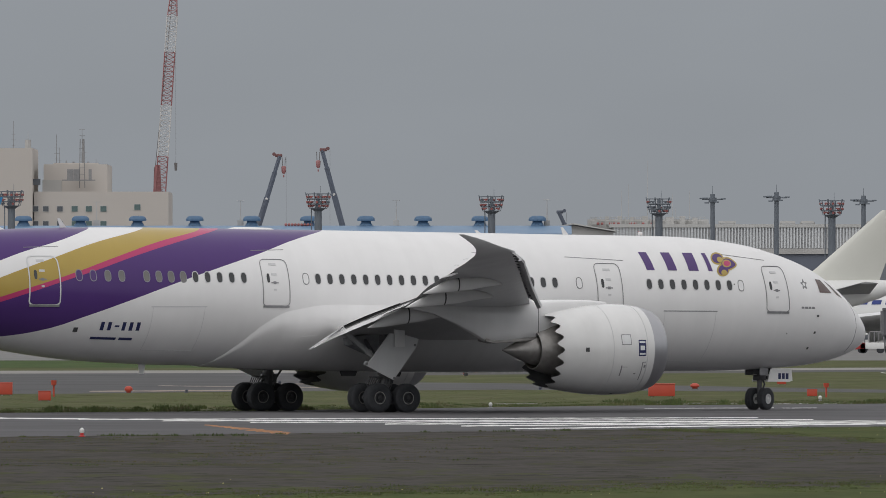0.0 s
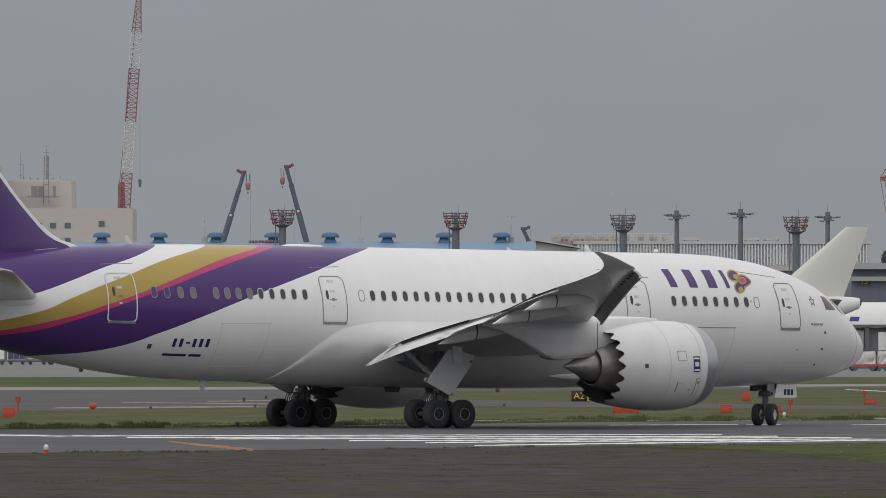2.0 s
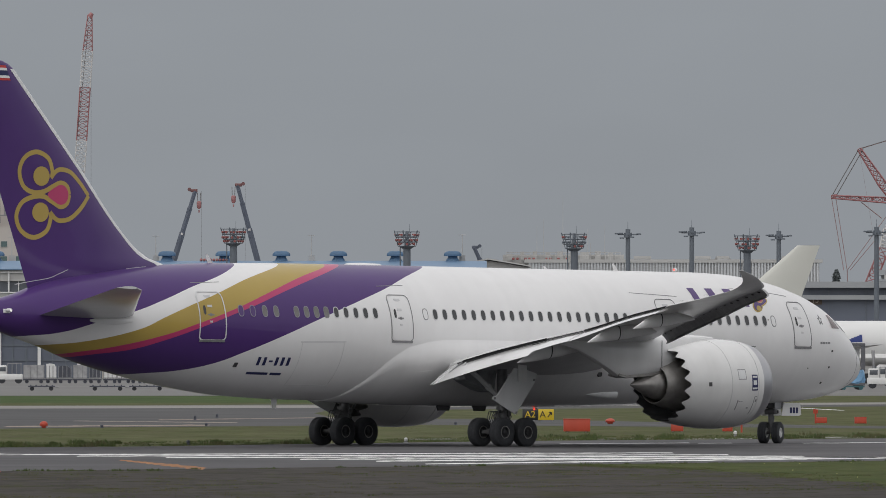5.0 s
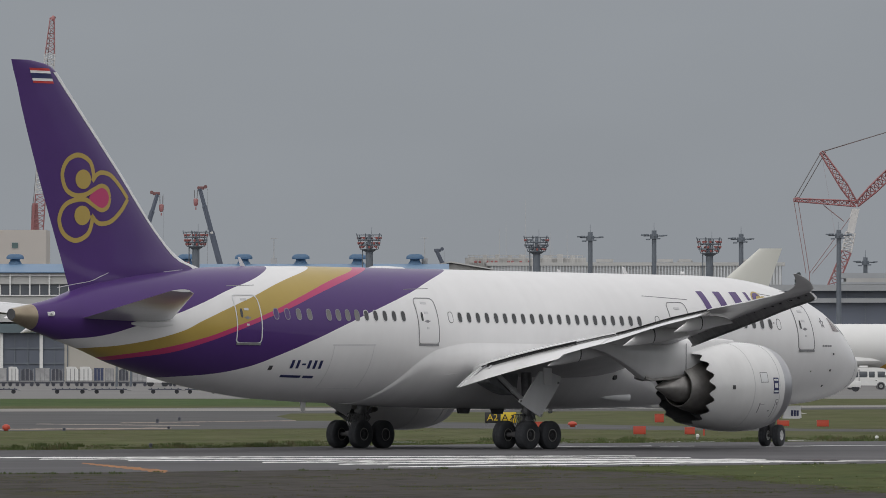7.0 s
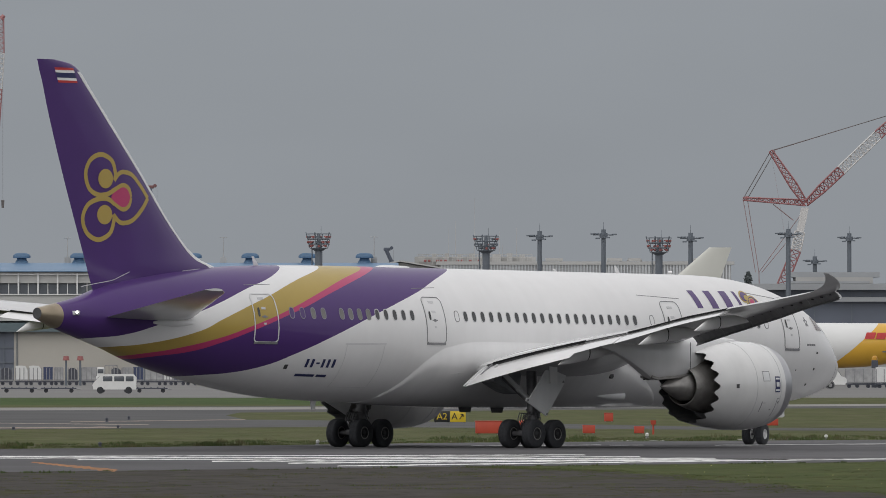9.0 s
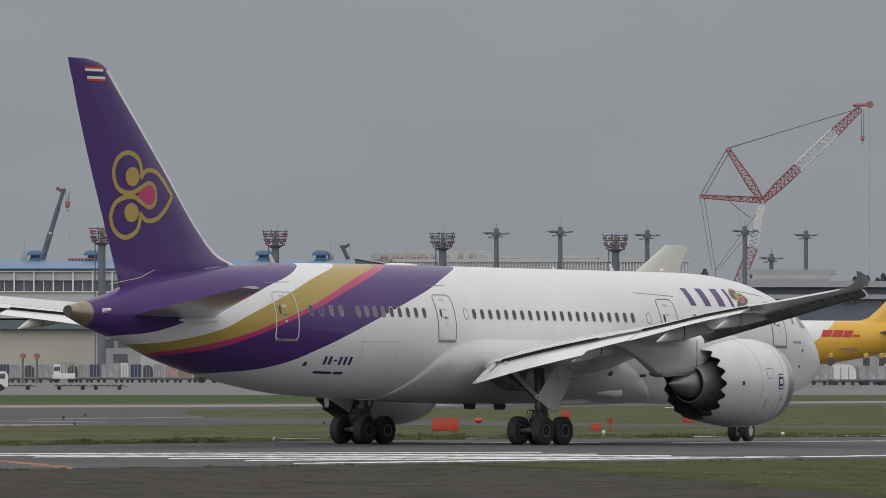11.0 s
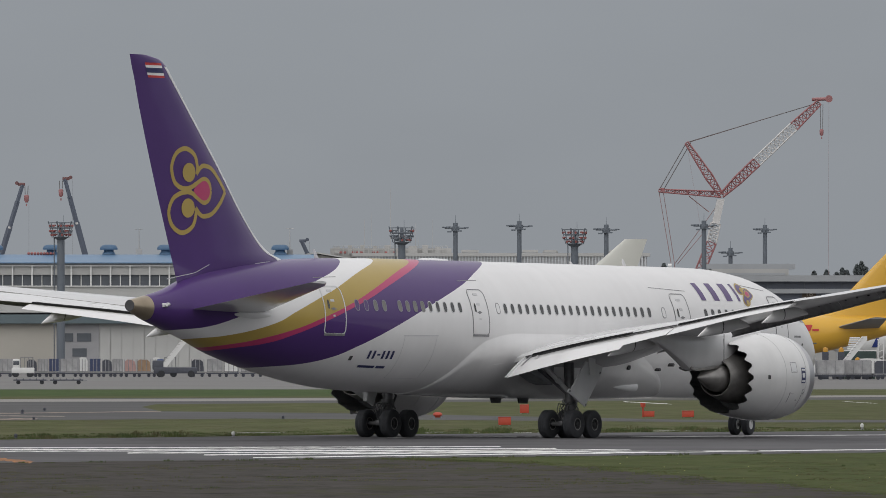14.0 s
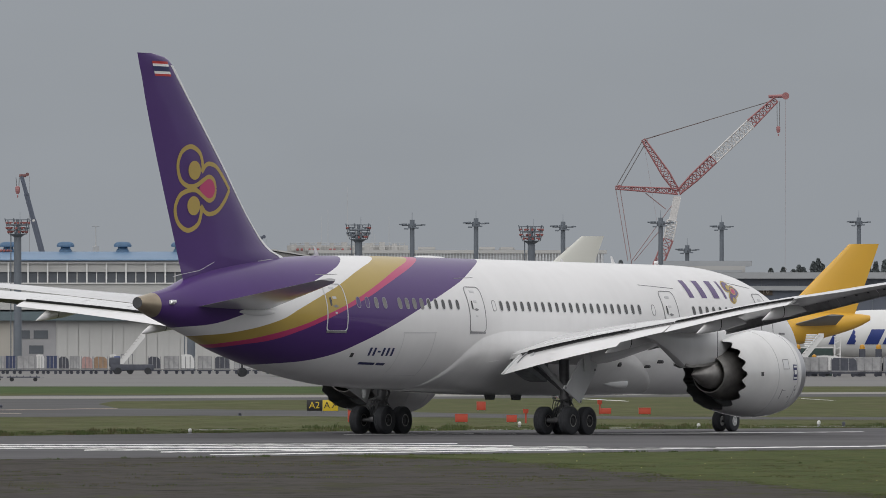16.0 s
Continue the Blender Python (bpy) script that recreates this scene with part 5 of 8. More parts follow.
glass_navy = mat("navy_terminal_glazing", (0.115, 0.13, 0.165), 0.3, var=0.25, scale=0.1)
# pale grey paints in the haze between the terminal's fins
hazed_glass = mat("hazed_fin_glazing", (0.48, 0.485, 0.495), 0.5, var=0.2, scale=0.2)
glass_green = mat("greenish_window_glass", (0.10, 0.15, 0.15), 0.2, var=0.2)
# mast grey is lightened to carry the distant haze
mast_paint = mat("hazed_mast_paint", (0.128, 0.147, 0.172), 0.6, var=0.12, scale=0.5)
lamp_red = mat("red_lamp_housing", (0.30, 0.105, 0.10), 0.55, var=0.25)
# red paled towards grey to hold the haze over the far cranes
crane_red = mat("hazed_red_crane_paint", (0.31, 0.132, 0.135), 0.5, var=0.15, scale=0.5)
crane_white = mat("white_crane_paint", (0.58, 0.57, 0.56), 0.5, var=0.1)
crane_blue = mat("slate_blue_crane_paint", (0.085, 0.10, 0.135), 0.5, var=0.15, scale=0.6)
cable_dark = mat("dark_cable", (0.15, 0.14, 0.14), 0.7)
dark_red = mat("dark_red_boom_head", (0.17, 0.075, 0.075), 0.5, var=0.15)
rig_red = mat("pale_red_rigging", (0.30, 0.20, 0.20), 0.6, var=0.2)
# yellow is softened slightly to include haze
jet_yellow = mat("yellow_jet_paint", (0.68, 0.385, 0.045), 0.35, var=0.06, scale=0.3, coat=0.2)
jet_white = mat("white_jet_paint", (0.70, 0.70, 0.69), 0.35, var=0.05, scale=0.3)
jet_cream = mat("cream_fin_paint", (0.60, 0.60, 0.55), 0.4, var=0.04, scale=0.3)
jet_grey = mat("grey_jet_paint", (0.22, 0.225, 0.23), 0.45, var=0.1, scale=0.5)
jet_blue = mat("blue_jet_paint", (0.025, 0.045, 0.20), 0.4, var=0.1)
jet_cyan = mat("bright_blue_fin_paint", (0.03, 0.20, 0.42), 0.4)
uld_metal = mat("scuffed_container_aluminium", (0.36, 0.36, 0.365), 0.5, 0.3, var=0.4, scale=1.6)
uld_dark = mat("dark_container_tarpaulin", (0.07, 0.075, 0.095), 0.7, var=0.25)
uld_navy = mat("navy_container_paint", (0.045, 0.06, 0.13), 0.6, var=0.2)
uld_tan = mat("tan_tarpaulin", (0.33, 0.22, 0.14), 0.7, var=0.2)
uld_pink = mat("pinkish_pallet_wrap", (0.45, 0.28, 0.26), 0.6, var=0.2)
amber = mat("amber_beacon_dome", (0.55, 0.27, 0.02), 0.4)
orange_board = mat("orange_marker_paint", (0.43, 0.058, 0.030), 0.55, var=0.14, scale=1.5)
sign_black = mat("black_sign_face", (0.012, 0.012, 0.012), 0.5)
sign_yellow = mat("yellow_sign_face", (0.62, 0.44, 0.02), 0.5, var=0.05)
# foliage is paled past its natural tone to carry haze
tree_leaf = mat("hazed_conifer_foliage", (0.16, 0.18, 0.185), 0.95, var=0.3, scale=0.6, spec=0.05)
bark = mat("tree_bark", (0.06, 0.05, 0.04), 0.9)
vehicle_white = mat("white_vehicle_paint", (0.68, 0.68, 0.67), 0.35, var=0.06)
vehicle_red = mat("red_vehicle_paint", (0.42, 0.05, 0.045), 0.45)
vehicle_blue = mat("blue_vehicle_paint", (0.03, 0.06, 0.18), 0.45)


def text_mesh(body, size, m, depth=0.01):
    cu = bpy.data.curves.new("sign_text", "FONT")
    cu.body, cu.size, cu.extrude = body, size, depth
    cu.align_x, cu.align_y = "CENTER", "CENTER"
    ob = bpy.data.objects.new("sign_text", cu)
    me = bpy.data.meshes.new_from_object(ob)
    bpy.data.objects.remove(ob)
    me.materials.clear()
    me.materials.append(m)
    return me


def simple(name, parts_, parent=None):
    """One mesh of several boxes: (centre, size) each."""
    bm = bmesh.new()
    for c, s in parts_:
        box(bm, c, s)
    return bm


def share(name, me, parent, loc, rz=0.0):
    ob = new(name, me)
    ob.parent = parent
    ob.matrix_basis = pose(*loc, 0, 0, rz)
    return ob


def cube_mesh(name, s, m, bevel=0.0):
    bm = bmesh.new()
    box(bm, (0, 0, 0), s, bevel=bevel)
    return mesh_of(name, bm, m, smooth=False)


# the cargo building with its blue roof: front face at depth 1950
def cargo_building():
    Y, D = 1950.0, 60.0
    x0, x1 = -90.30, 9.08
    xc, w = (x0 + x1) / 2, x1 - x0
    b = thing("cargo_building", "long pale cargo building with a blue roof and window band", "building")
    zr = 14.42
    z1, z2, z3 = 12.92, 11.35, 7.90
    bm = simple("wall", [((xc, Y + D / 2, (z1 + zr) / 2), (w, D, zr - z1))])
    part("fascia", bm, wall_pale, b, smooth=False)
    bm = simple("wall", [((xc, Y + D / 2 + 0.4, (z2 + z1) / 2), (w, D, z1 - z2))])
    part("recessed_wall", bm, wall_conc, b, smooth=False)
    bm = simple("wall", [((xc, Y + D / 2, (z3 + z2) / 2), (w, D, z2 - z3))])
    part("wall", bm, wall_pale, b, smooth=False)
    bm = simple("wall", [((xc, Y + D / 2 + 1.5, z3 / 2), (w, D - 3, z3))])
    part("wall", bm, wall_conc, b, "stained lower wall", smooth=False)
    # the roof slopes back from the eaves
    zt = 15.66
    bm = bmesh.new()
    loft(bm, [[(x, Y - 0.8, zr), (x, Y - 0.8, zr + 0.12), (x, Y + 10, zt), (x, Y + 50, zt), (x, Y + D, zr)] for x in (x0 - 0.5, x1 + 0.5)])
    roof = part("roof", bm, roof_blue, b, "faded blue metal roof", smooth=False)
    # vents
    bm = bmesh.new()
    ring = lambda z, hx, hy: [(hx * math.copysign(abs(math.cos(a)) ** 0.5, math.cos(a)), hy * math.copysign(abs(math.sin(a)) ** 0.5, math.sin(a)), z) for a in [2 * math.pi * k / 20 for k in range(20)]]
    loft(bm, [ring(0, 0.92, 0.92), ring(0.16, 0.86, 0.86), ring(0.42, 0.66, 0.66), ring(0.70, 0.64, 0.64), ring(0.66, 1.17, 1.17), ring(0.84, 1.19, 1.19), ring(1.06, 1.12, 1.12), ring(1.24, 0.92, 0.92), ring(1.34, 0.55, 0.55)])
    vent = mesh_of("roof_vent", bm, vent_blue)
    x = -86.40
    while x < x1 - 1:
        share("roof_vent", vent, roof, (x, Y + 10.5, zt - 0.02))
        x += 7.62
    # posts, rails and panes of the upper band
    post = cube_mesh("post", (0.20, 0.25, zr - z2 - 0.2), jet_white)
    thin = cube_mesh("mullion", (0.10, 0.12, z1 - z2 - 0.04), jet_white)
    pane = cube_mesh("pane", (1.14, 0.06, z1 - z2 - 0.12), glass_far)
    step = 1.30
    n = int(w / step)
    for i in range(n):
        x = x0 + (i + 0.5) * step
        if x > -70.05:
            share("pane", pane, b, (x, Y + 0.32, (z1 + z2) / 2))
            share("post" if i % 2 else "mullion", post if i % 2 else thin, b, (x + step / 2, Y - (0.25 if i % 2 else -0.25), (zr + z2) / 2 - 0.1 if i % 2 else (z1 + z2) / 2))
    bm = simple("rail", [((xc, Y - 0.35, zr - 0.32), (w, 0.10, 0.14)), ((xc, Y - 0.12, z2 + 0.06), (w, 0.3, 0.14))])
    part("rail", bm, jet_white, b, smooth=False)
    # lower wall: a deep canopy; below it a glazed hall, a blank wall, a stretch with windows, and ribbed panels
    bm = simple("canopy", [((xc, Y - 0.7, 7.05), (w, 1.4, 1.2))])
    part("canopy", bm, mat("slate_canopy_paint", (0.10, 0.135, 0.15), 0.6, var=0.15, scale=0.2), b, "dark slate canopy", smooth=False)
    bm = simple("glazed_hall", [((-61.8, Y - 0.1, 3.2), (40.6, 0.3, 6.4))])
    hall = part("glazed_hall", bm, glass_navy, b, "dark navy glazed hall", smooth=False)
    col = cube_mesh("column", (0.42, 0.45, 6.4), jet_white)
    thin2 = cube_mesh("mullion", (0.14, 0.2, 6.4), mast_paint)
    bar = cube_mesh("transom", (40.6, 0.2, 0.16), mast_paint)
    for k in range(8):
        share("column", col, hall, (-81.4 + 5.26 * k, Y - 0.45, 3.2))
        for q in (1.75, 3.5):
            share("mullion", thin2, hall, (-81.4 + 5.26 * k + q, Y - 0.3, 3.2))
    for z in (2.4, 4.4):
        share("transom", bar, hall, (-61.8, Y - 0.32, z))
    bm = simple("blank_wall", [((-33.1, Y - 0.1, 3.2), (16.8, 0.3, 6.4))])
    part("blank_wall", bm, mat("warm_grey_render", (0.42, 0.40, 0.36), 0.85, var=0.08, scale=0.15), b, "blank warm grey wall", smooth=False)
    dim = mat("grey_dock_wall", (0.30, 0.30, 0.31), 0.8, var=0.2, scale=0.3)
    bm = simple("dock_wall", [((-21.85, Y - 0.08, 3.2), (5.7, 0.3, 6.4))])
    dock = part("dock_wall", bm, dim, b, smooth=False)
    win = cube_mesh("pane", (1.9, 0.1, 1.1), glass_far)
    for x, z in ((-23.4, 4.6), (-21.0, 4.6), (-21.6, 2.6)):
        share("pane", win, dock, (x, Y - 0.27, z))
    panel = cube_mesh("wall_panel", (1.46, 0.12, 6.35), wall_pale)
    x = -19.0
    while x < x1 - 1:
        share("wall_panel", panel, b, (x + 0.75, Y - 0.06, 3.2))
        x += 1.5
    # thin poles on the roof, in the pale wall colour to carry haze
    for sx, top in ((325, 408), (601, 407), (868, 406), (70, 410), (-230, 410)):
        bm = bmesh.new()
        X = (sx - 784) / 26000 * 1960
        Z = 4.5 + (601.3 - top) / 26000 * 1960
        tube(bm, (X, Y + 12, zt - 0.1), (X, Y + 12, Z), 0.09, 0.05, 6)
        tube(bm, (X - 0.5, Y + 12, Z - 0.1), (X + 0.5, Y + 12, Z - 0.1), 0.05, 0.05, 6)
        box(bm, (X, Y + 12, zt + 0.35), (0.8, 0.8, 0.8))
        part("roof_pole", bm, wall_conc, roof)
    for i in range(9):
        bm = bmesh.new()
        X = -28.50 + i * 0.42
        bmesh.ops.create_uvsphere(bm, u_segments=8, v_segments=6, radius=0.20)
        bmesh.ops.translate(bm, verts=bm.verts, vec=(X, Y + 9.5, zt + 0.12))
        part("roof_lamp", bm, lamp_red, roof)
    return b


cargo_building()


def floodlight_tower(x, ztop, Y, red):
    """A column with a round basket of lamps in three tiers."""
    t = thing("floodlight_tower", "dark steel apron floodlight tower with red lamp basket", "light tower", "apron floodlight towers")
    t.matrix_basis = pose(x, Y, 0)
    bm = bmesh.new()
    tube(bm, (0, 0, 0), (0, 0, ztop - 1.8), 0.52, 0.46, 14)
    tube(bm, (-0.85, 0, 0), (-0.85, 0, ztop - 1.8), 0.07, 0.07, 6)
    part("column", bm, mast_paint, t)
    bm = bmesh.new()
    tube(bm, (0, 0, ztop - 2.15), (0, 0, ztop - 1.85), 0.52, 0.95, 14)
    tube(bm, (0, 0, ztop - 1.85), (0, 0, ztop - 1.76), 1.12, 1.15, 16)
    tiers = ((1.55, ztop), (1.45, ztop - 0.62), (1.32, ztop - 1.25))
    for r, z in tiers:
        for k in range(14):
            a, b2 = 2 * math.pi * k / 14, 2 * math.pi * (k + 1) / 14
            tube(bm, (r * math.cos(a), r * math.sin(a), z), (r * math.cos(b2), r * math.sin(b2), z), 0.05, 0.05, 5)
    for k in range(10):
        a = 2 * math.pi * k / 10
        tube(bm, (1.12 * math.cos(a), 1.12 * math.sin(a), ztop - 1.8), (1.55 * math.cos(a), 1.55 * math.sin(a), ztop), 0.045, 0.045, 5)
        if k % 2:
            tube(bm, (1.5 * math.cos(a), 1.5 * math.sin(a), ztop - 0.2), (1.62 * math.cos(a), 1.62 * math.sin(a), ztop + 0.18), 0.09, 0.07, 6)
    tube(bm, (0, 0, ztop - 1.8), (0, 0, ztop + 0.1), 0.30, 0.2, 8)
    for z in (ztop - 0.7, ztop - 1.3):
        for k in range(5):
            a = 2 * math.pi * k / 5 + z
            tube(bm, (0, 0, z), (1.4 * math.cos(a), 1.4 * math.sin(a), z), 0.05, 0.05, 5)
    tube(bm, (0.3, 0, ztop - 0.5), (0.3, 0, ztop + 1.0), 0.035, 0.02, 5)
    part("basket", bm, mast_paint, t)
    bm = bmesh.new()
    tube(bm, (-0.14, 0, 0.02), (0.16, 0, -0.05), 0.11, 0.16, 10)
    box(bm, (-0.22, 0, 0.02), (0.16, 0.16, 0.16))
    lamp = mesh_of("lamp", bm, lamp_red)
    plain = lamp.copy()
    plain.materials.clear()
    plain.materials.append(mast_paint)
    rng = random.Random(int(x * 7))
    for z, n, r in ((ztop - 0.36, 11, 1.42), (ztop - 1.02, 10, 1.36), (ztop - 1.5, 7, 1.15)):
        for k in range(n):
            if rng.random() < 0.2:
                continue
            a = 2 * math.pi * (k + rng.uniform(0.1, 0.5)) / n
            share("lamp", lamp if rng.random() < (0.75 if red else 0.35) else plain, t, (r * math.cos(a), r * math.sin(a), z), math.degrees(a))
    return t


for sx, sy, red in ((-80, 393, True), (463, 397, True), (770, 402, True), (1066, 406, False), (1372, 409, True)):
    floodlight_tower((sx - 784) / 26000 * 1850, 4.5 + (601.3 - sy) / 26000 * 1850, 1850, red)


def lamp_post(x, ztop, Y):
    t = thing("lamp_post", "dark grey apron lamp post with a ring of lamps", "lamp post", "apron lamp posts")
    t.matrix_basis = pose(x, Y, 0)
    bm = bmesh.new()
    tube(bm, (0, 0, 0), (0, 0, ztop), 0.36, 0.28, 12)
    part("column", bm, mast_paint, t)
    bm = bmesh.new()
    tube(bm, (0, 0, ztop - 0.5), (0, 0, ztop + 0.1), 0.50, 0.50, 12)
    tube(bm, (0, 0, ztop + 0.05), (0, 0, ztop + 0.55), 0.30, 0.30, 10)
    tube(bm, (0, 0, ztop + 0.5), (0, 0, ztop + 1.5), 0.04, 0.02, 5)
    tube(bm, (-1.3, 0, ztop - 0.12), (1.3, 0, ztop - 0.12), 0.08, 0.08, 6)
    tube(bm, (0, -1.1, ztop - 0.12), (0, 1.1, ztop - 0.12), 0.08, 0.08, 6)
    part("head", bm, mast_paint, t)
    bm = bmesh.new()
    box(bm, (0, 0, 0), (0.55, 0.4, 0.16), bevel=0.03)
    tube(bm, (0, 0, -0.1), (0, 0, 0.0), 0.24, 0.18, 8)
    lamp = mesh_of("lamp", bm, mast_paint)
    for dx, dy, dz in ((-1.35, 0, 0), (-0.9, -0.4, 0.03), (1.35, 0, -0.05), (0.9, 0.4, -0.1), (-0.75, -0.6, -0.55), (0.5, -0.9, -0.45), (0, 1.1, 0)):
        share("lamp", lamp, t, (dx, dy, ztop + dz), random.Random(int(dx * 100)).uniform(-20, 20))
    return t


for sx, sy, _Y in ((1161, 405, 1820), (1274, 402, 1820), (1428, 408, 1820), (1601, 401, 1820), (1709, 408, 1990), (1952, 400, 1990), (1648, 449, 1990)):
    lamp_post((sx - 784) / 26000 * _Y, 4.5 + (601.3 - sy) / 26000 * _Y, _Y)


fin_grey = mat("pale_cool_grey_fin_paint", (0.58, 0.60, 0.615), 0.5, var=0.10, scale=0.5)


# the terminal with white fins
def finned_terminal():
    Y = 2200.0
    t = thing("finned_terminal", "long terminal building with closely set white vertical fins", "building")
    x0, x1 = 17.01, 60.58
    zt, zb = 16.88, 13.58
    xc, w = (x0 + x1) / 2, x1 - x0
    part("roof_slab", simple("r", [((xc, Y + 20.55, zt + 0.12), (w + 1, 40, 0.5))]), wall_pale, t, smooth=False)
    part("fin_glazing", simple("g", [((xc, Y + 21, (zt + zb) / 2), (w, 40, zt - zb))]), hazed_glass, t, smooth=False)
    part("floor_band", simple("b", [((xc, Y + 20.55, zb - 0.4), (w + 1, 40, 0.8))]), wall_conc, t, smooth=False)
    part("lower_wall", simple("l", [((xc, Y + 21, (zb - 0.8) / 2), (w, 40, zb - 0.8))]), glass_navy, t, smooth=False)
    fin = cube_mesh("fin", (0.21, 0.35, zt - zb - 0.1), fin_grey)
    n = int(w / 0.46)
    for i in range(n):
        share("fin", fin, t, (x0 + (i + 0.5) * w / n, Y + 0.82, (zt + zb) / 2))
    rng = random.Random(8)
    for i in (0, 3, 4, 7):
        X = x0 + w * (0.40 + 0.07 * i) + rng.uniform(-0.4, 0.4)
        bm = simple("u", [((X, Y + 10, zt + 0.7), (rng.uniform(1.6, 2.6), 3, 0.4)), ((X - 1, Y + 10, zt + 0.4), (0.3, 0.3, 0.6)), ((X + 1, Y + 10, zt + 0.4), (0.3, 0.3, 0.6))])
        part("roof_unit", bm, wall_conc, t, smooth=False)
    # the plant room on top, with lamps along its foot
    xa, xb = 13.37, 31.65
    part("plant_room", simple("p", [(((xa + xb) / 2, Y + 30, 17.35), (xb - xa, 12, 1.5))]), wall_conc, t, smooth=False)
    red_lamp = cube_mesh("red_lamp", (0.42, 0.4, 0.36), lamp_red, 0.1)
    for i in (0, 1, 3, 4, 5, 8, 9, 11, 13):
        share("red_lamp", red_lamp, t, (xa + 1.5 + i * 0.62, Y + 20, 17.45))
    bm = bmesh.new()
    for i in range(24):
        tube(bm, (xa + 0.4 + i * 0.75, Y + 19.5, 17.0), (xa + 0.4 + i * 0.75, Y + 19.5, 18.45), 0.04, 0.04, 4)
    for z in (17.9, 18.42):
        tube(bm, (xa + 0.4, Y + 19.5, z), (xa + 17.7, Y + 19.5, z), 0.04, 0.04, 4)
    rng2 = random.Random(9)
    for i in range(9):
        box(bm, (xa + 1 + i * 1.9, Y + 23, 17.6 + rng2.uniform(0, 0.4)), (rng2.uniform(0.6, 1.3), 0.8, rng2.uniform(0.8, 1.6)))
    part("roof_railing", bm, wall_conc, t, smooth=False)
    # aerials take the wall's pale colour, which paints in the haze
    for sx, h in ((1000, 5.0), (1012, 6.0), (1046, 9.5), (1062, 3.5), (1090, 4.5), (1120, 5.0), (1095, 2.4)):
        bm = bmesh.new()
        X = (sx - 784) / 26000 * 2225
        tube(bm, (X, Y + 25, zt), (X, Y + 25, zt + h + 0.6), 0.045, 0.02, 5)
        part("roof_aerial", bm, wall_conc, t)
    # a low grey gable in front
    g = thing("grey_shed", "low grey shed with a shallow pitched roof", "building")
    bm = bmesh.new()
    xa, xb = 6.62, 15.85
    z = 15.48
    loft(bm, [[(xa, y, 0), (xa, y, z), ((xa + xb) / 2 - 1, y, z + 0.75), (xb, y, z - 0.2), (xb, y, 0)] for y in (2050, 2080)])
    part("hall", bm, wall_conc, g, smooth=False)
    bm = bmesh.new()
    loft(bm, [[(xa - 0.4, y, z + 0.02), ((xa + xb) / 2 - 1, y, z + 0.85), (xb + 0.4, y, z - 0.15), (xb + 0.4, y, z + 0.02), ((xa + xb) / 2 - 1, y, z + 1.05), (xa - 0.4, y, z + 0.22)] for y in (2049, 2081)])
    part("roof", bm, wall_pale, g, smooth=False)


finned_terminal()


pier_grey = mat("blue_grey_pier_slab", (0.325, 0.338, 0.352), 0.8, var=0.12, scale=0.2)


# the pier with navy glazing and gate signs
def gate_pier():
    Y = 1900.0
    t = thing("gate_pier", "low terminal pier with pale roof slabs and navy glazing", "building")
    x0, x1 = 50.13, 110.78
    xc, w = (x0 + x1) / 2, x1 - x0
    def band(name, s0, s1, m, d=0.0, label=""):
        za, zb = 4.5 + (601.3 - s0) / 26000 * 1900, 4.5 + (601.3 - s1) / 26000 * 1900
        part(name, simple(name, [((xc, Y + 20 + d, (za + zb) / 2), (w, 40, abs(za - zb)))]), m, t, label, smooth=False)
        return za, zb
    band("roof_slab", 490, 501, pier_grey, -1.5)
    za, zb = band("upper_glazing", 501, 514, glass_navy)
    band("floor_slab", 514, 522, pier_grey, -1.0)
    zc, zd = band("middle_glazing", 522, 560, glass_navy)
    band("floor_slab", 560, 566, wall_conc, -1.2)
    z0 = 7.08
    part("lower_wall", simple("l", [((xc, Y + 21, z0 / 2), (w, 40, z0))]), wall_conc, t, smooth=False)
    mull = cube_mesh("mullion", (0.09, 0.12, za - zb), mast_paint)
    mull2 = cube_mesh("mullion", (0.12, 0.14, zc - zd), mast_paint)
    for i in range(int(w / 2.4)):
        share("mullion", mull, t, (x0 + 2.4 * i + 1, Y - 0.05, (za + zb) / 2))
        if i % 2:
            share("mullion", mull2, t, (x0 + 2.4 * i + 1, Y - 0.06, (zc + zd) / 2))
    pil = cube_mesh("pillar", (0.6, 0.6, z0), pier_grey)
    for i in range(int(w / 8)):
        share("pillar", pil, t, (x0 + 8 * i + 3, Y - 0.6, z0 / 2))
    for xa, xb, s0, s1, m in ((1600, 1760, 470, 479, pier_grey), (1612, 1748, 479, 490, wall_conc), (1600, 1742, 486, 490, pier_grey)):
        X0, X1 = [(s - 784) / 26000 * 1915 for s in (xa, xb)]
        za, zb = [4.5 + (601.3 - s) / 26000 * 1915 for s in (s0, s1)]
        part("roof_storey", simple("s", [(((X0 + X1) / 2, Y + 15 + (s1 - s0) * 0.05, (za + zb) / 2), (X1 - X0, 12 + (s0 - 470) * 0.02, za - zb))]), m, t, smooth=False)
    for sx, txt in ((1493, "15"), (1788, "16")):
        X = (sx - 784) / 26000 * 1898
        Z = 10.22
        g = thing("gate_sign", "brown gate number sign on the pier", "sign", "gate signs")
        g.matrix_basis = pose(X, Y - 0.12, Z)
        part("board", simple("b", [((0, 0, 0), (1.75, 0.2, 1.1))]), mat("brown_sign_board", (0.10, 0.075, 0.055), 0.6), g, smooth=False)
        ob = new("number", text_mesh(txt, 1.0, mat("faded_number_paint", (0.42, 0.36, 0.30), 0.6)))
        ob.parent = g
        ob.matrix_basis = pose(0, -0.13, 0, 90, 0, 0)
    return t


gate_pier()


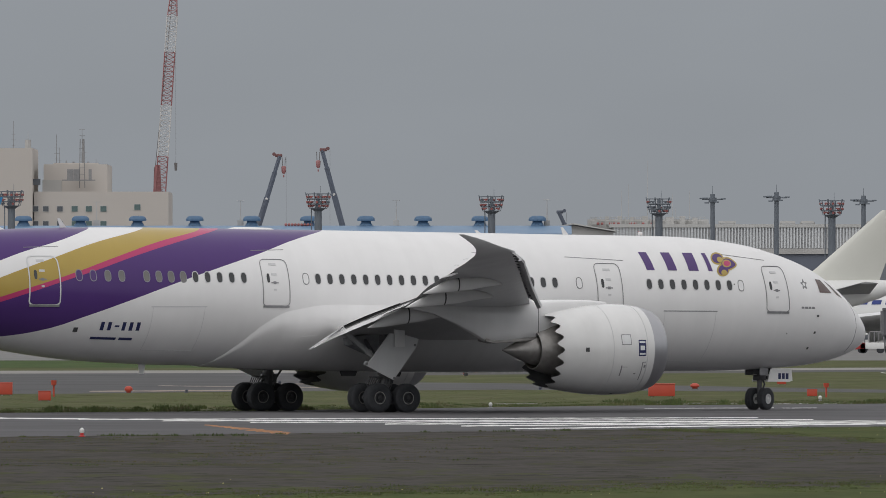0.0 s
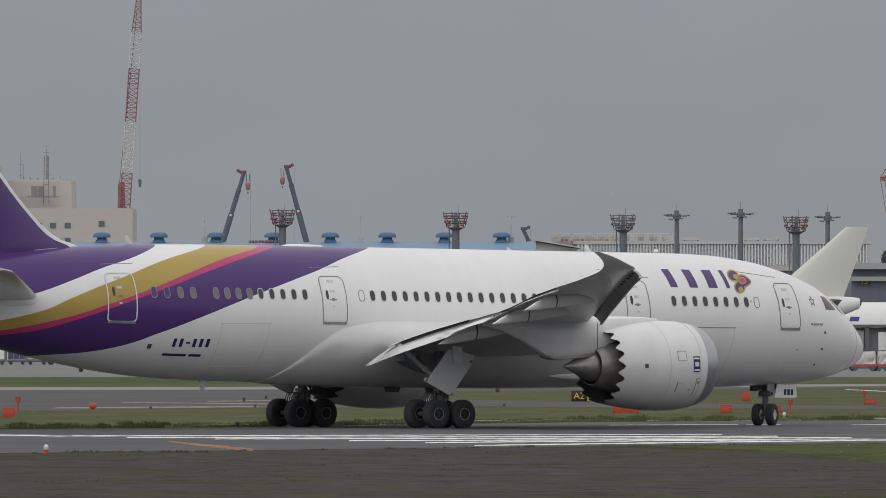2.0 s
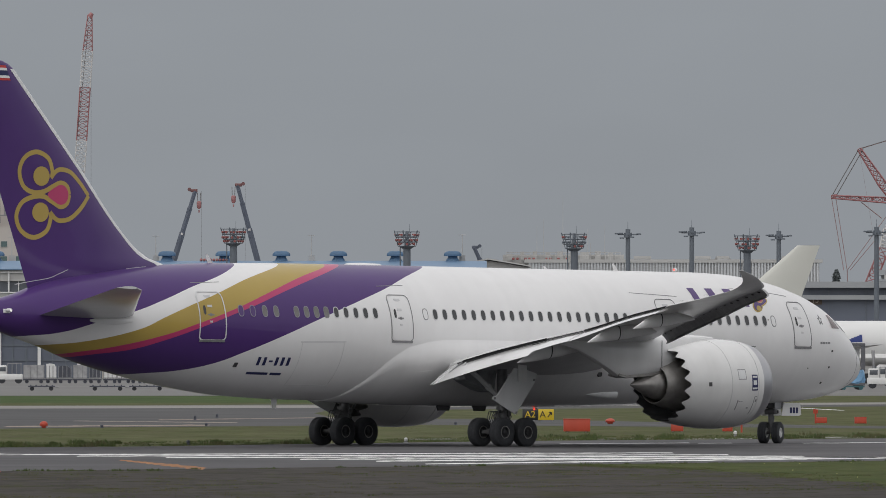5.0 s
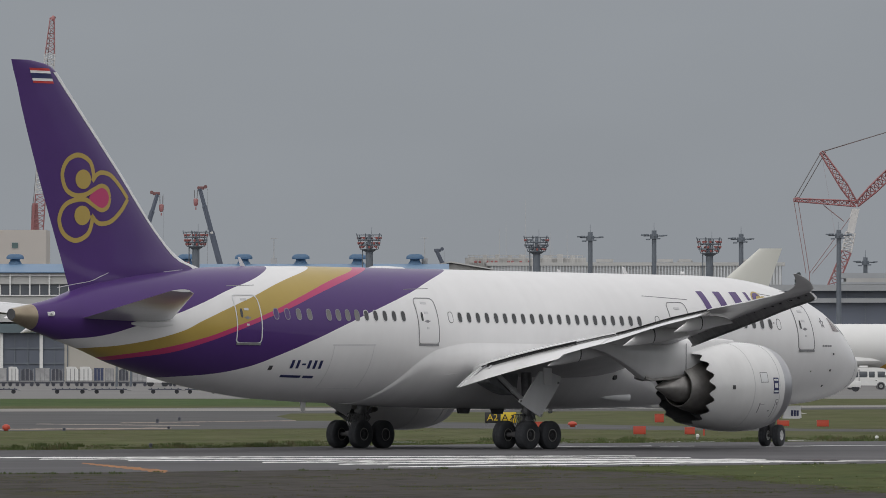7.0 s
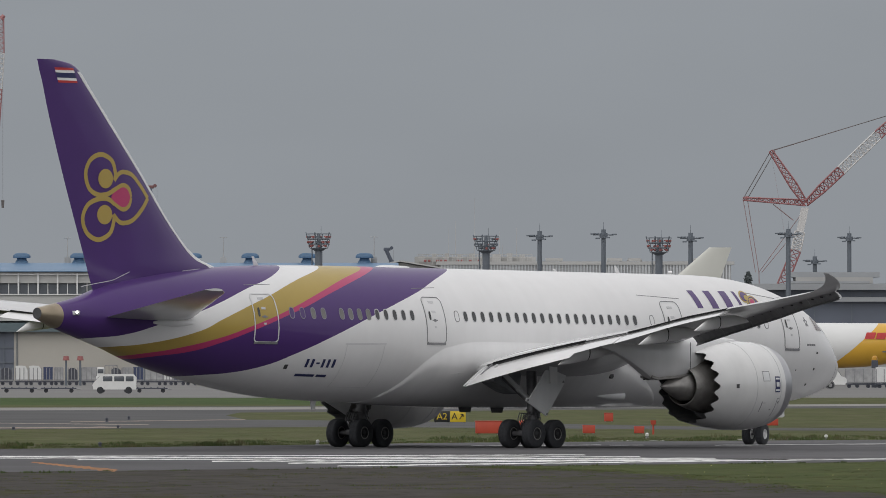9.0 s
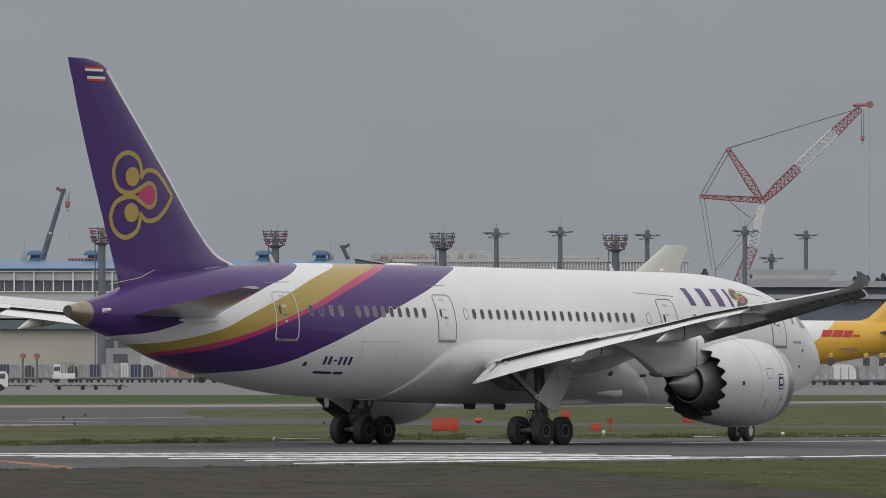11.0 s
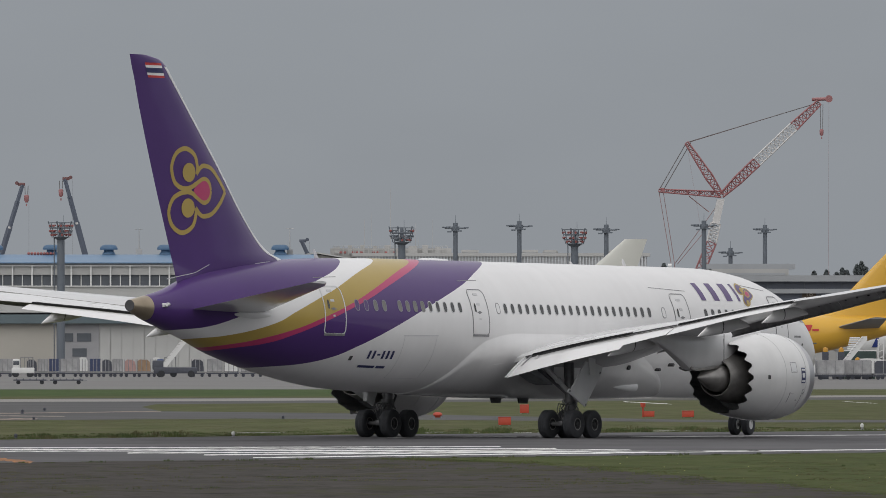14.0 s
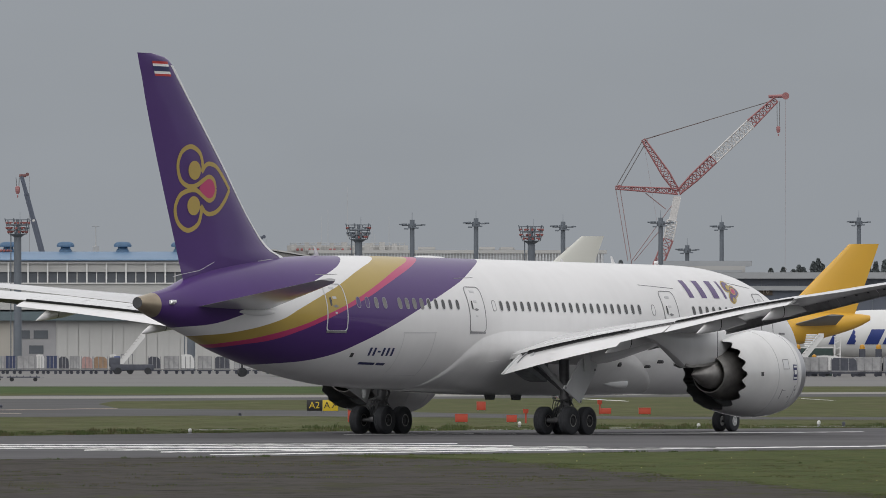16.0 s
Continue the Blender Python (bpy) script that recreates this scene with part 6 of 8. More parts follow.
# aerial grey raised to take in the haze over the office roof
aerial_grey = mat("hazed_aerial_steel", (0.22, 0.22, 0.225), 0.6, var=0.2)


# the beige office block behind
def office_block():
    Y = 2400.0
    t = thing("office_block", "beige office block with small square windows and rooftop aerials", "building")
    def blk(name, xa, xb, top, d, depth=30):
        X0, X1 = [(s - 784) / 26000 * Y for s in (xa, xb)]
        Z = 4.5 + (601.3 - top) / 26000 * Y
        part(name, simple(name, [(((X0 + X1) / 2, Y + d + depth / 2, Z / 2), (X1 - X0, depth, Z))]), wall_beige, t, smooth=False)
        part("parapet", simple(name, [(((X0 + X1) / 2, Y + d + depth / 2, Z + 0.12), (X1 - X0 - 0.1, depth - 0.1, 0.3))]), wall_beige, t, smooth=False)
    blk("main_wing", -40, 198, 396, 0)
    blk("stair_tower", -170, -42, 319, -2)
    blk("upper_storey", -25, 88, 347, 6)
    blk("penthouse", -10, 70, 344, 12, 8)
    # a greyer slab on the wall paints the shaded recess
    part("recess_shade", simple("r", [((-73.29, Y + 5.9, 24.56), (3.14, 0.4, 2.22))]), wall_conc, t, smooth=False)
    pane = cube_mesh("pane", (0.88, 0.10, 0.83), glass_far)
    pane2 = cube_mesh("pane", (0.97, 0.10, 0.88), glass_green)
    frm = cube_mesh("window_frame", (1.11, 0.06, 1.06), wall_pale)
    for sy in (423.5, 450, 476, 502):
        for i, sx in enumerate((-37, -19, 6, 32, 57, 83, 143)):
            if sx == 143 and sy > 430:
                continue
            X, Z = (sx - 784) / 26000 * Y, 4.5 + (601.3 - sy + (3 if sx == 143 else 0)) / 26000 * Y
            share("window_frame", frm, t, (X, Y - 0.03, Z))
            share("pane", pane2 if i > 2 else pane, t, (X, Y - 0.08, Z))
    share("pane", cube_mesh("pane", (1.20, 0.1, 1.02), glass_far), t, (-75.60, Y - 0.08, 25.30))
    zr = 28.35
    for sx, top, r in ((0, 292, 0.06), (5, 315, 0.05), (47, 300, 0.30), (56, 340, 0.22), (17, 338, 0.12), (30, 340, 0.25), (70, 336, 0.05), (-76, 268, 0.05)):
        bm = bmesh.new()
        X, Z = (sx - 784) / 26000 * 2415, 4.5 + (601.3 - top) / 26000 * 2415
        base = 30.28 if sx < -42 else zr - 3
        tube(bm, (X, Y + 15, base), (X, Y + 15, Z), r, r * 0.7, 6)
        if top < 320:
            for k in range(3):
                box(bm, (X, Y + 15, Z - 2.2 - k * 0.9), (r * 2 + 0.5 + 0.2 * (k % 2), 0.2, 0.06))
        part("aerial", bm, aerial_grey, t)
    bm = bmesh.new()
    X = -68.31
    for dx in (-0.45, 0.45):
        tube(bm, (X + dx, Y + 4, zr - 4), (X + dx * 0.7, Y + 4, 32.34), 0.07, 0.07, 5)
    for k in range(9):
        box(bm, (X, Y + 4, zr - 2.8 + k * 1.05), (0.9, 0.1, 0.08))
    tube(bm, (X, Y + 4, 32.34), (X, Y + 4, 33.8), 0.05, 0.03, 5)
    part("radio_mast", bm, aerial_grey, t)
    bm = bmesh.new()
    X = -77.35
    tube(bm, (X, Y + 10, 30.56), (X, Y + 10, 32.31), 0.5, 0.5, 8)
    tube(bm, (X, Y + 10, 32.31), (X, Y + 10, 33.70), 0.04, 0.03, 5)
    part("roof_antenna", bm, wall_conc, t)
    bm = bmesh.new()
    for sx in (22, 27, 33, 38, 60):
        box(bm, ((sx - 784) / 26000 * 2405, Y + 3, zr - 1.9), (0.5, 0.5, 1.9))
    box(bm, (-68.82, Y + 3, 25.62), (5.4, 1.0, 0.2))
    part("roof_equipment", bm, aerial_grey, t)
    return t


office_block()


# ---- cranes ----
def lattice(bm, a, b, w0, w1, bays, r=0.10, mi=0):
    """A square lattice boom from a to b."""
    a, b = Vector(a), Vector(b)
    q = (b - a).to_track_quat("Z", "Y")
    cs = []
    for i in range(bays + 1):
        v = i / bays
        w = w0 + (w1 - w0) * v
        c = a + (b - a) * v
        cs.append([c + q @ Vector((sx * w / 2, sy * w / 2, 0)) for sx, sy in ((-1, -1), (1, -1), (1, 1), (-1, 1))])
    for i in range(bays):
        for k in range(4):
            tube(bm, cs[i][k], cs[i + 1][k], r, r, 4, mi, False)
            j = (k + 1) % 4
            tube(bm, cs[i][k], cs[i + 1][j] if (i + k) % 2 else cs[i + 1][j], r * 0.55, r * 0.55, 4, mi, False)
            tube(bm, cs[i + 1][k], cs[i + 1][j], r * 0.5, r * 0.5, 4, mi, False)


def P(sx, sy, Y):
    return Vector(((sx - 784) / 26000 * Y, Y, 4.5 + (601.3 - sy) / 26000 * Y))


def hook(parent, top, drop_, m):
    bm = bmesh.new()
    for dx in (-0.22, 0.22):
        tube(bm, top + Vector((dx, 0, 0)), top + Vector((dx * 0.8, 0, -drop_)), 0.045, 0.045, 4)
    part("hoist_rope", bm, cable_dark, parent)
    bm = bmesh.new()
    c = top + Vector((0, 0, -drop_ - 0.55))
    loft(bm, [[c + Vector((w * math.cos(a), w * 0.5 * math.sin(a), z)) for a in [2 * math.pi * k / 10 for k in range(10)]] for z, w in ((-0.6, 0.14), (-0.35, 0.30), (0.35, 0.34), (0.5, 0.2))])
    tube(bm, c + Vector((0, 0, -0.75)), c + Vector((0, 0, -1.1)), 0.09, 0.09, 6)
    part("hook_block", bm, m, parent, "red hook block")


def crawler_crane():
    Y = 2400.0
    t = thing("crawler_crane", "red and white lattice crawler crane with luffing jib", "crane")
    pv = P(1632, 349, Y)
    foot = P(1605, 478, Y)
    low = Vector((foot.x - 6.5, Y, 2.0))
    mid = foot + (pv - foot) * 0.36
    bm = bmesh.new()
    lattice(bm, low, mid, 1.6, 1.5, 16, 0.12)
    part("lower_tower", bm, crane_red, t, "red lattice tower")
    bm = bmesh.new()
    lattice(bm, mid, foot + (pv - foot) * 0.62, 1.5, 1.5, 5, 0.12)
    part("upper_tower", bm, crane_white, t, "white lattice tower")
    bm = bmesh.new()
    top0 = foot + (pv - foot) * 0.62
    loft(bm, [[top0 + Vector((dx, dy, 0)) for dx, dy in ((-0.6, -0.6), (0.6, -0.6), (0.6, 0.6), (-0.6, 0.6))], [pv + Vector((dx, dy, -0.6)) for dx, dy in ((-0.75, -0.7), (0.5, -0.7), (0.5, 0.7), (-0.75, 0.7))]])
    part("tower_head", bm, crane_white, t, "white tower head plate", smooth=False)
    tip = P(1805, 184, Y)
    j0 = pv + (tip - pv) * 0.17
    j1 = pv + (tip - pv) * 0.36
    j2 = pv + (tip - pv) * 0.74
    bm = bmesh.new()
    lattice(bm, pv, j0, 0.7, 1.4, 4, 0.15)
    lattice(bm, j0, j1, 1.4, 1.5, 5, 0.13)
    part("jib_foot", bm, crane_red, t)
    bm = bmesh.new()
    lattice(bm, j1, j2, 1.5, 1.5, 9, 0.12)
    part("jib", bm, crane_white, t)
    bm = bmesh.new()
    lattice(bm, j2, tip, 1.5, 0.9, 7, 0.12)
    tube(bm, tip + Vector((-1.2, 0, 0.5)), tip + Vector((1.8, 0, 0.6)), 0.28, 0.28, 8)
    tube(bm, tip + Vector((1.6, -0.3, 0.6)), tip + Vector((1.6, 0.3, 0.6)), 0.6, 0.6, 12)
    part("jib_head", bm, crane_red, t)
    am, arm = P(1570, 255, Y), P(1521, 340, Y)
    bm = bmesh.new()
    lattice(bm, pv, pv + (am - pv) * 0.35, 0.7, 1.25, 4, 0.12)
    lattice(bm, pv + (am - pv) * 0.35, am, 1.25, 0.55, 7, 0.12)
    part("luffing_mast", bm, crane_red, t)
    bm = bmesh.new()
    lattice(bm, pv + Vector((0, 0, 0.2)), arm, 0.95, 0.45, 11, 0.11)
    for k in range(5):
        box(bm, arm + (pv - arm) * (0.06 + 0.2 * k) + Vector((0, 0, 0.25)), (0.5, 0.5, 0.45))
    part("back_mast", bm, crane_red, t)
    knee = arm + (pv - arm) * 0.48 + Vector((0, 0, -0.5))
    for a, b2, r in ((am + Vector((0.3, 0, 0)), tip, 0.06), (arm, P(1543, 470, Y), 0.09), (arm + Vector((0.7, 0, 0)), P(1549, 470, Y), 0.09), (pv + Vector((-1, 0, -2)), P(1549, 470, Y), 0.09), (pv + Vector((0, 0, -2.5)), P(1554, 470, Y), 0.09),
                     (knee, P(1610, 378, Y), 0.12), (am, P(1606, 470, Y), 0.02), (tip + Vector((1.6, 0, 0.2)), P(1821, 560, Y), 0.03),
                     (P(1549, 470, Y), P(1553, 640, Y), 0.12)):
        bm = bmesh.new()
        tube(bm, a, b2, r * 0.62, r * 0.62, 4)
        part("stay_rope", bm, rig_red, t)
    for a, b2 in ((am, tip), (am, arm), (am + Vector((0.7, 0, 0)), arm + Vector((0.7, 0, 0)))):
        bm = bmesh.new()
        tube(bm, a, b2, 0.07, 0.07, 4)
        part("stay_rope", bm, cable_dark, t, "dark steel rope")
    hook(t, tip + Vector((0.4, 0, -0.3)), 4.0, crane_red)
    bm = bmesh.new()
    box(bm, (low.x, Y, 3.2), (9, 5, 3.0), bevel=0.2)
    box(bm, (low.x, Y - 3, 0.9), (10, 1.4, 1.8), bevel=0.5)
    box(bm, (low.x, Y + 3, 0.9), (10, 1.4, 1.8), bevel=0.5)
    part("carrier", bm, crane_red, t)


crawler_crane()


def tall_crane():
    Y = 2480.0
    t = thing("lattice_crane", "tall red and white lattice boom crane", "crane")
    a, b = P(184, 395, Y), P(209, 18, Y)
    low = a + (a - b).normalized() * 30
    low.z = max(low.z, 0.0)
    cuts = [0.0, 0.17, 0.41, 0.66, 0.83, 1.0]
    for i, (c0, c1) in enumerate(zip(cuts, cuts[1:])):
        bm = bmesh.new()
        w = 1.7 if i < 4 else 1.6
        lattice(bm, a + (b - a) * c0, a + (b - a) * c1, w, 1.7 if i < 4 else 0.7, max(6, int((c1 - c0) * 44)), 0.085)
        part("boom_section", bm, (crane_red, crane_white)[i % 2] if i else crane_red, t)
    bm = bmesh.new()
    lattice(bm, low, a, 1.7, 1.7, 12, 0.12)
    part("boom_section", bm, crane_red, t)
    bm = bmesh.new()
    loft(bm, [[P(171, 396, Y) + Vector((dx, dy, 0)) for dx, dy in ((0, -0.5), (1.4, -0.5), (1.4, 0.5), (0, 0.5))], [P(174, 346, Y) + Vector((dx, dy, 0)) for dx, dy in ((0, -0.4), (0.9, -0.4), (0.9, 0.4), (0, 0.4))]])
    part("gantry", bm, crane_red, t, smooth=False)
    bm = bmesh.new()
    for p, q, r in ((P(175, 346, Y), P(206, 40, Y), 0.05), (P(211, 24, Y), P(211, 345, Y), 0.02), (P(173, 350, Y), P(170, 470, Y), 0.06)):
        tube(bm, p, q, r, r, 4)
    part("ropes", bm, cable_dark, t)
    bm = bmesh.new()
    tube(bm, P(211, 342, Y), P(211, 356, Y), 0.28, 0.2, 8)
    part("hook_block", bm, cable_dark, t)
    bm = bmesh.new()
    tube(bm, P(208, 22, Y), P(213, 15, Y), 0.5, 0.3, 8)
    part("boom_head", bm, crane_red, t)
    bm = bmesh.new()
    box(bm, (low.x, Y, 2.6), (8, 4, 3.0), bevel=0.2)
    box(bm, (low.x, Y, 0.7), (9, 5, 1.4), bevel=0.4)
    part("carrier", bm, crane_red, t)


tall_crane()


def telescopic_crane(base, head, hook_s, Y, flip, plain=False):
    t = thing("telescopic_crane", "slate-blue telescopic mobile crane with raised boom", "crane", "telescopic cranes")
    a, b = P(*base, Y), P(*head, Y)
    d = (b - a).normalized()
    low = a - d * ((a.z - 2.6) / d.z)
    full = (b - low)
    for i, (c0, c1, w) in enumerate(((0, 0.55, 0.82), (0.50, 0.75, 0.68), (0.72, 0.9, 0.56), (0.88, 1.0, 0.46))):
        bm = bmesh.new()
        q = full.to_track_quat("Z", "Y")
        rings = [[low + full * c + q @ Vector((x * w, y * w, 0)) for x, y in ((-0.5, -0.6), (0.5, -0.6), (0.62, 0), (0.5, 0.6), (-0.5, 0.6), (-0.62, 0))] for c in (c0, c1)]
        loft(bm, rings)
        part("boom_section", bm, crane_blue, t, smooth=False)
        bm = bmesh.new()
        tube(bm, low + full * (c1 - 0.012), low + full * c1, w * 0.72, w * 0.72, 6)
        part("boom_collar", bm, crane_white if i == 1 else crane_blue, t)
    bm = bmesh.new()
    s = 1 if flip else -1
    box(bm, b + Vector((-s * 0.15, 0, 0.08)), (1.0, 0.5, 0.45), bevel=0.08)
    tube(bm, b + Vector((-s * 0.8, -0.3, 0.25)), b + Vector((-s * 0.8, 0.3, 0.25)), 0.26, 0.26, 10)
    part("boom_head", bm, crane_blue if plain else dark_red, t)
    hp = P(*hook_s, Y)
    if not plain:
        hook(t, Vector((hp.x, Y, b.z - 0.2)), b.z - hp.z - 0.6, crane_red)
    bm = bmesh.new()
    tube(bm, b + Vector((s * 0.9 if flip else 1.1, 0, 0)), (b.x + (s * 0.9 if flip else 1.1), Y, 10), 0.014, 0.014, 4)
    part("rope", bm, cable_dark, t)
    bm = bmesh.new()
    box(bm, (low.x, Y, 1.4), (10, 2.8, 1.2), bevel=0.15)
    box(bm, (low.x - 1, Y, 2.6), (3, 2.4, 1.6), bevel=0.2)
    for k in range(4):
        for yy in (-1.2, 1.2):
            tube(bm, (low.x - 4 + k * 2.6, Y + yy - 0.2, 0.65), (low.x - 4 + k * 2.6, Y + yy + 0.2, 0.65), 0.65, 0.65, 12)
    part("carrier", bm, crane_blue, t)


telescopic_crane((357, 455), (395, 330), (402, 352), 2060, True)
telescopic_crane((505, 450), (470, 320), (463, 342), 2060, False)
telescopic_crane((899, 452), (889, 430), (889, 436), 2120, False, True)


# ---- parked jets ----
def parked_jet(label, length, dia, fin_h, nose, yaw, body_m, fin_m, z_belly=2.0, yellow_from=None, bars=None, group="parked jets", engine_m=None, short=0.0, fin_top=0.955, blunt=False, tail_x=1.6):
    """A parked airliner: x runs forward, the nose at the origin's x = 0; short pulls the nose back to hide it from the
    camera.
    """
    j = thing("parked_jet", label, "airplane", group)
    j.matrix_basis = pose(*nose, 0, 0, yaw)
    r = dia / 2
    zc = z_belly + r
    xs = [0, -0.02, -0.06, -0.11, -0.17, -0.30, -0.50, -0.62, -0.70, -0.80, -0.90, -0.97, -1.0]
    rt = [0.02, 0.30, 0.62, 0.85, 0.98, 1.0, 1.0, 1.0, 0.97, 0.82, 0.56, 0.32, 0.12]
    up = [-0.25, -0.2, -0.1, -0.04, 0, 0, 0, 0, 0.02, 0.16, 0.40, 0.60, 0.72]
    if blunt:
        rt[-3:], up[-3:] = [0.60, 0.38, 0.22], [0.39, 0.60, 0.70]
    bm = bmesh.new()
    rings = []
    nx, nr = 60, 32
    for x in np.linspace(0, 1, nx):
        q = float(hermite([-a for a in xs], rt, np.array(x)))
        u = float(hermite([-a for a in xs], up, np.array(x)))
        xf = -x * length - short * max(0.0, 1 - x / 0.42)
        rings.append([(xf, r * q * math.sin(2 * math.pi * k / nr), zc + r * u + r * q * math.cos(2 * math.pi * k / nr)) for k in range(nr)])
    loft(bm, rings)
    mats = [body_m]
    if yellow_from:
        mats.append(fin_m)
        bmesh.ops.bisect_plane(bm, geom=bm.verts[:] + bm.edges[:] + bm.faces[:], plane_co=(-yellow_from, 0, zc), plane_no=Vector((1, 0, 1.2)).normalized())
        for f in bm.faces:
            c = f.calc_center_median()
            if c.x < -yellow_from - 1.2 * (c.z - zc):
                f.material_index = 1
    part("fuselage", bm, mats, j)
    bm = bmesh.new()
    x0 = -length * 0.80
    z0 = zc + r * 0.75
    rings = []
    for v in np.linspace(0, 1, 10):
        le = x0 + (-length * fin_top - x0) * v - (0 if v > 0.12 else (0.12 - v) * -18)
        te = -length * 0.965 - length * 0.055 * v
        rings.append([(te + x, h, z0 + fin_h * v) for x, h in airfoil(le - te, 0.09, 8)])
    loft(bm, rings)
    part("fin", bm, fin_m, j)
    if blunt:
        # a dark disc in place of the shaded exhaust opening
        bm = bmesh.new()
        tube(bm, (-length * 0.995, 0, zc + r * 0.72), (-length * 1.004, 0, zc + r * 0.72), 0.36, 0.32, 14)
        part("tail_exhaust", bm, dark, j, "dark disc painted as the shaded exhaust opening")
    for s in (-1, 1):
        bm = bmesh.new()
        rings = []
        for v in np.linspace(0, 1, 6):
            le, te = tail_x - length * 0.85 - 2.9 * v, tail_x - length * 0.95 + 0.6 * v
            rings.append([(te + x, s * (r * 0.3 + v * length * 0.12), zc + r * 0.38 + 1.2 * v + h) for x, h in airfoil(le - te, 0.10, 8)])
        loft(bm, rings)
        part("tailplane", bm, jet_grey, j)
        bm = bmesh.new()
        rings = []
        for v in np.linspace(0, 1, 8):
            ahead = 9.5 if yellow_from else 0.0
            le, te = ahead - length * 0.33 - 13 * v, ahead - length * 0.56 - 4.5 * v
            rings.append([(te + x, s * (r * 0.6 + v * length * 0.34), zc - r * 0.72 + 1.8 * v + h) for x, h in airfoil(le - te, 0.11, 8)])
        loft(bm, rings)
        part("wing", bm, paint_light, j)
        bm = bmesh.new()
        at = Matrix.Translation((-length * 0.40, s * (r * 0.6 + length * 0.13), zc - r * 0.95))
        revolve(bm, [(-2.4, 0.75), (-2.0, 0.95), (0, 1.35), (1.6, 1.38), (2.1, 1.25), (2.15, 1.1), (1.6, 1.02), (0.6, 1.0), (0.6, 0.02)], at, 28)
        part("engine", bm, engine_m or jet_white, j)
        for dx in (-0.5, 0.9):
            bm = bmesh.new()
            tube(bm, (-length * 0.52 + dx, s * 4.6, 0.6), (-length * 0.52 + dx, s * 5.2, 0.6), 0.6, 0.6, 14)
            part("wheel", bm, rubber, j)
        bm = bmesh.new()
        tube(bm, (-length * 0.52, s * 4.6, 0.6), (-length * 0.52, s * 4.2, zc - r * 0.3), 0.16, 0.2, 8)
        part("landing_gear", bm, metal_strut, j)
    bm = bmesh.new()
    xg = -length * 0.11 - short * 0.74
    tube(bm, (xg, 0, 0.5), (xg, 0, zc - r * 0.6), 0.12, 0.12, 8)
    tube(bm, (xg, -0.4, 0.5), (xg, 0.4, 0.5), 0.5, 0.5, 14)
    part("nose_gear", bm, rubber, j)
    if yellow_from:
        bm = bmesh.new()
        loft(bm, [[(-29.5 + 6.0 * math.cos(a), (r + 0.10) * math.sin(a) ** 0.5 * math.cos(b), zc - r * 0.62 + 0.95 * math.sin(a) ** 0.6 * math.sin(b)) for b in [2 * math.pi * k / 20 for k in range(20)]] for a in [0.03 + 3.08 * i / 14 for i in range(15)]])
        part("belly_fairing", bm, body_m, j)
    if bars:
        for s in (-1, 1):
            for x, w, z, h, lean, m in bars:
                bm = bmesh.new()
                q = math.sqrt(max(0.05, 1 - ((z - zc) / r) ** 2))
                rows = []
                for k in range(11):
                    zz = z - h / 2 + h * k / 10
                    xx = x + lean * (k / 10 - 0.5)
                    u = float(hermite([-a for a in xs], rt, np.array(-x / length)))
                    uu = float(hermite([-a for a in xs], up, np.array(-x / length)))
                    yy = r * u * math.sqrt(max(0.02, 1 - ((zz - zc - r * uu) / (r * u)) ** 2)) + 0.06
                    rows.append([(xx, s * yy, zz), (xx - w, s * (yy - 0.0), zz)])
                loft(bm, rows, False, False)
                part("painted_bar", bm, m, j)
    return j


red_bars = [(-38.6, 1.15, 5.75, 0.75, -0.35, paint_red), (-39.9, 1.15, 5.72, 0.75, -0.35, paint_red), (-41.2, 1.0, 5.68, 0.75, -0.35, paint_red), (-42.3, 0.8, 5.45, 0.25, 0, paint_red), (-40.6, 2.2, 3.9, 0.16, 0, jet_grey)]
# the stepped blue wedge is painted in place of a winglet
parked_jet("yellow freighter with white nose and red name blocks, parked", 54.9, 5.25, 8.5, (23.9, 1688, 0), 192, jet_white, jet_yellow, 1.97, 37.5, red_bars + [(-25.4 - 0.32 * i, 0.34, 4.72 + 0.07 * i, 0.25 + 0.12 * i, 0.0, jet_blue) for i in range(7)] + [(-14 - 1.6 * i, 1.1, 5.3, 0.5, -0.2, jet_blue) for i in range(5)])
parked_jet("plain white freighter with a cream tail fin, parked", 54.9, 5.25, 8.2, (41.54 - 52.2, 1589, 0), 192, jet_white, jet_cream, 2.5, short=13.0, fin_top=0.974, blunt=True, tail_x=0.3)
parked_jet("large white freighter with blue name blocks, parked", 70.0, 6.2, 10.0, (72.29, 1845, 0), 183, jet_white, jet_blue, 1.55, None,
           [(-7.0 - 2.25 * i, 1.7, 4.3, 1.9, -0.9, jet_blue) for i in range(9)])
parked_jet("parked jet with a blue tail fin", 63.0, 6.0, 10.8, (-59.95 - 64.0, 1788, 0), 191, jet_white, jet_cyan, 2.2)


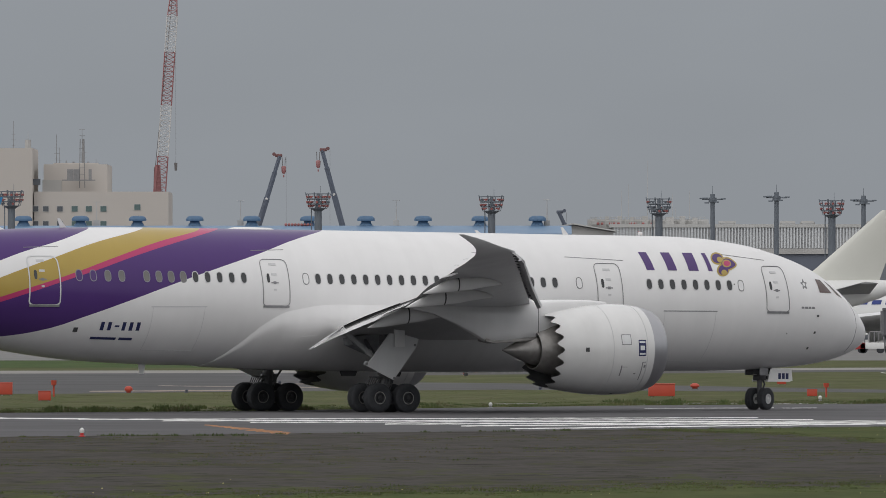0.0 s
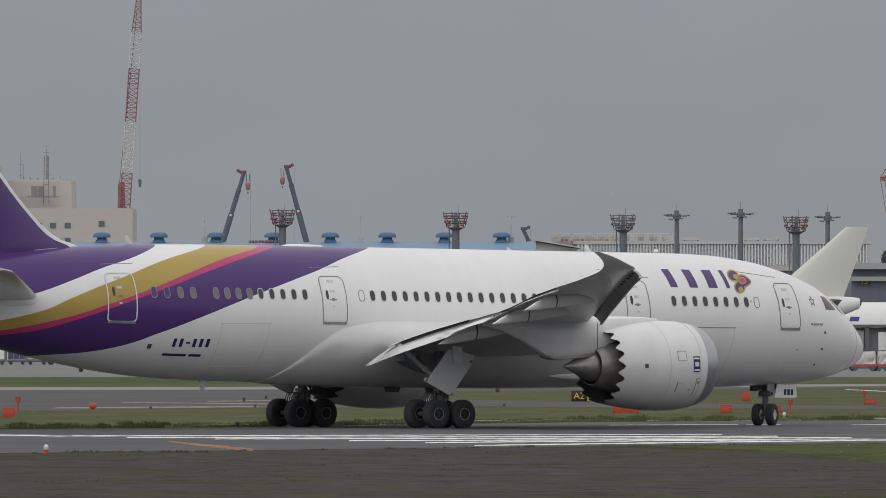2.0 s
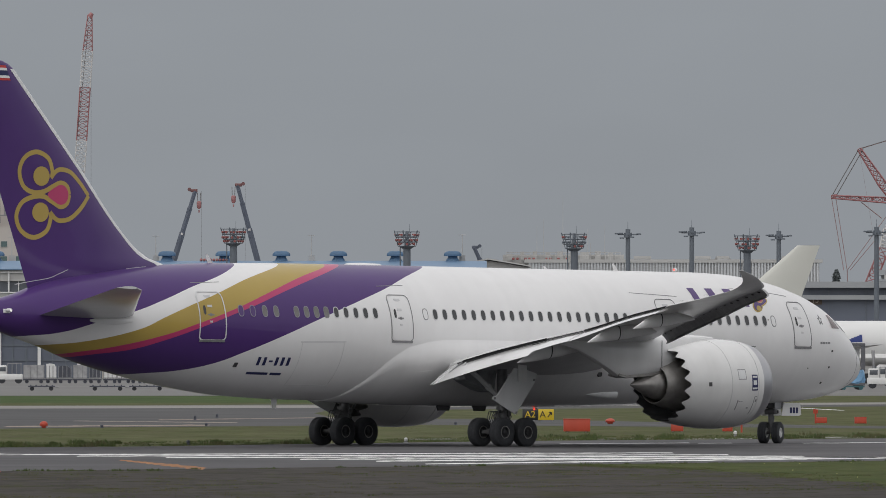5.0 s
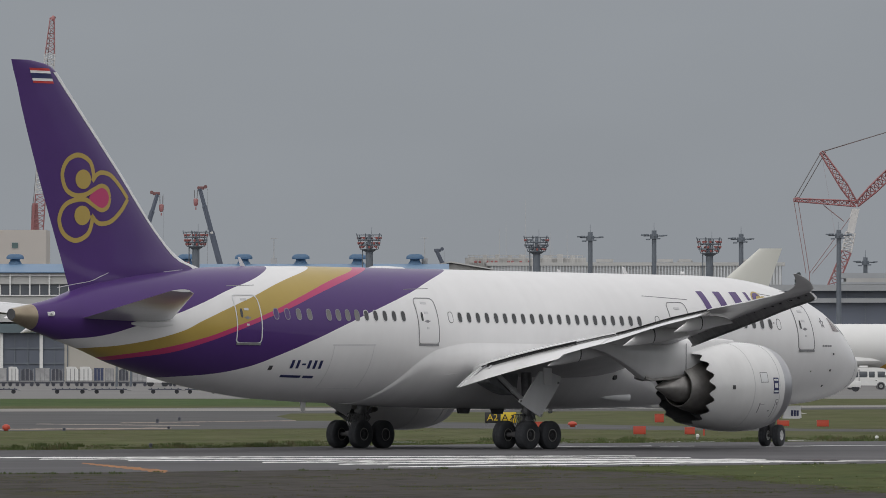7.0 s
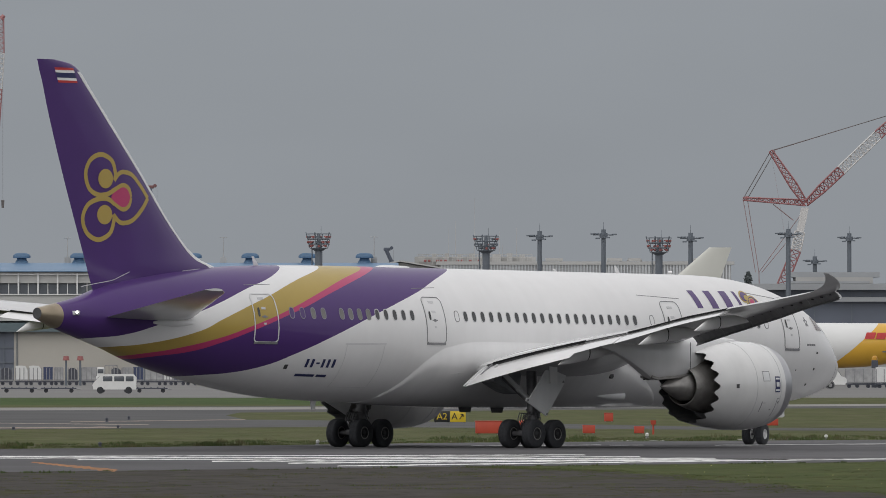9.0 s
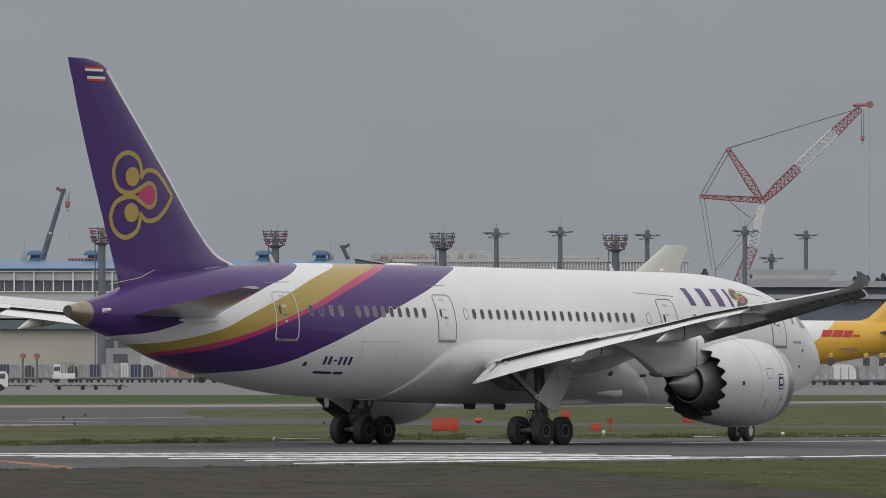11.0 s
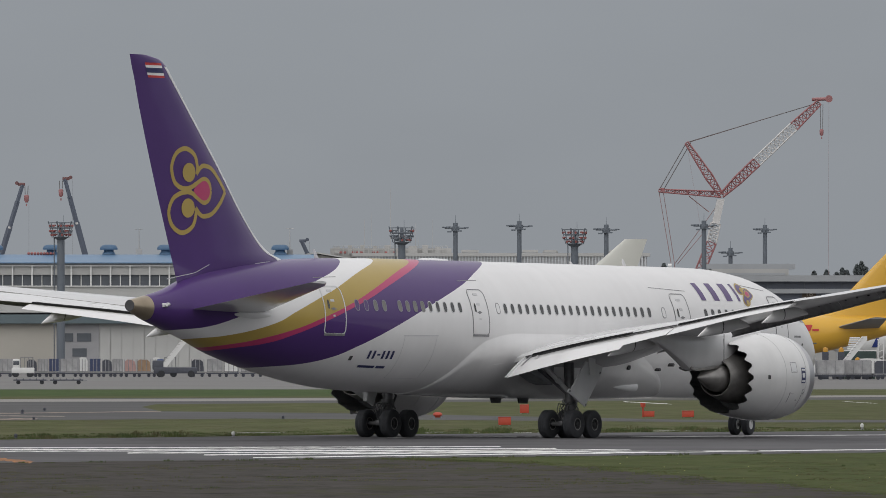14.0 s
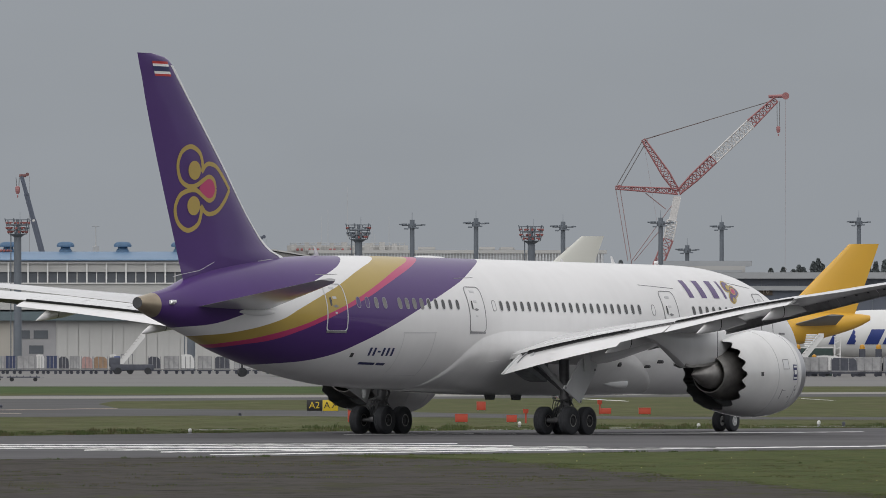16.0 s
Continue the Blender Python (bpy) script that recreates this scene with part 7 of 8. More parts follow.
# ---- vehicles and equipment on the apron ----
def minibus(x, y, rz):
    """The front bumper stands at x = 0, the bus faces along x."""
    t = thing("minibus", "white airport minibus with dark windows, parked", "bus")
    t.matrix_basis = pose(x, y, 0, 0, 0, rz)
    bm = bmesh.new()
    prof = [(-6.2, 0.48), (-0.15, 0.42), (0.0, 0.62), (0.0, 1.0), (-0.12, 1.18), (-0.55, 1.32), (-1.10, 2.12), (-1.45, 2.28), (-2.2, 2.36), (-5.9, 2.36), (-6.2, 2.15)]
    loft(bm, [[(a, s * (0.93 if b > 2.2 else 1.0), b) for a, b in prof] for s in (-1.0, 1.0)])
    part("body", bm, vehicle_white, t, smooth=False)
    for xx, w in ((-5.55, 0.75), (-4.6, 0.85), (-3.62, 0.85), (-2.72, 0.62), (-1.72, 0.78)):
        bm = bmesh.new()
        box(bm, (xx, 0, 1.62), (w, 2.03, 0.64), bevel=0.05)
        part("side_window", bm, glass_far, t)
    bm = bmesh.new()
    loft(bm, [[(-0.55, s, 1.40), (-1.02, s, 2.08), (-1.07, s, 2.08), (-0.60, s, 1.40)] for s in (-0.85, 0.85)])
    part("windscreen", bm, glass_far, t)
    bm = bmesh.new()
    box(bm, (-3.6, 0, 2.46), (0.9, 1.2, 0.2), bevel=0.06)
    part("roof_vent", bm, vehicle_white, t)
    bm = bmesh.new()
    box(bm, (-0.04, 0, 0.52), (0.22, 2.02, 0.24), bevel=0.05)
    part("bumper", bm, loader_grey_trim, t, "grey bumper")
    bm = bmesh.new()
    box(bm, (-1.22, 0, 1.42), (0.10, 2.3, 0.26), bevel=0.03)
    part("wing_mirror", bm, rubber, t)
    for s in (-1, 1):
        bm = bmesh.new()
        box(bm, (-2.25, s * 1.01, 0.98), (0.16, 0.04, 0.06))
        part("door_handle", bm, rubber, t, smooth=False)
        bm = bmesh.new()
        tube(bm, (-1.75, s * 0.99, 0.38), (-1.75, s * 1.01, 0.38), 0.47, 0.47, 18)
        part("wheel_arch", bm, loader_grey_trim, t)
    for xx in (-1.75, -5.0):
        for s in (-0.88, 0.88):
            bm = bmesh.new()
            tube(bm, (xx, s - 0.14, 0.37), (xx, s + 0.14, 0.37), 0.37, 0.37, 18)
            wheel = part("wheel", bm, rubber, t)
            bm = bmesh.new()
            tube(bm, (xx, s - 0.15, 0.37), (xx, s + 0.15, 0.37), 0.2, 0.2, 14)
            part("rim", bm, uld_metal, wheel)


loader_grey_trim = mat("grey_plastic_trim", (0.16, 0.16, 0.165), 0.6, var=0.15)
minibus(55.55, 1570, 0)


def uld(x, y, kind, s=1.0):
    """A baggage or cargo container on a low dolly."""
    t = thing("cargo_container", ("scuffed aluminium cargo container on a dolly", "white domed cargo container on a dolly", "dark covered cargo pallet on a dolly", "navy blue cargo container on a dolly", "tan covered cargo pallet on a dolly", "pinkish wrapped cargo pallet on a dolly")[kind], "container", "cargo containers on the apron")
    t.matrix_basis = pose(x, y, 0)
    m = (uld_metal, vehicle_white, uld_dark, uld_navy, uld_tan, uld_pink)[kind]
    bm = bmesh.new()
    w = 3.0 * s
    if kind == 1:
        pr = [(-w / 2, 0.55), (w / 2, 0.55), (w / 2, 1.3), (w * 0.42, 1.9), (w * 0.25, 2.25), (-w * 0.2, 2.3), (-w / 2, 2.25)]
    elif kind in (0, 3):
        pr = [(-w / 2, 0.55), (w / 2, 0.55), (w / 2, 2.12), (-w / 2, 2.12)]
    else:
        pr = [(-w / 2, 0.55), (w / 2, 0.55), (w / 2 - 0.1, 1.75), (w / 2 - 0.4, 2.0), (-w / 2 + 0.3, 2.05), (-w / 2, 1.8)]
    loft(bm, [[(a, q, b) for a, b in pr] for q in (-0.95, 0.95)])
    body = part("shell", bm, m, t, smooth=False)
    bm = bmesh.new()
    for k in range(4):
        box(bm, (-w / 2 + w * k / 3, -0.98, 1.3), (0.08, 0.06, 1.5))
    box(bm, (0, -0.98, 0.62), (w, 0.06, 0.12))
    part("frame", bm, metal_strut, t, smooth=False)
    bm = bmesh.new()
    box(bm, (0, 0, 0.42), (w + 0.2, 1.9, 0.16))
    for xx in (-w * 0.35, w * 0.35):
        for q in (-0.7, 0.7):
            tube(bm, (xx, q - 0.1, 0.2), (xx, q + 0.1, 0.2), 0.2, 0.2, 10)
    part("dolly", bm, uld_dark, t, smooth=False)
    return t


_r = random.Random(12)
_x = 56.02
for _k in (0, 1, 0, 0, 2, 0, 3, 0, 0, 2, 0, 1, 0, 3, 0, 0, 2, 0, 0, 3, 0, 0, 0, 2):
    uld(_x + 1.6, 1590 + _r.uniform(-3, 6), _k, _r.uniform(0.85, 1.05))
    _x += 2.85 + _r.uniform(0.0, 0.3)


_x = 57.25
for _k in (0, 0, 2, 1, 0, 0, 0, 2, 0, 0, 1, 0, 2, 0, 0, 0, 2, 0, 0, 1, 0, 0):
    uld(_x + 1.6, 1604 + _r.uniform(-2, 3), _k, _r.uniform(0.9, 1.05))
    _x += 3.0 + _r.uniform(0.0, 0.9)


def beacon_post(x, y, h):
    t = thing("loader_mast", "dark cargo loader mast with an amber beacon", "loader", "cargo loaders")
    t.matrix_basis = pose(x, y, 0)
    bm = bmesh.new()
    box(bm, (0, 0, h / 2), (0.7, 0.6, h), bevel=0.06)
    box(bm, (1.2, 0, 1.0), (3.0, 1.8, 0.9), bevel=0.08)
    part("mast", bm, uld_dark, t, smooth=False)
    bm = bmesh.new()
    loft(bm, [[(q * math.cos(a), q * math.sin(a), h + z) for a in [2 * math.pi * k / 12 for k in range(12)]] for z, q in ((0, 0.28), (0.2, 0.3), (0.4, 0.24), (0.5, 0.06))])
    part("beacon", bm, amber, t)


for _s, _h in ((1754, 3.0), (1816, 3.0), (1844, 3.0), (1958, 3.0), (1987, 3.0), (1873, 1.9)):
    beacon_post((_s - 784) / 26000 * 1612, 1612, _h)


def stair_truck(x, y):
    t = thing("stair_truck", "white passenger stairs on a dark truck", "truck")
    t.matrix_basis = pose(x, y, 0)
    bm = bmesh.new()
    loft(bm, [[(-2.2, s, 1.2), (-1.4, s, 1.2), (1.1, s, 4.3), (1.1, s, 4.7), (0.6, s, 4.7)] for s in (-0.8, 0.8)])
    part("stair_side", bm, vehicle_white, t, smooth=False)
    for k in range(10):
        bm = bmesh.new()
        box(bm, (-1.9 + k * 0.27, -0.82, 1.55 + k * 0.32), (0.30, 0.06, 0.05))
        part("step", bm, wall_conc, t, smooth=False)
    bm = bmesh.new()
    box(bm, (-0.4, 0, 0.8), (5.0, 1.9, 0.7), bevel=0.1)
    box(bm, (-2.4, 0, 1.4), (1.3, 1.8, 1.1), bevel=0.15)
    part("chassis", bm, uld_dark, t)
    for xx in (-2.0, 1.4):
        for s in (-0.85, 0.85):
            bm = bmesh.new()
            tube(bm, (xx, s - 0.14, 0.4), (xx, s + 0.14, 0.4), 0.4, 0.4, 12)
            part("wheel", bm, rubber, t)


stair_truck(67.22, 1607)
stair_truck(-7.3, 1690)


def loader(x, y, m, label, w=5.0, h=2.2):
    """A belt loader or tug with a frame and rails."""
    t = thing("apron_vehicle", label, "vehicle", "apron vehicles")
    t.matrix_basis = pose(x, y, 0)
    bm = bmesh.new()
    box(bm, (0, 0, 0.75), (w, 1.9, 0.7), bevel=0.1)
    box(bm, (-w * 0.3, 0, 1.45), (w * 0.32, 1.7, h - 1.0), bevel=0.12)
    part("body", bm, m, t)
    bm = bmesh.new()
    box(bm, (-w * 0.3, 0, 1.65), (w * 0.26, 1.74, 0.5), bevel=0.03)
    part("cab_window", bm, glass_far, t)
    bm = bmesh.new()
    for k in range(4):
        tube(bm, (w * (-0.1 + 0.18 * k), -0.9, 1.1), (w * (-0.1 + 0.18 * k), -0.9, h), 0.05, 0.05, 5)
    tube(bm, (-w * 0.1, -0.9, h), (w * 0.46, -0.9, h), 0.05, 0.05, 5)
    part("rail", bm, metal_strut, t)
    for xx in (-w * 0.33, w * 0.33):
        for s in (-0.8, 0.8):
            bm = bmesh.new()
            tube(bm, (xx, s - 0.14, 0.4), (xx, s + 0.14, 0.4), 0.4, 0.4, 12)
            part("wheel", bm, rubber, t)


_cols = [(vehicle_white, "white apron van parked by the docks"), (vehicle_blue, "dark blue baggage tug on the apron"), (vehicle_red, "faded red loader on the apron"), (vehicle_white, "white belt loader on the apron")]
# a row of containers along the cargo building: from, to, kind
uld_west = ((-190, -150, 0), (-146, -110, 2), (-104, -66, 0), (-60, -28, 1), (-22, 8, 3), (12, 46, 0), (92, 128, 0), (132, 150, 1), (154, 176, 2), (180, 204, 0), (208, 228, 2), (234, 256, 1), (258, 280, 1), (283, 300, 3), (303, 318, 0), (327, 344, 2), (351, 377, 0))
uld_east = ((403, 421, 2), (423, 440, 0), (442, 460, 3), (463, 493, 0), (496, 511, 1), (514, 533, 3), (536, 554, 2), (556, 572, 0), (576, 596, 5), (598, 622, 4), (626, 640, 1), (694, 716, 2), (722, 748, 0), (752, 776, 1), (782, 806, 0), (812, 838, 2), (846, 874, 0), (880, 910, 1))
for _a, _b2, _k in uld_west + uld_east:
    uld(((_a + _b2) / 2 - 784) / 26000 * 1700, 1700, _k, (_b2 - _a) / 26000 * 1700 / 3.0)
for _s2, _c, _w in ((68, 0, 2.9), (396, 0, 2.6), (650, 1, 2.4)):
    loader((_s2 - 784) / 26000 * 1695, 1695, *_cols[_c], _w, 2.3)


def dolly_train(sa, sb, Y):
    """Low empty dollies coupled in a line."""
    n = max(1, round((sb - sa) / 26000 * Y / 3.4))
    for k in range(n):
        t = thing("dolly", "low empty pallet dolly on the apron", "dolly", "empty pallet dollies")
        L = (sb - sa) / 26000 * Y / n
        t.matrix_basis = pose((sa - 784) / 26000 * Y + L * (k + 0.5), Y, 0)
        bm = bmesh.new()
        box(bm, (0, 0, 0.42), (L * 0.9, 2.0, 0.12), bevel=0.02)
        for i in range(5):
            tube(bm, (L * (-0.36 + 0.18 * i), -0.95, 0.52), (L * (-0.36 + 0.18 * i), 0.95, 0.52), 0.06, 0.06, 8)
        part("deck", bm, uld_dark, t, smooth=False)
        bm = bmesh.new()
        tube(bm, (L * 0.45, 0, 0.36), (L * 0.56, 0, 0.36), 0.05, 0.05, 6)
        part("tow_bar", bm, metal_strut, t)
        for xx in (-L * 0.32, L * 0.32):
            for q in (-0.8, 0.8):
                bm = bmesh.new()
                tube(bm, (xx, q - 0.09, 0.2), (xx, q + 0.09, 0.2), 0.2, 0.2, 12)
                part("wheel", bm, rubber, t)


dolly_train(97, 150, 1432)
dolly_train(205, 345, 1432)
dolly_train(376, 506, 1432)


def post_lamp(x, y, h):
    t = thing("apron_post", "thin grey apron post with a red lamp on top", "post", "apron posts")
    t.matrix_basis = pose(x, y, 0)
    bm = bmesh.new()
    tube(bm, (0, 0, 0), (0, 0, h - 0.5), 0.15, 0.12, 8)
    part("post", bm, mast_paint, t)
    bm = bmesh.new()
    tube(bm, (0, 0, h - 0.5), (0, 0, h), 0.40, 0.30, 10)
    part("lamp", bm, lamp_red, t)


for _s2 in (323, 348):
    post_lamp((_s2 - 784) / 26000 * 1690, 1690, 3.4)


# the main-deck loader with wrapped pallets before it
wrap = mat("clear_wrapped_pallet", (0.50, 0.49, 0.48), 0.3, var=0.35, scale=3.0)
tarp_blue = mat("blue_tarpaulin", (0.13, 0.27, 0.43), 0.5, var=0.3, scale=2.0)
teal = mat("teal_frame_paint", (0.06, 0.16, 0.18), 0.6)
loader_grey = mat("dark_loader_steel", (0.105, 0.105, 0.115), 0.6, var=0.25, scale=0.8)


def main_deck_loader():
    Y = 1460.0
    k = Y / 26000
    t = thing("main_deck_loader", "dark grey main-deck cargo loader with raised platform", "loader")
    x0, x1 = (1462 - 784) * k, (1580 - 784) * k
    t.matrix_basis = pose((x0 + x1) / 2, Y, 0)
    w = x1 - x0
    bm = bmesh.new()
    box(bm, (0, 0, 4.5), (w, 3.6, 0.28), bevel=0.04)
    part("platform", bm, loader_grey, t, smooth=False)
    bm = bmesh.new()
    box(bm, (0, 0, 1.95), (w, 3.2, 0.3), bevel=0.04)
    part("frame", bm, loader_grey, t, smooth=False)
    for q in (-0.46, -0.2, 0.12, 0.22, 0.47):
        bm = bmesh.new()
        box(bm, (w * q, -1.5, 3.15), (0.42, 0.4, 2.5), bevel=0.04)
        part("pillar", bm, loader_grey, t, smooth=False)
    bm = bmesh.new()
    box(bm, (-w * 0.1, 0.3, 3.2), (w * 0.86, 2.2, 2.3))
    part("inner_panel", bm, mat("grey_loader_panel", (0.20, 0.20, 0.21), 0.7, var=0.2, scale=0.8), t, smooth=False)
    for q in (-0.36, -0.29, 0.30, 0.38):
        bm = bmesh.new()
        box(bm, (w * q, -1.0, 3.2), (0.5, 0.3, 1.7))
        part("guard", bm, uld_metal, t, smooth=False)
    bm = bmesh.new()
    box(bm, (w * 0.03, -1.2, 2.9), (0.85, 0.3, 2.0))
    part("control_cab", bm, vehicle_white, t, smooth=False)
    for q in (-0.4, -0.1, 0.15, 0.4):
        for dy in (-1.2, 1.2):
            bm = bmesh.new()
            tube(bm, (w * q, dy - 0.2, 0.45), (w * q, dy + 0.2, 0.45), 0.45, 0.45, 12)
            part("wheel", bm, rubber, t)
    bm = bmesh.new()
    box(bm, (0, 0, 1.2), (w * 0.95, 2.4, 1.4))
    part("chassis", bm, loader_grey, t, smooth=False)
    for sa, sb, m, lab in ((1467, 1512, wrap, "clear-wrapped cargo pallet on a red frame"), (1514, 1532, wrap, "clear-wrapped cargo pallet on a red frame"), (1535, 1578, tarp_blue, "cargo pallet under a crumpled blue tarpaulin")):
        p = thing("cargo_pallet", lab, "pallet", "cargo pallets")
        p.matrix_basis = pose(((sa + sb) / 2 - 784) * k, Y - 3.4, 0)
        L = (sb - sa) * k
        rng = random.Random(sa)
        bm = bmesh.new()
        rings = []
        for z, q in ((0.72, 1.0), (1.0, 1.02), (1.4, 1.0), (1.75, 0.97), (1.95, 0.85)):
            rings.append([(L / 2 * q * math.copysign(abs(math.cos(a)) ** 0.3, math.cos(a)) + rng.gauss(0, 0.04), 1.1 * q * math.copysign(abs(math.sin(a)) ** 0.3, math.sin(a)) + rng.gauss(0, 0.05), z + rng.gauss(0, 0.05)) for a in [2 * math.pi * i / 24 for i in range(24)]])
        loft(bm, rings)
        part("load", bm, m, p, smooth=False)
        bm = bmesh.new()
        box(bm, (0, 0, 0.58), (L * 1.02, 2.2, 0.26), bevel=0.02)
        part("frame", bm, vehicle_red if m == wrap else loader_grey, p, smooth=False)
        bm = bmesh.new()
        box(bm, (0, 0, 0.34), (L * 0.98, 2.0, 0.16))
        for xx in (-L * 0.35, L * 0.35):
            for q in (-0.8, 0.8):
                tube(bm, (xx, q - 0.1, 0.2), (xx, q + 0.1, 0.2), 0.2, 0.2, 10)
        part("dolly", bm, teal, p, smooth=False)


main_deck_loader()


def pallet_deck():
    Y = 1618.0
    k = Y / 26000
    t = thing("transfer_deck", "dark green cargo transfer deck with a ribbed white stack", "loader")
    t.matrix_basis = pose((1877 - 784) * k, Y, 0)
    bm = bmesh.new()
    box(bm, (0, 0, 2.55), (3.5, 2.4, 1.1), bevel=0.05)
    for x in (-1.5, 1.5):
        box(bm, (x, 0, 1.0), (0.3, 2.0, 2.0))
    part("deck", bm, mat("dark_green_deck_paint", (0.035, 0.06, 0.055), 0.6, var=0.2), t, smooth=False)
    bm = bmesh.new()
    box(bm, (0, -1.1, 3.14), (3.7, 0.2, 0.14))
    part("deck_edge", bm, vehicle_white, t, smooth=False)
    for i in range(6):
        bm = bmesh.new()
        box(bm, (-0.7 + 0.03 * i, 0, 3.32 + 0.24 * i), (1.35 - 0.05 * i, 1.6, 0.2), bevel=0.05)
        part("stacked_tray", bm, vehicle_white, t)
    for x in (1.9, 2.5):
        bm = bmesh.new()
        tube(bm, (x, -1.2, 0.3), (x + 0.1, -1.2, 4.3), 0.10, 0.08, 6)
        box(bm, (x + 0.1, -1.2, 4.35), (0.3, 0.2, 0.14))
        part("mast", bm, vehicle_white, t)
    bm = bmesh.new()
    for i in range(5):
        tube(bm, (1.9, -1.2, 0.8 + 0.7 * i), (2.55, -1.2, 1.1 + 0.7 * i), 0.05, 0.05, 5)
    part("cross_brace", bm, vehicle_white, t)


pallet_deck()
for _s2, _c, _w in ((1410, 2, 2.6), (1443, 3, 2.6), (1612, 3, 3.2)):
    loader((_s2 - 784) / 26000 * 1500, 1500, *_cols[_c], _w, 2.2)


def small_van():
    t = thing("minivan", "white minivan driving along the apron", "van")
    bm = bmesh.new()
    prof = [(-2.05, 0.4), (2.0, 0.4), (2.1, 0.8), (2.0, 1.05), (1.35, 1.72), (0.9, 1.86), (-1.8, 1.88), (-2.1, 1.5)]
    loft(bm, [[(x, q, z) for x, z in prof] for q in (-0.86, 0.86)])
    part("body", bm, vehicle_white, t, smooth=False)
    for x, wd in ((-1.45, 0.75), (-0.45, 0.95), (0.65, 0.9)):
        bm = bmesh.new()
        box(bm, (x, 0, 1.42), (wd, 1.76, 0.48), bevel=0.02)
        part("side_window", bm, glass_far, t)
    bm = bmesh.new()
    loft(bm, [[(1.99, q, 1.12), (1.42, q, 1.70), (1.38, q, 1.70), (1.95, q, 1.12)] for q in (-0.74, 0.74)])
    part("windscreen", bm, glass_far, t)
    bm = bmesh.new()
    tube(bm, (0, -0.1, 0), (0, 0.1, 0), 0.33, 0.33, 14)
    wm = mesh_of("wheel", bm, rubber)
    rolling = []
    for x in (-1.35, 1.35):
        for q in (-0.8, 0.8):
            w2 = new("wheel", wm)
            w2.parent = t
            rolling.append((w2, (x, q, 0.33)))
    return t, rolling


minivan, van_wheels = small_van()


# ---- trees on the skyline ----
def conifer(x, y, z0, h, seed):
    t = thing("tree", "dark distant evergreen tree on the skyline", "tree", "skyline trees")
    t.matrix_basis = pose(x, y, 0)
    rng = random.Random(seed)
    bm = bmesh.new()
    tube(bm, (0, 0, 0), (0, 0, z0 + h * 0.9), 0.35, 0.08, 7)
    for k in range(7):
        a = rng.uniform(0, 6.28)
        zz = z0 + h * (0.1 + 0.11 * k)
        tube(bm, (0, 0, zz), (1.6 * (1 - k / 9) * math.cos(a), 1.6 * (1 - k / 9) * math.sin(a), zz + 0.5), 0.08, 0.03, 4)
    part("trunk", bm, bark, t)
    bm = bmesh.new()
    for k in range(1500):
        v = rng.random() ** 1.1
        rr = h * 0.36 * (1 - v) ** 0.8 * (0.8 + 0.25 * math.sin(9 * v + seed)) * math.sqrt(rng.random()) * rng.uniform(0.8, 1.2) + 0.08
        a = rng.uniform(0, 6.28)
        c = Vector((rr * math.cos(a), rr * math.sin(a), z0 + h * v))
        s = rng.uniform(0.12, 0.34)
        q = Euler((rng.uniform(-1.2, 1.2), rng.uniform(-1.2, 1.2), rng.uniform(0, 6))).to_matrix()
        ps = [c + q @ Vector(p) * s for p in ((-1, -0.5, 0), (1, -0.4, 0.2), (0.3, 0.9, -0.1), (-0.6, 0.6, 0.3))]
        bm.faces.new([bm.verts.new(p) for p in ps])
    part("crown", bm, tree_leaf, t, smooth=False)


for _i, (_s, _top, _h) in enumerate(((1495, 484, 2.2), (1530, 470, 3.4), (1796, 484, 2.0), (1818, 482, 2.2), (1836, 486, 2.0), (1846, 478, 3.2), (1854, 482, 2.6), (1872, 472, 3.6), (1880, 466, 4.2), (1888, 476, 3.2), (1968, 474, 3.4), (1982, 472, 3.6), (1998, 469, 4.0), (2012, 474, 3.4))):
    _Y = 2600.0
    _z = 4.5 + (601.3 - _top) / 26000 * _Y
    conifer((_s - 784) / 26000 * _Y, _Y, _z - _h, _h, _i)


# ---- runway markings ----
def strip(name, xa, ya, xb, yb, wa, wb, m, label=""):
    """A painted band on the ground between two points, with its depth at each end and an edge made ragged to imitate
    heat shimmer.
    """
    bm = bmesh.new()
    n = max(24, int(abs(xb - xa) / 0.35))
    rng = random.Random(int(xa * 10))
    top, bot = [], []
    for i in range(n + 1):
        v = i / n
        x, y = xa + (xb - xa) * v, ya + (yb - ya) * v
        w = (wa + (wb - wa) * v) * 0.72
        top.append(bm.verts.new((x, y + w * rng.uniform(0.55, 1.3), 0.014)))
        bot.append(bm.verts.new((x, y - w * rng.uniform(0.55, 1.3), 0.014)))
    for i in range(n):
        bm.faces.new((top[i], bot[i], bot[i + 1], top[i + 1]))
    return tagged(part(name, bm, m, smooth=False), label, "marking", kind="structure")


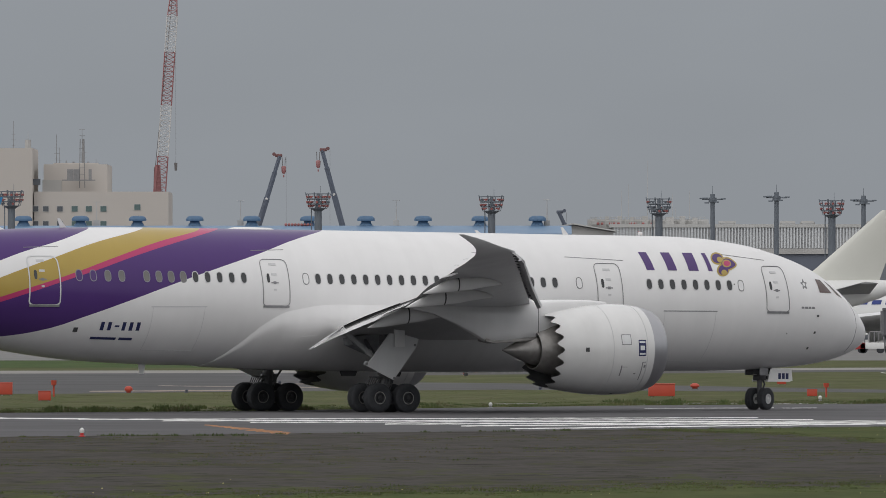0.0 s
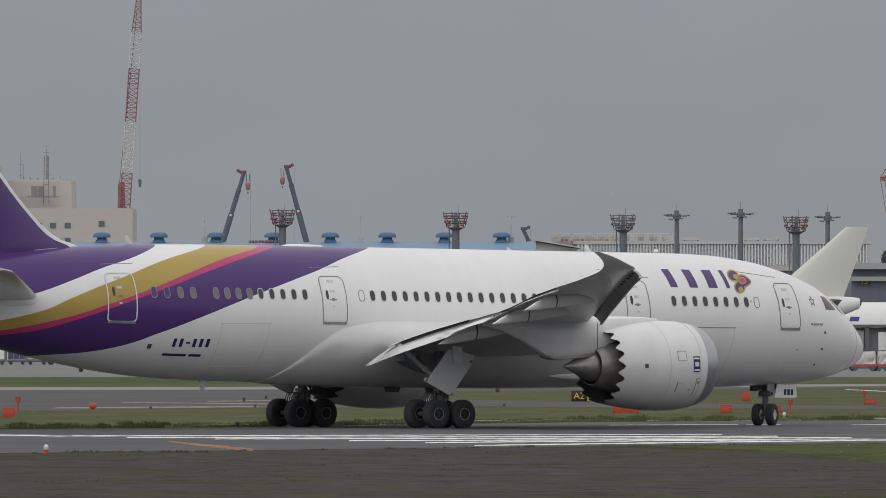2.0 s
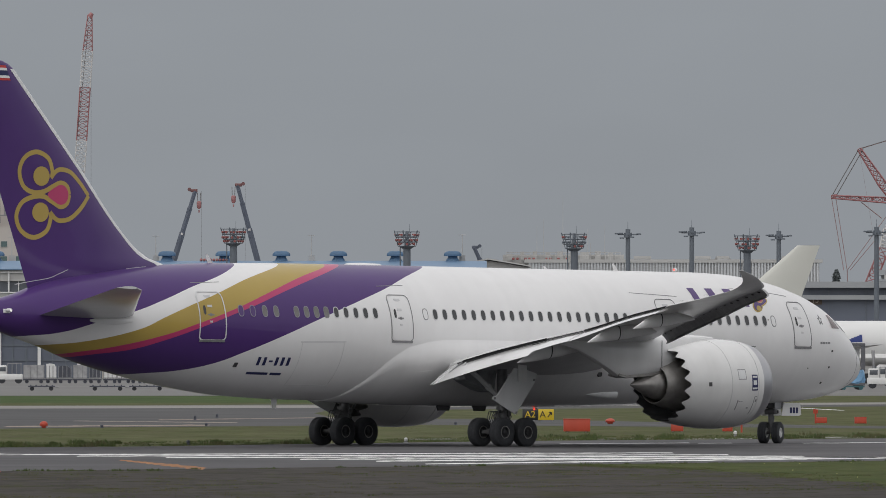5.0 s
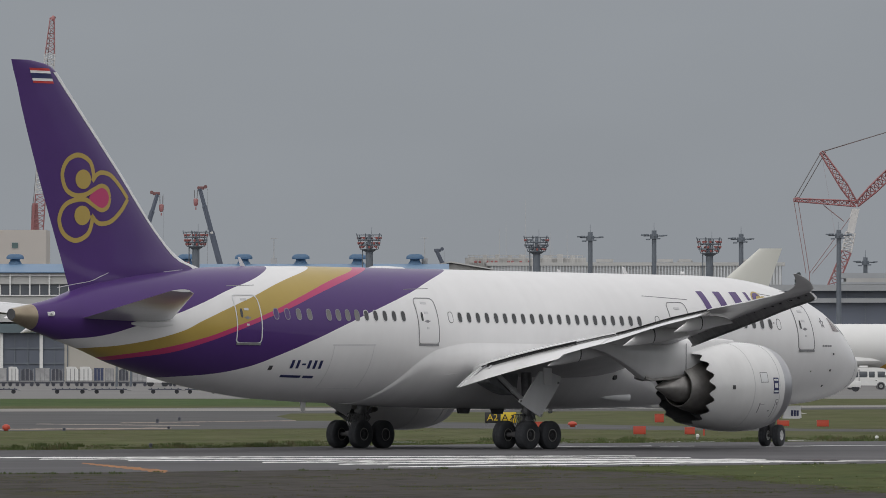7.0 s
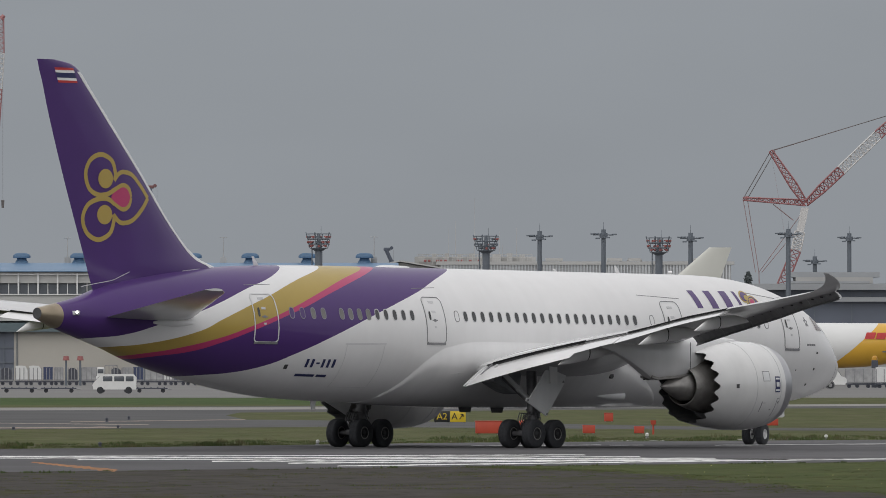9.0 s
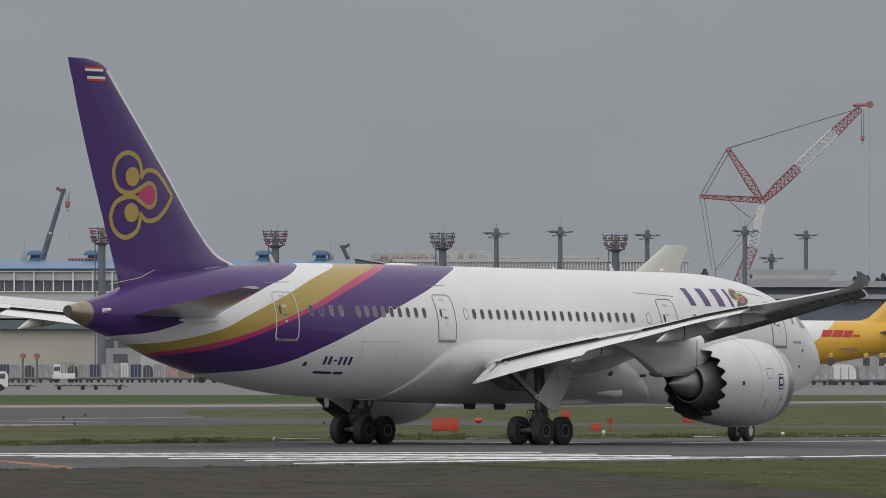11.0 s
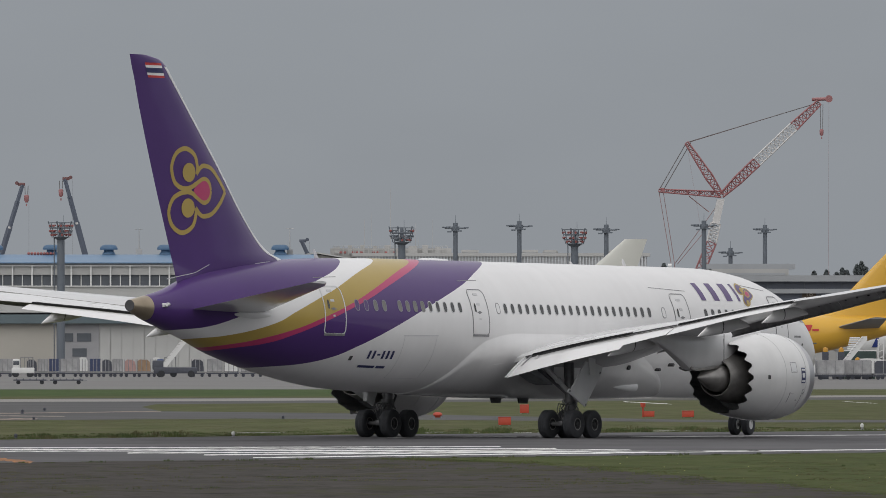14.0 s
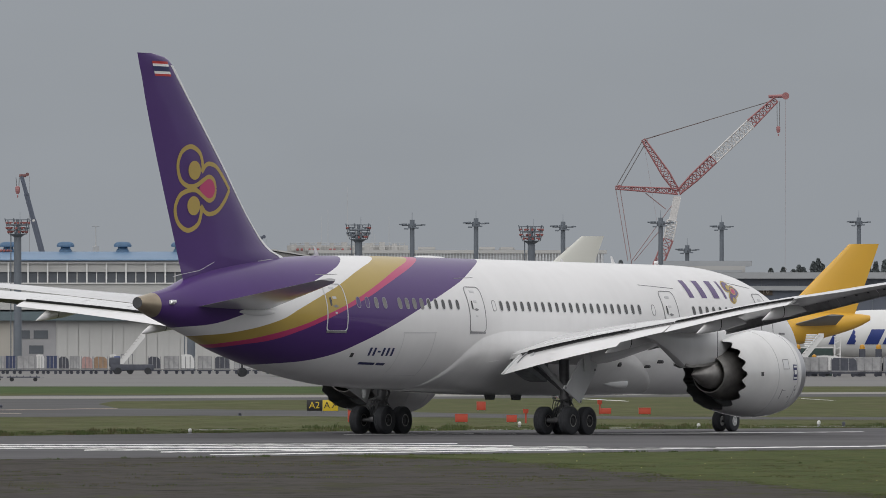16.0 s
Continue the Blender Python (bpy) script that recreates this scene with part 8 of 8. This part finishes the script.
for _a in (
        (-25.98, 611.92, -16.02, 600.31, 3.7, 3.7),
        (-17.13, 598.47, 10.69, 608.42, 3.7, 2.7),
        (-13.55, 590.91, 12.76, 597.85, 3.4, 3.1),
        (-9.88, 583.54, 15.58, 590.31, 3.1, 3.4),
        (-4.48, 574.37, 18.33, 584.12, 3.7, 3.4),
        (-1.48, 565.49, 20.64, 585.88, 3.7, 2.7),
        (0.40, 551.63, 15.33, 576.64, 3.1, 3.7),
        (15.33, 576.64, 29.31, 597.24, 3.7, 3.1)):
    strip("runway_marking", *_a, marking, "worn white runway stripe")
for _a in (
        (-0.24, 696.43, 2.04, 698.51, 2.4, 2.4),
        (5.78, 695.19, 11.46, 699.34, 2.7, 2.7),
        (12.24, 697.67, 17.21, 703.55, 2.4, 2.4),
        (6.54, 664.02, 12.52, 669.72, 2.7, 2.7),
        (12.86, 667.43, 14.43, 668.95, 2.7, 2.7),
        (17.62, 667.81, 30.91, 683.41, 4.1, 4.1),
        (18.98, 709.09, 23.53, 714.72, 2.4, 2.4),
        (27.51, 718.23, 35.62, 725.81, 2.4, 2.4)):
    strip("runway_marking", *_a, marking_faint, "worn white runway stripe")
strip("taxi_line", -11.45, 570.18, -7.60, 531.34, 3, 9, marking_orange, "worn orange taxi line")
strip("taxi_line", -22.39, 804.12, -11.44, 817.04, 7, 9, mat("faded_pink_marking", (0.26, 0.20, 0.16), 0.8, var=0.2, world_space=True), "faded taxiway line")
strip("taxi_line", -15.28, 875.09, -5.00, 902.08, 6, 6, mat("faded_tan_marking", (0.22, 0.17, 0.13), 0.8, var=0.2, world_space=True), "faded taxiway line")
strip("taxi_line", -20.03, 862.20, -10.19, 843.55, 5, 5, mat("faded_tan_line", (0.24, 0.20, 0.16), 0.8, var=0.2, world_space=True), "faded taxiway line")
strip("taxi_line", 26.99, 1038.15, 29.15, 1002.57, 8, 8, marking, "faded taxiway line")
strip("taxi_line", 42.72, 1041.85, 43.60, 1011.24, 8, 8, marking, "faded taxiway line")
flat("taxiway_edge", [[(-50.16, 1015.62), (-6.58, 1042.78), (62.04, 1139.24), (63.91, 1173.52), (-6.85, 1086.35), (-52.67, 1066.55)]], concrete, 0.012, label="pale concrete taxiway edge", category="pavement")


# ---- markers, lamps and signs ----
def marker_box(x, y, w, h, round_=False):
    t = thing("marker_box", "orange painted airfield marker box on the grass", "marker", "orange airfield markers")
    t.matrix_basis = pose(x, y, 0)
    bm = bmesh.new()
    if round_:
        loft(bm, [[(q * w / 2 * math.cos(a), q * w / 2 * math.sin(a), z * h) for a in [2 * math.pi * k / 16 for k in range(16)]] for z, q in ((0.02, 0.55), (0.25, 0.85), (0.5, 1.0), (0.75, 0.9), (0.92, 0.6), (1.0, 0.2))])
    else:
        box(bm, (0, 0, h * 0.54), (w, w * 0.8, h * 0.92), bevel=0.02)
        box(bm, (0, 0, h * 0.98), (w * 1.03, w * 0.83, 0.05), bevel=0.01)
    part("case", bm, orange_board, t)
    bm = bmesh.new()
    for s in (-1, 1):
        box(bm, (s * w * 0.35, 0, 0.05), (0.08, w * 0.6, 0.12))
    part("foot", bm, metal_strut, t)


for _s0, _s1, _t, _b, _rd in ((1047, 1094, 733, 757, 0), (1328, 1346, 743, 756, 0), (1237, 1259, 741, 756, 0), (1275, 1291, 719, 735, 0), (1494, 1513, 731, 741, 0), (1562, 1583, 730, 742, 0),
                              (-100, -78, 731, 754, 0), (-32, -10, 746, 764, 0), (120, 135, 737, 749, 1), (1121, 1138, 732, 742, 1), (-240, -215, 731, 752, 0)):
    _Y = 4.5 * 26000 / (_b - 601.3)
    marker_box(((_s0 + _s1) / 2 - 784) / 26000 * _Y, _Y, (_s1 - _s0) / 26000 * _Y, (_b - _t) / 26000 * _Y, bool(_rd))


def wind_post(x, y, h):
    t = thing("marker_post", "slim orange post with a small lamp head", "marker", "orange marker posts")
    t.matrix_basis = pose(x, y, 0)
    bm = bmesh.new()
    tube(bm, (0, 0, 0), (0, 0, h * 0.72), 0.05, 0.05, 8)
    part("post", bm, orange_board, t)
    bm = bmesh.new()
    tube(bm, (0, 0, h * 0.70), (0, 0, h), 0.13, 0.15, 10)
    part("lamp_head", bm, orange_board, t)


for _s, _t, _b in ((1362, 732, 757), (1493, 716, 741), (-5, 727, 756)):
    _Y = 4.5 * 26000 / (_b - 601.3)
    wind_post((_s - 784) / 26000 * _Y, _Y, (_b - _t) / 26000 * _Y)


def edge_lamp(x, y, h, top, low, tag):
    t = thing("edge_lamp", tag, "lamp", "airfield edge lamps")
    t.matrix_basis = pose(x, y, 0)
    bm = bmesh.new()
    loft(bm, [[(q * math.cos(a), q * math.sin(a), z * h) for a in [2 * math.pi * k / 12 for k in range(12)]] for z, q in ((0, 0.12), (0.12, 0.12), (0.15, 0.065), (0.45, 0.065))])
    part("stem", bm, low, t)
    bm = bmesh.new()
    loft(bm, [[(q * math.cos(a), q * math.sin(a), z * h) for a in [2 * math.pi * k / 12 for k in range(12)]] for z, q in ((0.42, 0.07), (0.55, 0.09), (0.8, 0.085), (1.0, 0.03))])
    part("globe", bm, top, t)


for _s, _t, _b, _k in ((45, 811, 827, 0), (768, 766, 776, 1), (383, 770, 779, 2), (1351, 754, 764, 1), (1881, 752, 764, 1), (1925, 754, 763, 2), (1668, 757, 766, 1), (230, 743, 749, 2), (415, 740, 746, 2), (395, 727, 735, 2), (434, 724, 731, 2), (856, 738, 744, 2), (-190, 770, 780, 2)):
    _Y = 4.5 * 26000 / (_b - 601.3)
    edge_lamp((_s - 784) / 26000 * _Y, _Y, (_b - _t) / 26000 * _Y, vehicle_white if _k < 2 else uld_dark, (paint_red, metal_strut, uld_dark)[_k],
              ("white lamp globe on a red base beside the runway", "white edge lamp beside the runway", "small dark edge lamp in the grass")[_k])


def guidance_sign():
    Y = 855.89
    t = thing("guidance_sign", "illuminated black and yellow taxiway guidance sign", "sign")
    t.matrix_basis = pose(7.18, Y, 0)
    h, w = 0.63, 0.93
    for k, (m, m2, txt) in enumerate(((sign_black, sign_yellow, "A2"), (sign_yellow, sign_black, "A"))):
        xc = (-0.5 + k) * w
        bm = bmesh.new()
        box(bm, (xc, 0, 0.10 + h / 2), (w - 0.03, 0.25, h), bevel=0.015)
        p = part("panel", bm, m, t)
        ob = new("letters", text_mesh(txt, h * 0.86, m2, 0.004))
        ob.parent = p
        ob.matrix_basis = pose(xc - (0.20 if k else 0), -0.135, 0.10 + h / 2, 90, 0, 0)
        if k:
            bm = bmesh.new()
            q = xc + w * 0.22
            z = 0.10 + h / 2
            tube(bm, (q - 0.11, -0.135, z - 0.15), (q + 0.08, -0.135, z + 0.12), 0.03, 0.03, 6)
            tube(bm, (q - 0.05, -0.135, z + 0.14), (q + 0.10, -0.135, z + 0.14), 0.03, 0.03, 6)
            tube(bm, (q + 0.10, -0.135, z + 0.14), (q + 0.10, -0.135, z - 0.02), 0.03, 0.03, 6)
            part("arrow", bm, m2, p)
    bm = bmesh.new()
    for dx in (-w * 0.9, -w * 0.1, w * 0.1, w * 0.9):
        tube(bm, (dx, 0, 0), (dx, 0, 0.14), 0.04, 0.04, 6)
    part("legs", bm, metal_strut, t)


guidance_sign()

# ---- grass and weeds ----
blade_mats = [mat("fresh_grass_blades", (0.085, 0.104, 0.036), 0.8, var=0.35, scale=0.6, world_space=True, spec=0.2),
              mat("dark_weed_leaves", (0.072, 0.096, 0.036), 0.8, var=0.35, scale=0.6, world_space=True, spec=0.2),
              mat("dry_grass_blades", (0.105, 0.100, 0.052), 0.85, var=0.3, scale=0.6, world_space=True, spec=0.2),
              mat("pale_yellow_flowers", (0.62, 0.58, 0.22), 0.7)]


def tufts(name, label, spots, seed=1):
    """Blades of grass in clumps; spots: x, y, height, spread, number of blades, kind of leaf."""
    rng = random.Random(seed)
    V, Fc, Mi = [], [], []
    for x, y, h, sp, n, mi in spots:
        for _ in range(n * 2):
            a, r = rng.uniform(0, 6.28), sp * math.sqrt(rng.random())
            bx, by = x + r * math.cos(a), y + r * math.sin(a) * 1.5
            hh = h * rng.uniform(0.45, 1.1) * (1 - 0.4 * r / sp)
            w = rng.uniform(0.008, 0.024) * (1 + h)
            dx, dy = rng.uniform(-0.35, 0.35) * hh, rng.uniform(-0.35, 0.35) * hh
            c = math.cos(a * 3.1) * w
            s = math.sin(a * 3.1) * w
            i = len(V)
            V += [(bx - c, by - s, 0), (bx + c, by + s, 0), (bx + dx * 0.5 + c * 0.7, by + dy * 0.5 + s * 0.7, hh * 0.6), (bx + dx * 0.5 - c * 0.7, by + dy * 0.5 - s * 0.7, hh * 0.6), (bx + dx, by + dy, hh)]
            Fc += [(i, i + 1, i + 2, i + 3), (i + 3, i + 2, i + 4)]
            Mi += [mi, mi]
    me = bpy.data.meshes.new(name)
    me.from_pydata(V, [], Fc)
    for m in blade_mats:
        me.materials.append(m)
    me.polygons.foreach_set("material_index", Mi)
    return tagged(new(name, me), label, "grass", kind="stuff")


_r = random.Random(5)
_spots = []
# the far edge of the runway: a ragged line of taller weeds
for _i in range(900):
    _sx = _r.uniform(-350, 2080)
    _e = 4.5 * 26000 / (float(np.interp(_sx, [-350, -100, 300, 600, 1000, 1450, 2080], [789, 785, 782, 777.5, 772, 768.7, 765])) - 601.3)
    _Y = _e + 2 + _r.random() ** 2 * 30
    _big = 1.0 if (math.sin(_sx * 0.013) + math.sin(_sx * 0.031 + 1)) > 0.2 else 0.3
    _spots.append(((_sx - 784) / 26000 * _Y, _Y, _r.uniform(0.08, 0.26) * _big + 0.03, _r.uniform(0.2, 0.6), 16, _r.choice((0, 1, 1, 1, 2))))
tufts("verge_weeds", "ragged green weeds along the runway edge", _spots, 2)
_spots = []
for _i in range(900):
    _sx = _r.uniform(-350, 2080)
    _Y = _r.uniform(690, 830)
    _spots.append(((_sx - 784) / 26000 * _Y, _Y, _r.uniform(0.015, 0.04), _r.uniform(0.5, 1.6), 8, _r.choice((0, 0, 2, 2))))
tufts("field_grass", "mown grass between runway and taxiway", _spots, 3)
_spots = []
# weeds on the old pavement in front, in rough lines along its joints
for _i in range(2600):
    _line = _r.choice((430, 438, 447, 455, 462, 474, 486, 495, 503, 512, 520))
    _x = _r.uniform(-26, 40)
    _Y = _line + 1.4 * _x * 0.35 + _r.gauss(0, 1.6)
    if noise.noise((_x * 0.11, _Y * 0.05, 3)) > -0.05:
        _spots.append((_x, _Y, _r.uniform(0.02, 0.08), _r.uniform(0.15, 0.6), 7, _r.choice((1, 1, 2, 2, 2))))
for _i in range(46):
    _x = _r.uniform(-22, 30)
    _spots.append((_x, 542 + 1.4 * _x - _r.uniform(0.5, 3.5), _r.uniform(0.04, 0.14), _r.uniform(0.1, 0.45), 12, _r.choice((0, 1, 1))))
for _x in (-14.0, -13.6, -13.1, -12.1, -11.6, -10.6, -10.0, -9.2):
    _spots.append((_x, 521.5, _r.uniform(0.06, 0.17), 0.3, 18, 1))
tufts("pavement_weeds", "low weeds in the joints of the old pavement", _spots, 4)
_spots = []
# the bright green wedge beside the runway
for _i in range(1300):
    _Y = _r.uniform(405, 585)
    _xl = float(np.interp(_Y, [405, 528, 549], [20, 10.5, 6])) if _Y < 549 else (_Y - 541) / 1.4
    _xr = min(40.0, _xl + 26)
    _x = _xl + (_xr - _xl) * _r.random()
    if _x > (_Y - 540) / 1.4 + 0.8 or _Y < 540:
        _spots.append((_x, _Y, _r.uniform(0.012, 0.035), _r.uniform(0.5, 1.4), 9, _r.choice((0, 0, 2, 0, 2))))
# the ragged rim of the grass over the old pavement
for _i in range(1500):
    _e = _r.choice(near_edge[:140])
    _spots.append((_e[0] + _r.gauss(0, 0.3), _e[1] + _r.gauss(2.0, 5.0), _r.uniform(0.02, 0.07), _r.uniform(0.15, 0.5), 8, _r.choice((0, 0, 1, 2))))
for _i in range(900):
    _e = _r.choice(wedge_edge)
    _spots.append((_e[0] + _r.gauss(-0.1, 0.5), _e[1] + _r.gauss(0, 2.5), _r.uniform(0.02, 0.06), _r.uniform(0.15, 0.5), 8, _r.choice((0, 0, 1, 2))))
for _i in range(260):
    _Y = _r.uniform(352, 560)
    _x = _r.uniform(-20, 40)
    if _x > float(np.interp(_Y, [385, 400, 528, 549], [-20, 20.5, 11, 7])):
        _spots.append((_x, _Y, _r.uniform(0.02, 0.05), 0.02, 1, 3))
tufts("wedge_grass", "bright green grass with small yellow flowers", _spots, 6)


# ---- what moves ----
TAXI = [
    (0, -7.666, 645.16, 32.177), (0.5, -6.752, 646.55, 33.949), (1, -5.862, 647.66, 35.642), (1.5, -4.983, 648.53, 37.262),
    (2, -4.146, 649.2, 38.877), (2.5, -3.329, 649.71, 40.406), (3, -2.533, 650.11, 41.795), (3.5, -1.779, 650.42, 43.054),
    (4, -1.064, 650.67, 44.151), (6.5, 2.312, 651.83, 48.088), (7, 2.924, 652.17, 48.669), (7.5, 3.502, 652.58, 49.261),
    (8, 4.096, 653.05, 49.906), (8.5, 4.704, 653.61, 50.513), (9, 5.287, 654.23, 51.049), (11.5, 8.058, 658.45, 53.897),
    (12, 8.619, 659.46, 54.289), (12.5, 9.136, 660.5, 54.963), (13, 9.645, 661.56, 55.551), (13.5, 10.152, 662.62, 56.047),
    (14, 10.64, 663.67, 56.568), (14.5, 11.116, 664.68, 57.042), (15, 11.579, 665.63, 57.376), (15.5, 12.006, 666.5, 57.57),
    (16, 12.411, 667.28, 57.62)]


def motions():
    walk(airliner, [(t, Matrix.Translation((x, y, 0)) @ Euler((0, radians(PITCH), radians(h)), "XYZ").to_matrix().to_4x4()) for t, x, y, h in TAXI])
    # the wheels roll with the way that each side of the aircraft makes, and the nose gear steers to the left through the turn
    ts = np.linspace(0, 16, 81)
    T = np.array(TAXI)
    X, Y, A = [np.interp(ts, T[:, 0], T[:, k]) for k in (1, 2, 3)]
    A = np.radians(A)
    ds = np.hypot(np.diff(X), np.diff(Y))
    dA = np.diff(A)
    for w, at, r, left in main_wheels:
        lat = 4.9 if left else -4.9
        roll = np.concatenate([[0], np.cumsum((ds - dA * lat) / r)])
        walk(w, [(t, pose(*at) @ Matrix.Rotation(a, 4, "Y")) for t, a in zip(ts, roll)])
    steer = np.arctan2(22.78 * dA, ds)
    steer = np.convolve(np.concatenate([[steer[0]] * 4, steer, [steer[-1]] * 5]), np.ones(9) / 9, "valid")
    walk(nose_gear, [(t, pose(22.78, 0, GEAR_Z) @ Matrix.Rotation(min(0.6, max(0.0, s)), 4, "Z")) for t, s in zip(ts[::4], steer[::4])])
    nroll = np.concatenate([[0], np.cumsum(np.hypot(ds, 22.78 * dA) / 0.5)])
    for w, at, r in nose_wheels:
        walk(w, [(t, pose(*at) @ Matrix.Rotation(a, 4, "Y")) for t, a in zip(ts, nroll)])

    # the van drives to the left along the apron at a steady 4 m/s
    walk(minivan, [(t, pose(16.2 - 4.05 * t, 1403, 0, 0, 0, 180)) for t in (0, 4, 8, 12, 16)])
    for w, at in van_wheels:
        walk(w, [(float(t), pose(*at) @ Matrix.Rotation(float(4.05 * t / 0.33), 4, "Y")) for t in np.linspace(0, 16, 161)])

    # the added hoods face the camera at each flash, about every 1.4 s
    bt = np.linspace(0, 16, 81)
    head = np.radians(np.interp(bt, T[:, 0], T[:, 3]))
    for drum, at, facing, lap in beacons:
        walk(drum, [(float(t), pose(*at) @ Matrix.Rotation(float(-math.pi / 2 - h + 2 * math.pi * (t - facing) / lap), 4, "Z")) for t, h in zip(bt, head)])


motions()
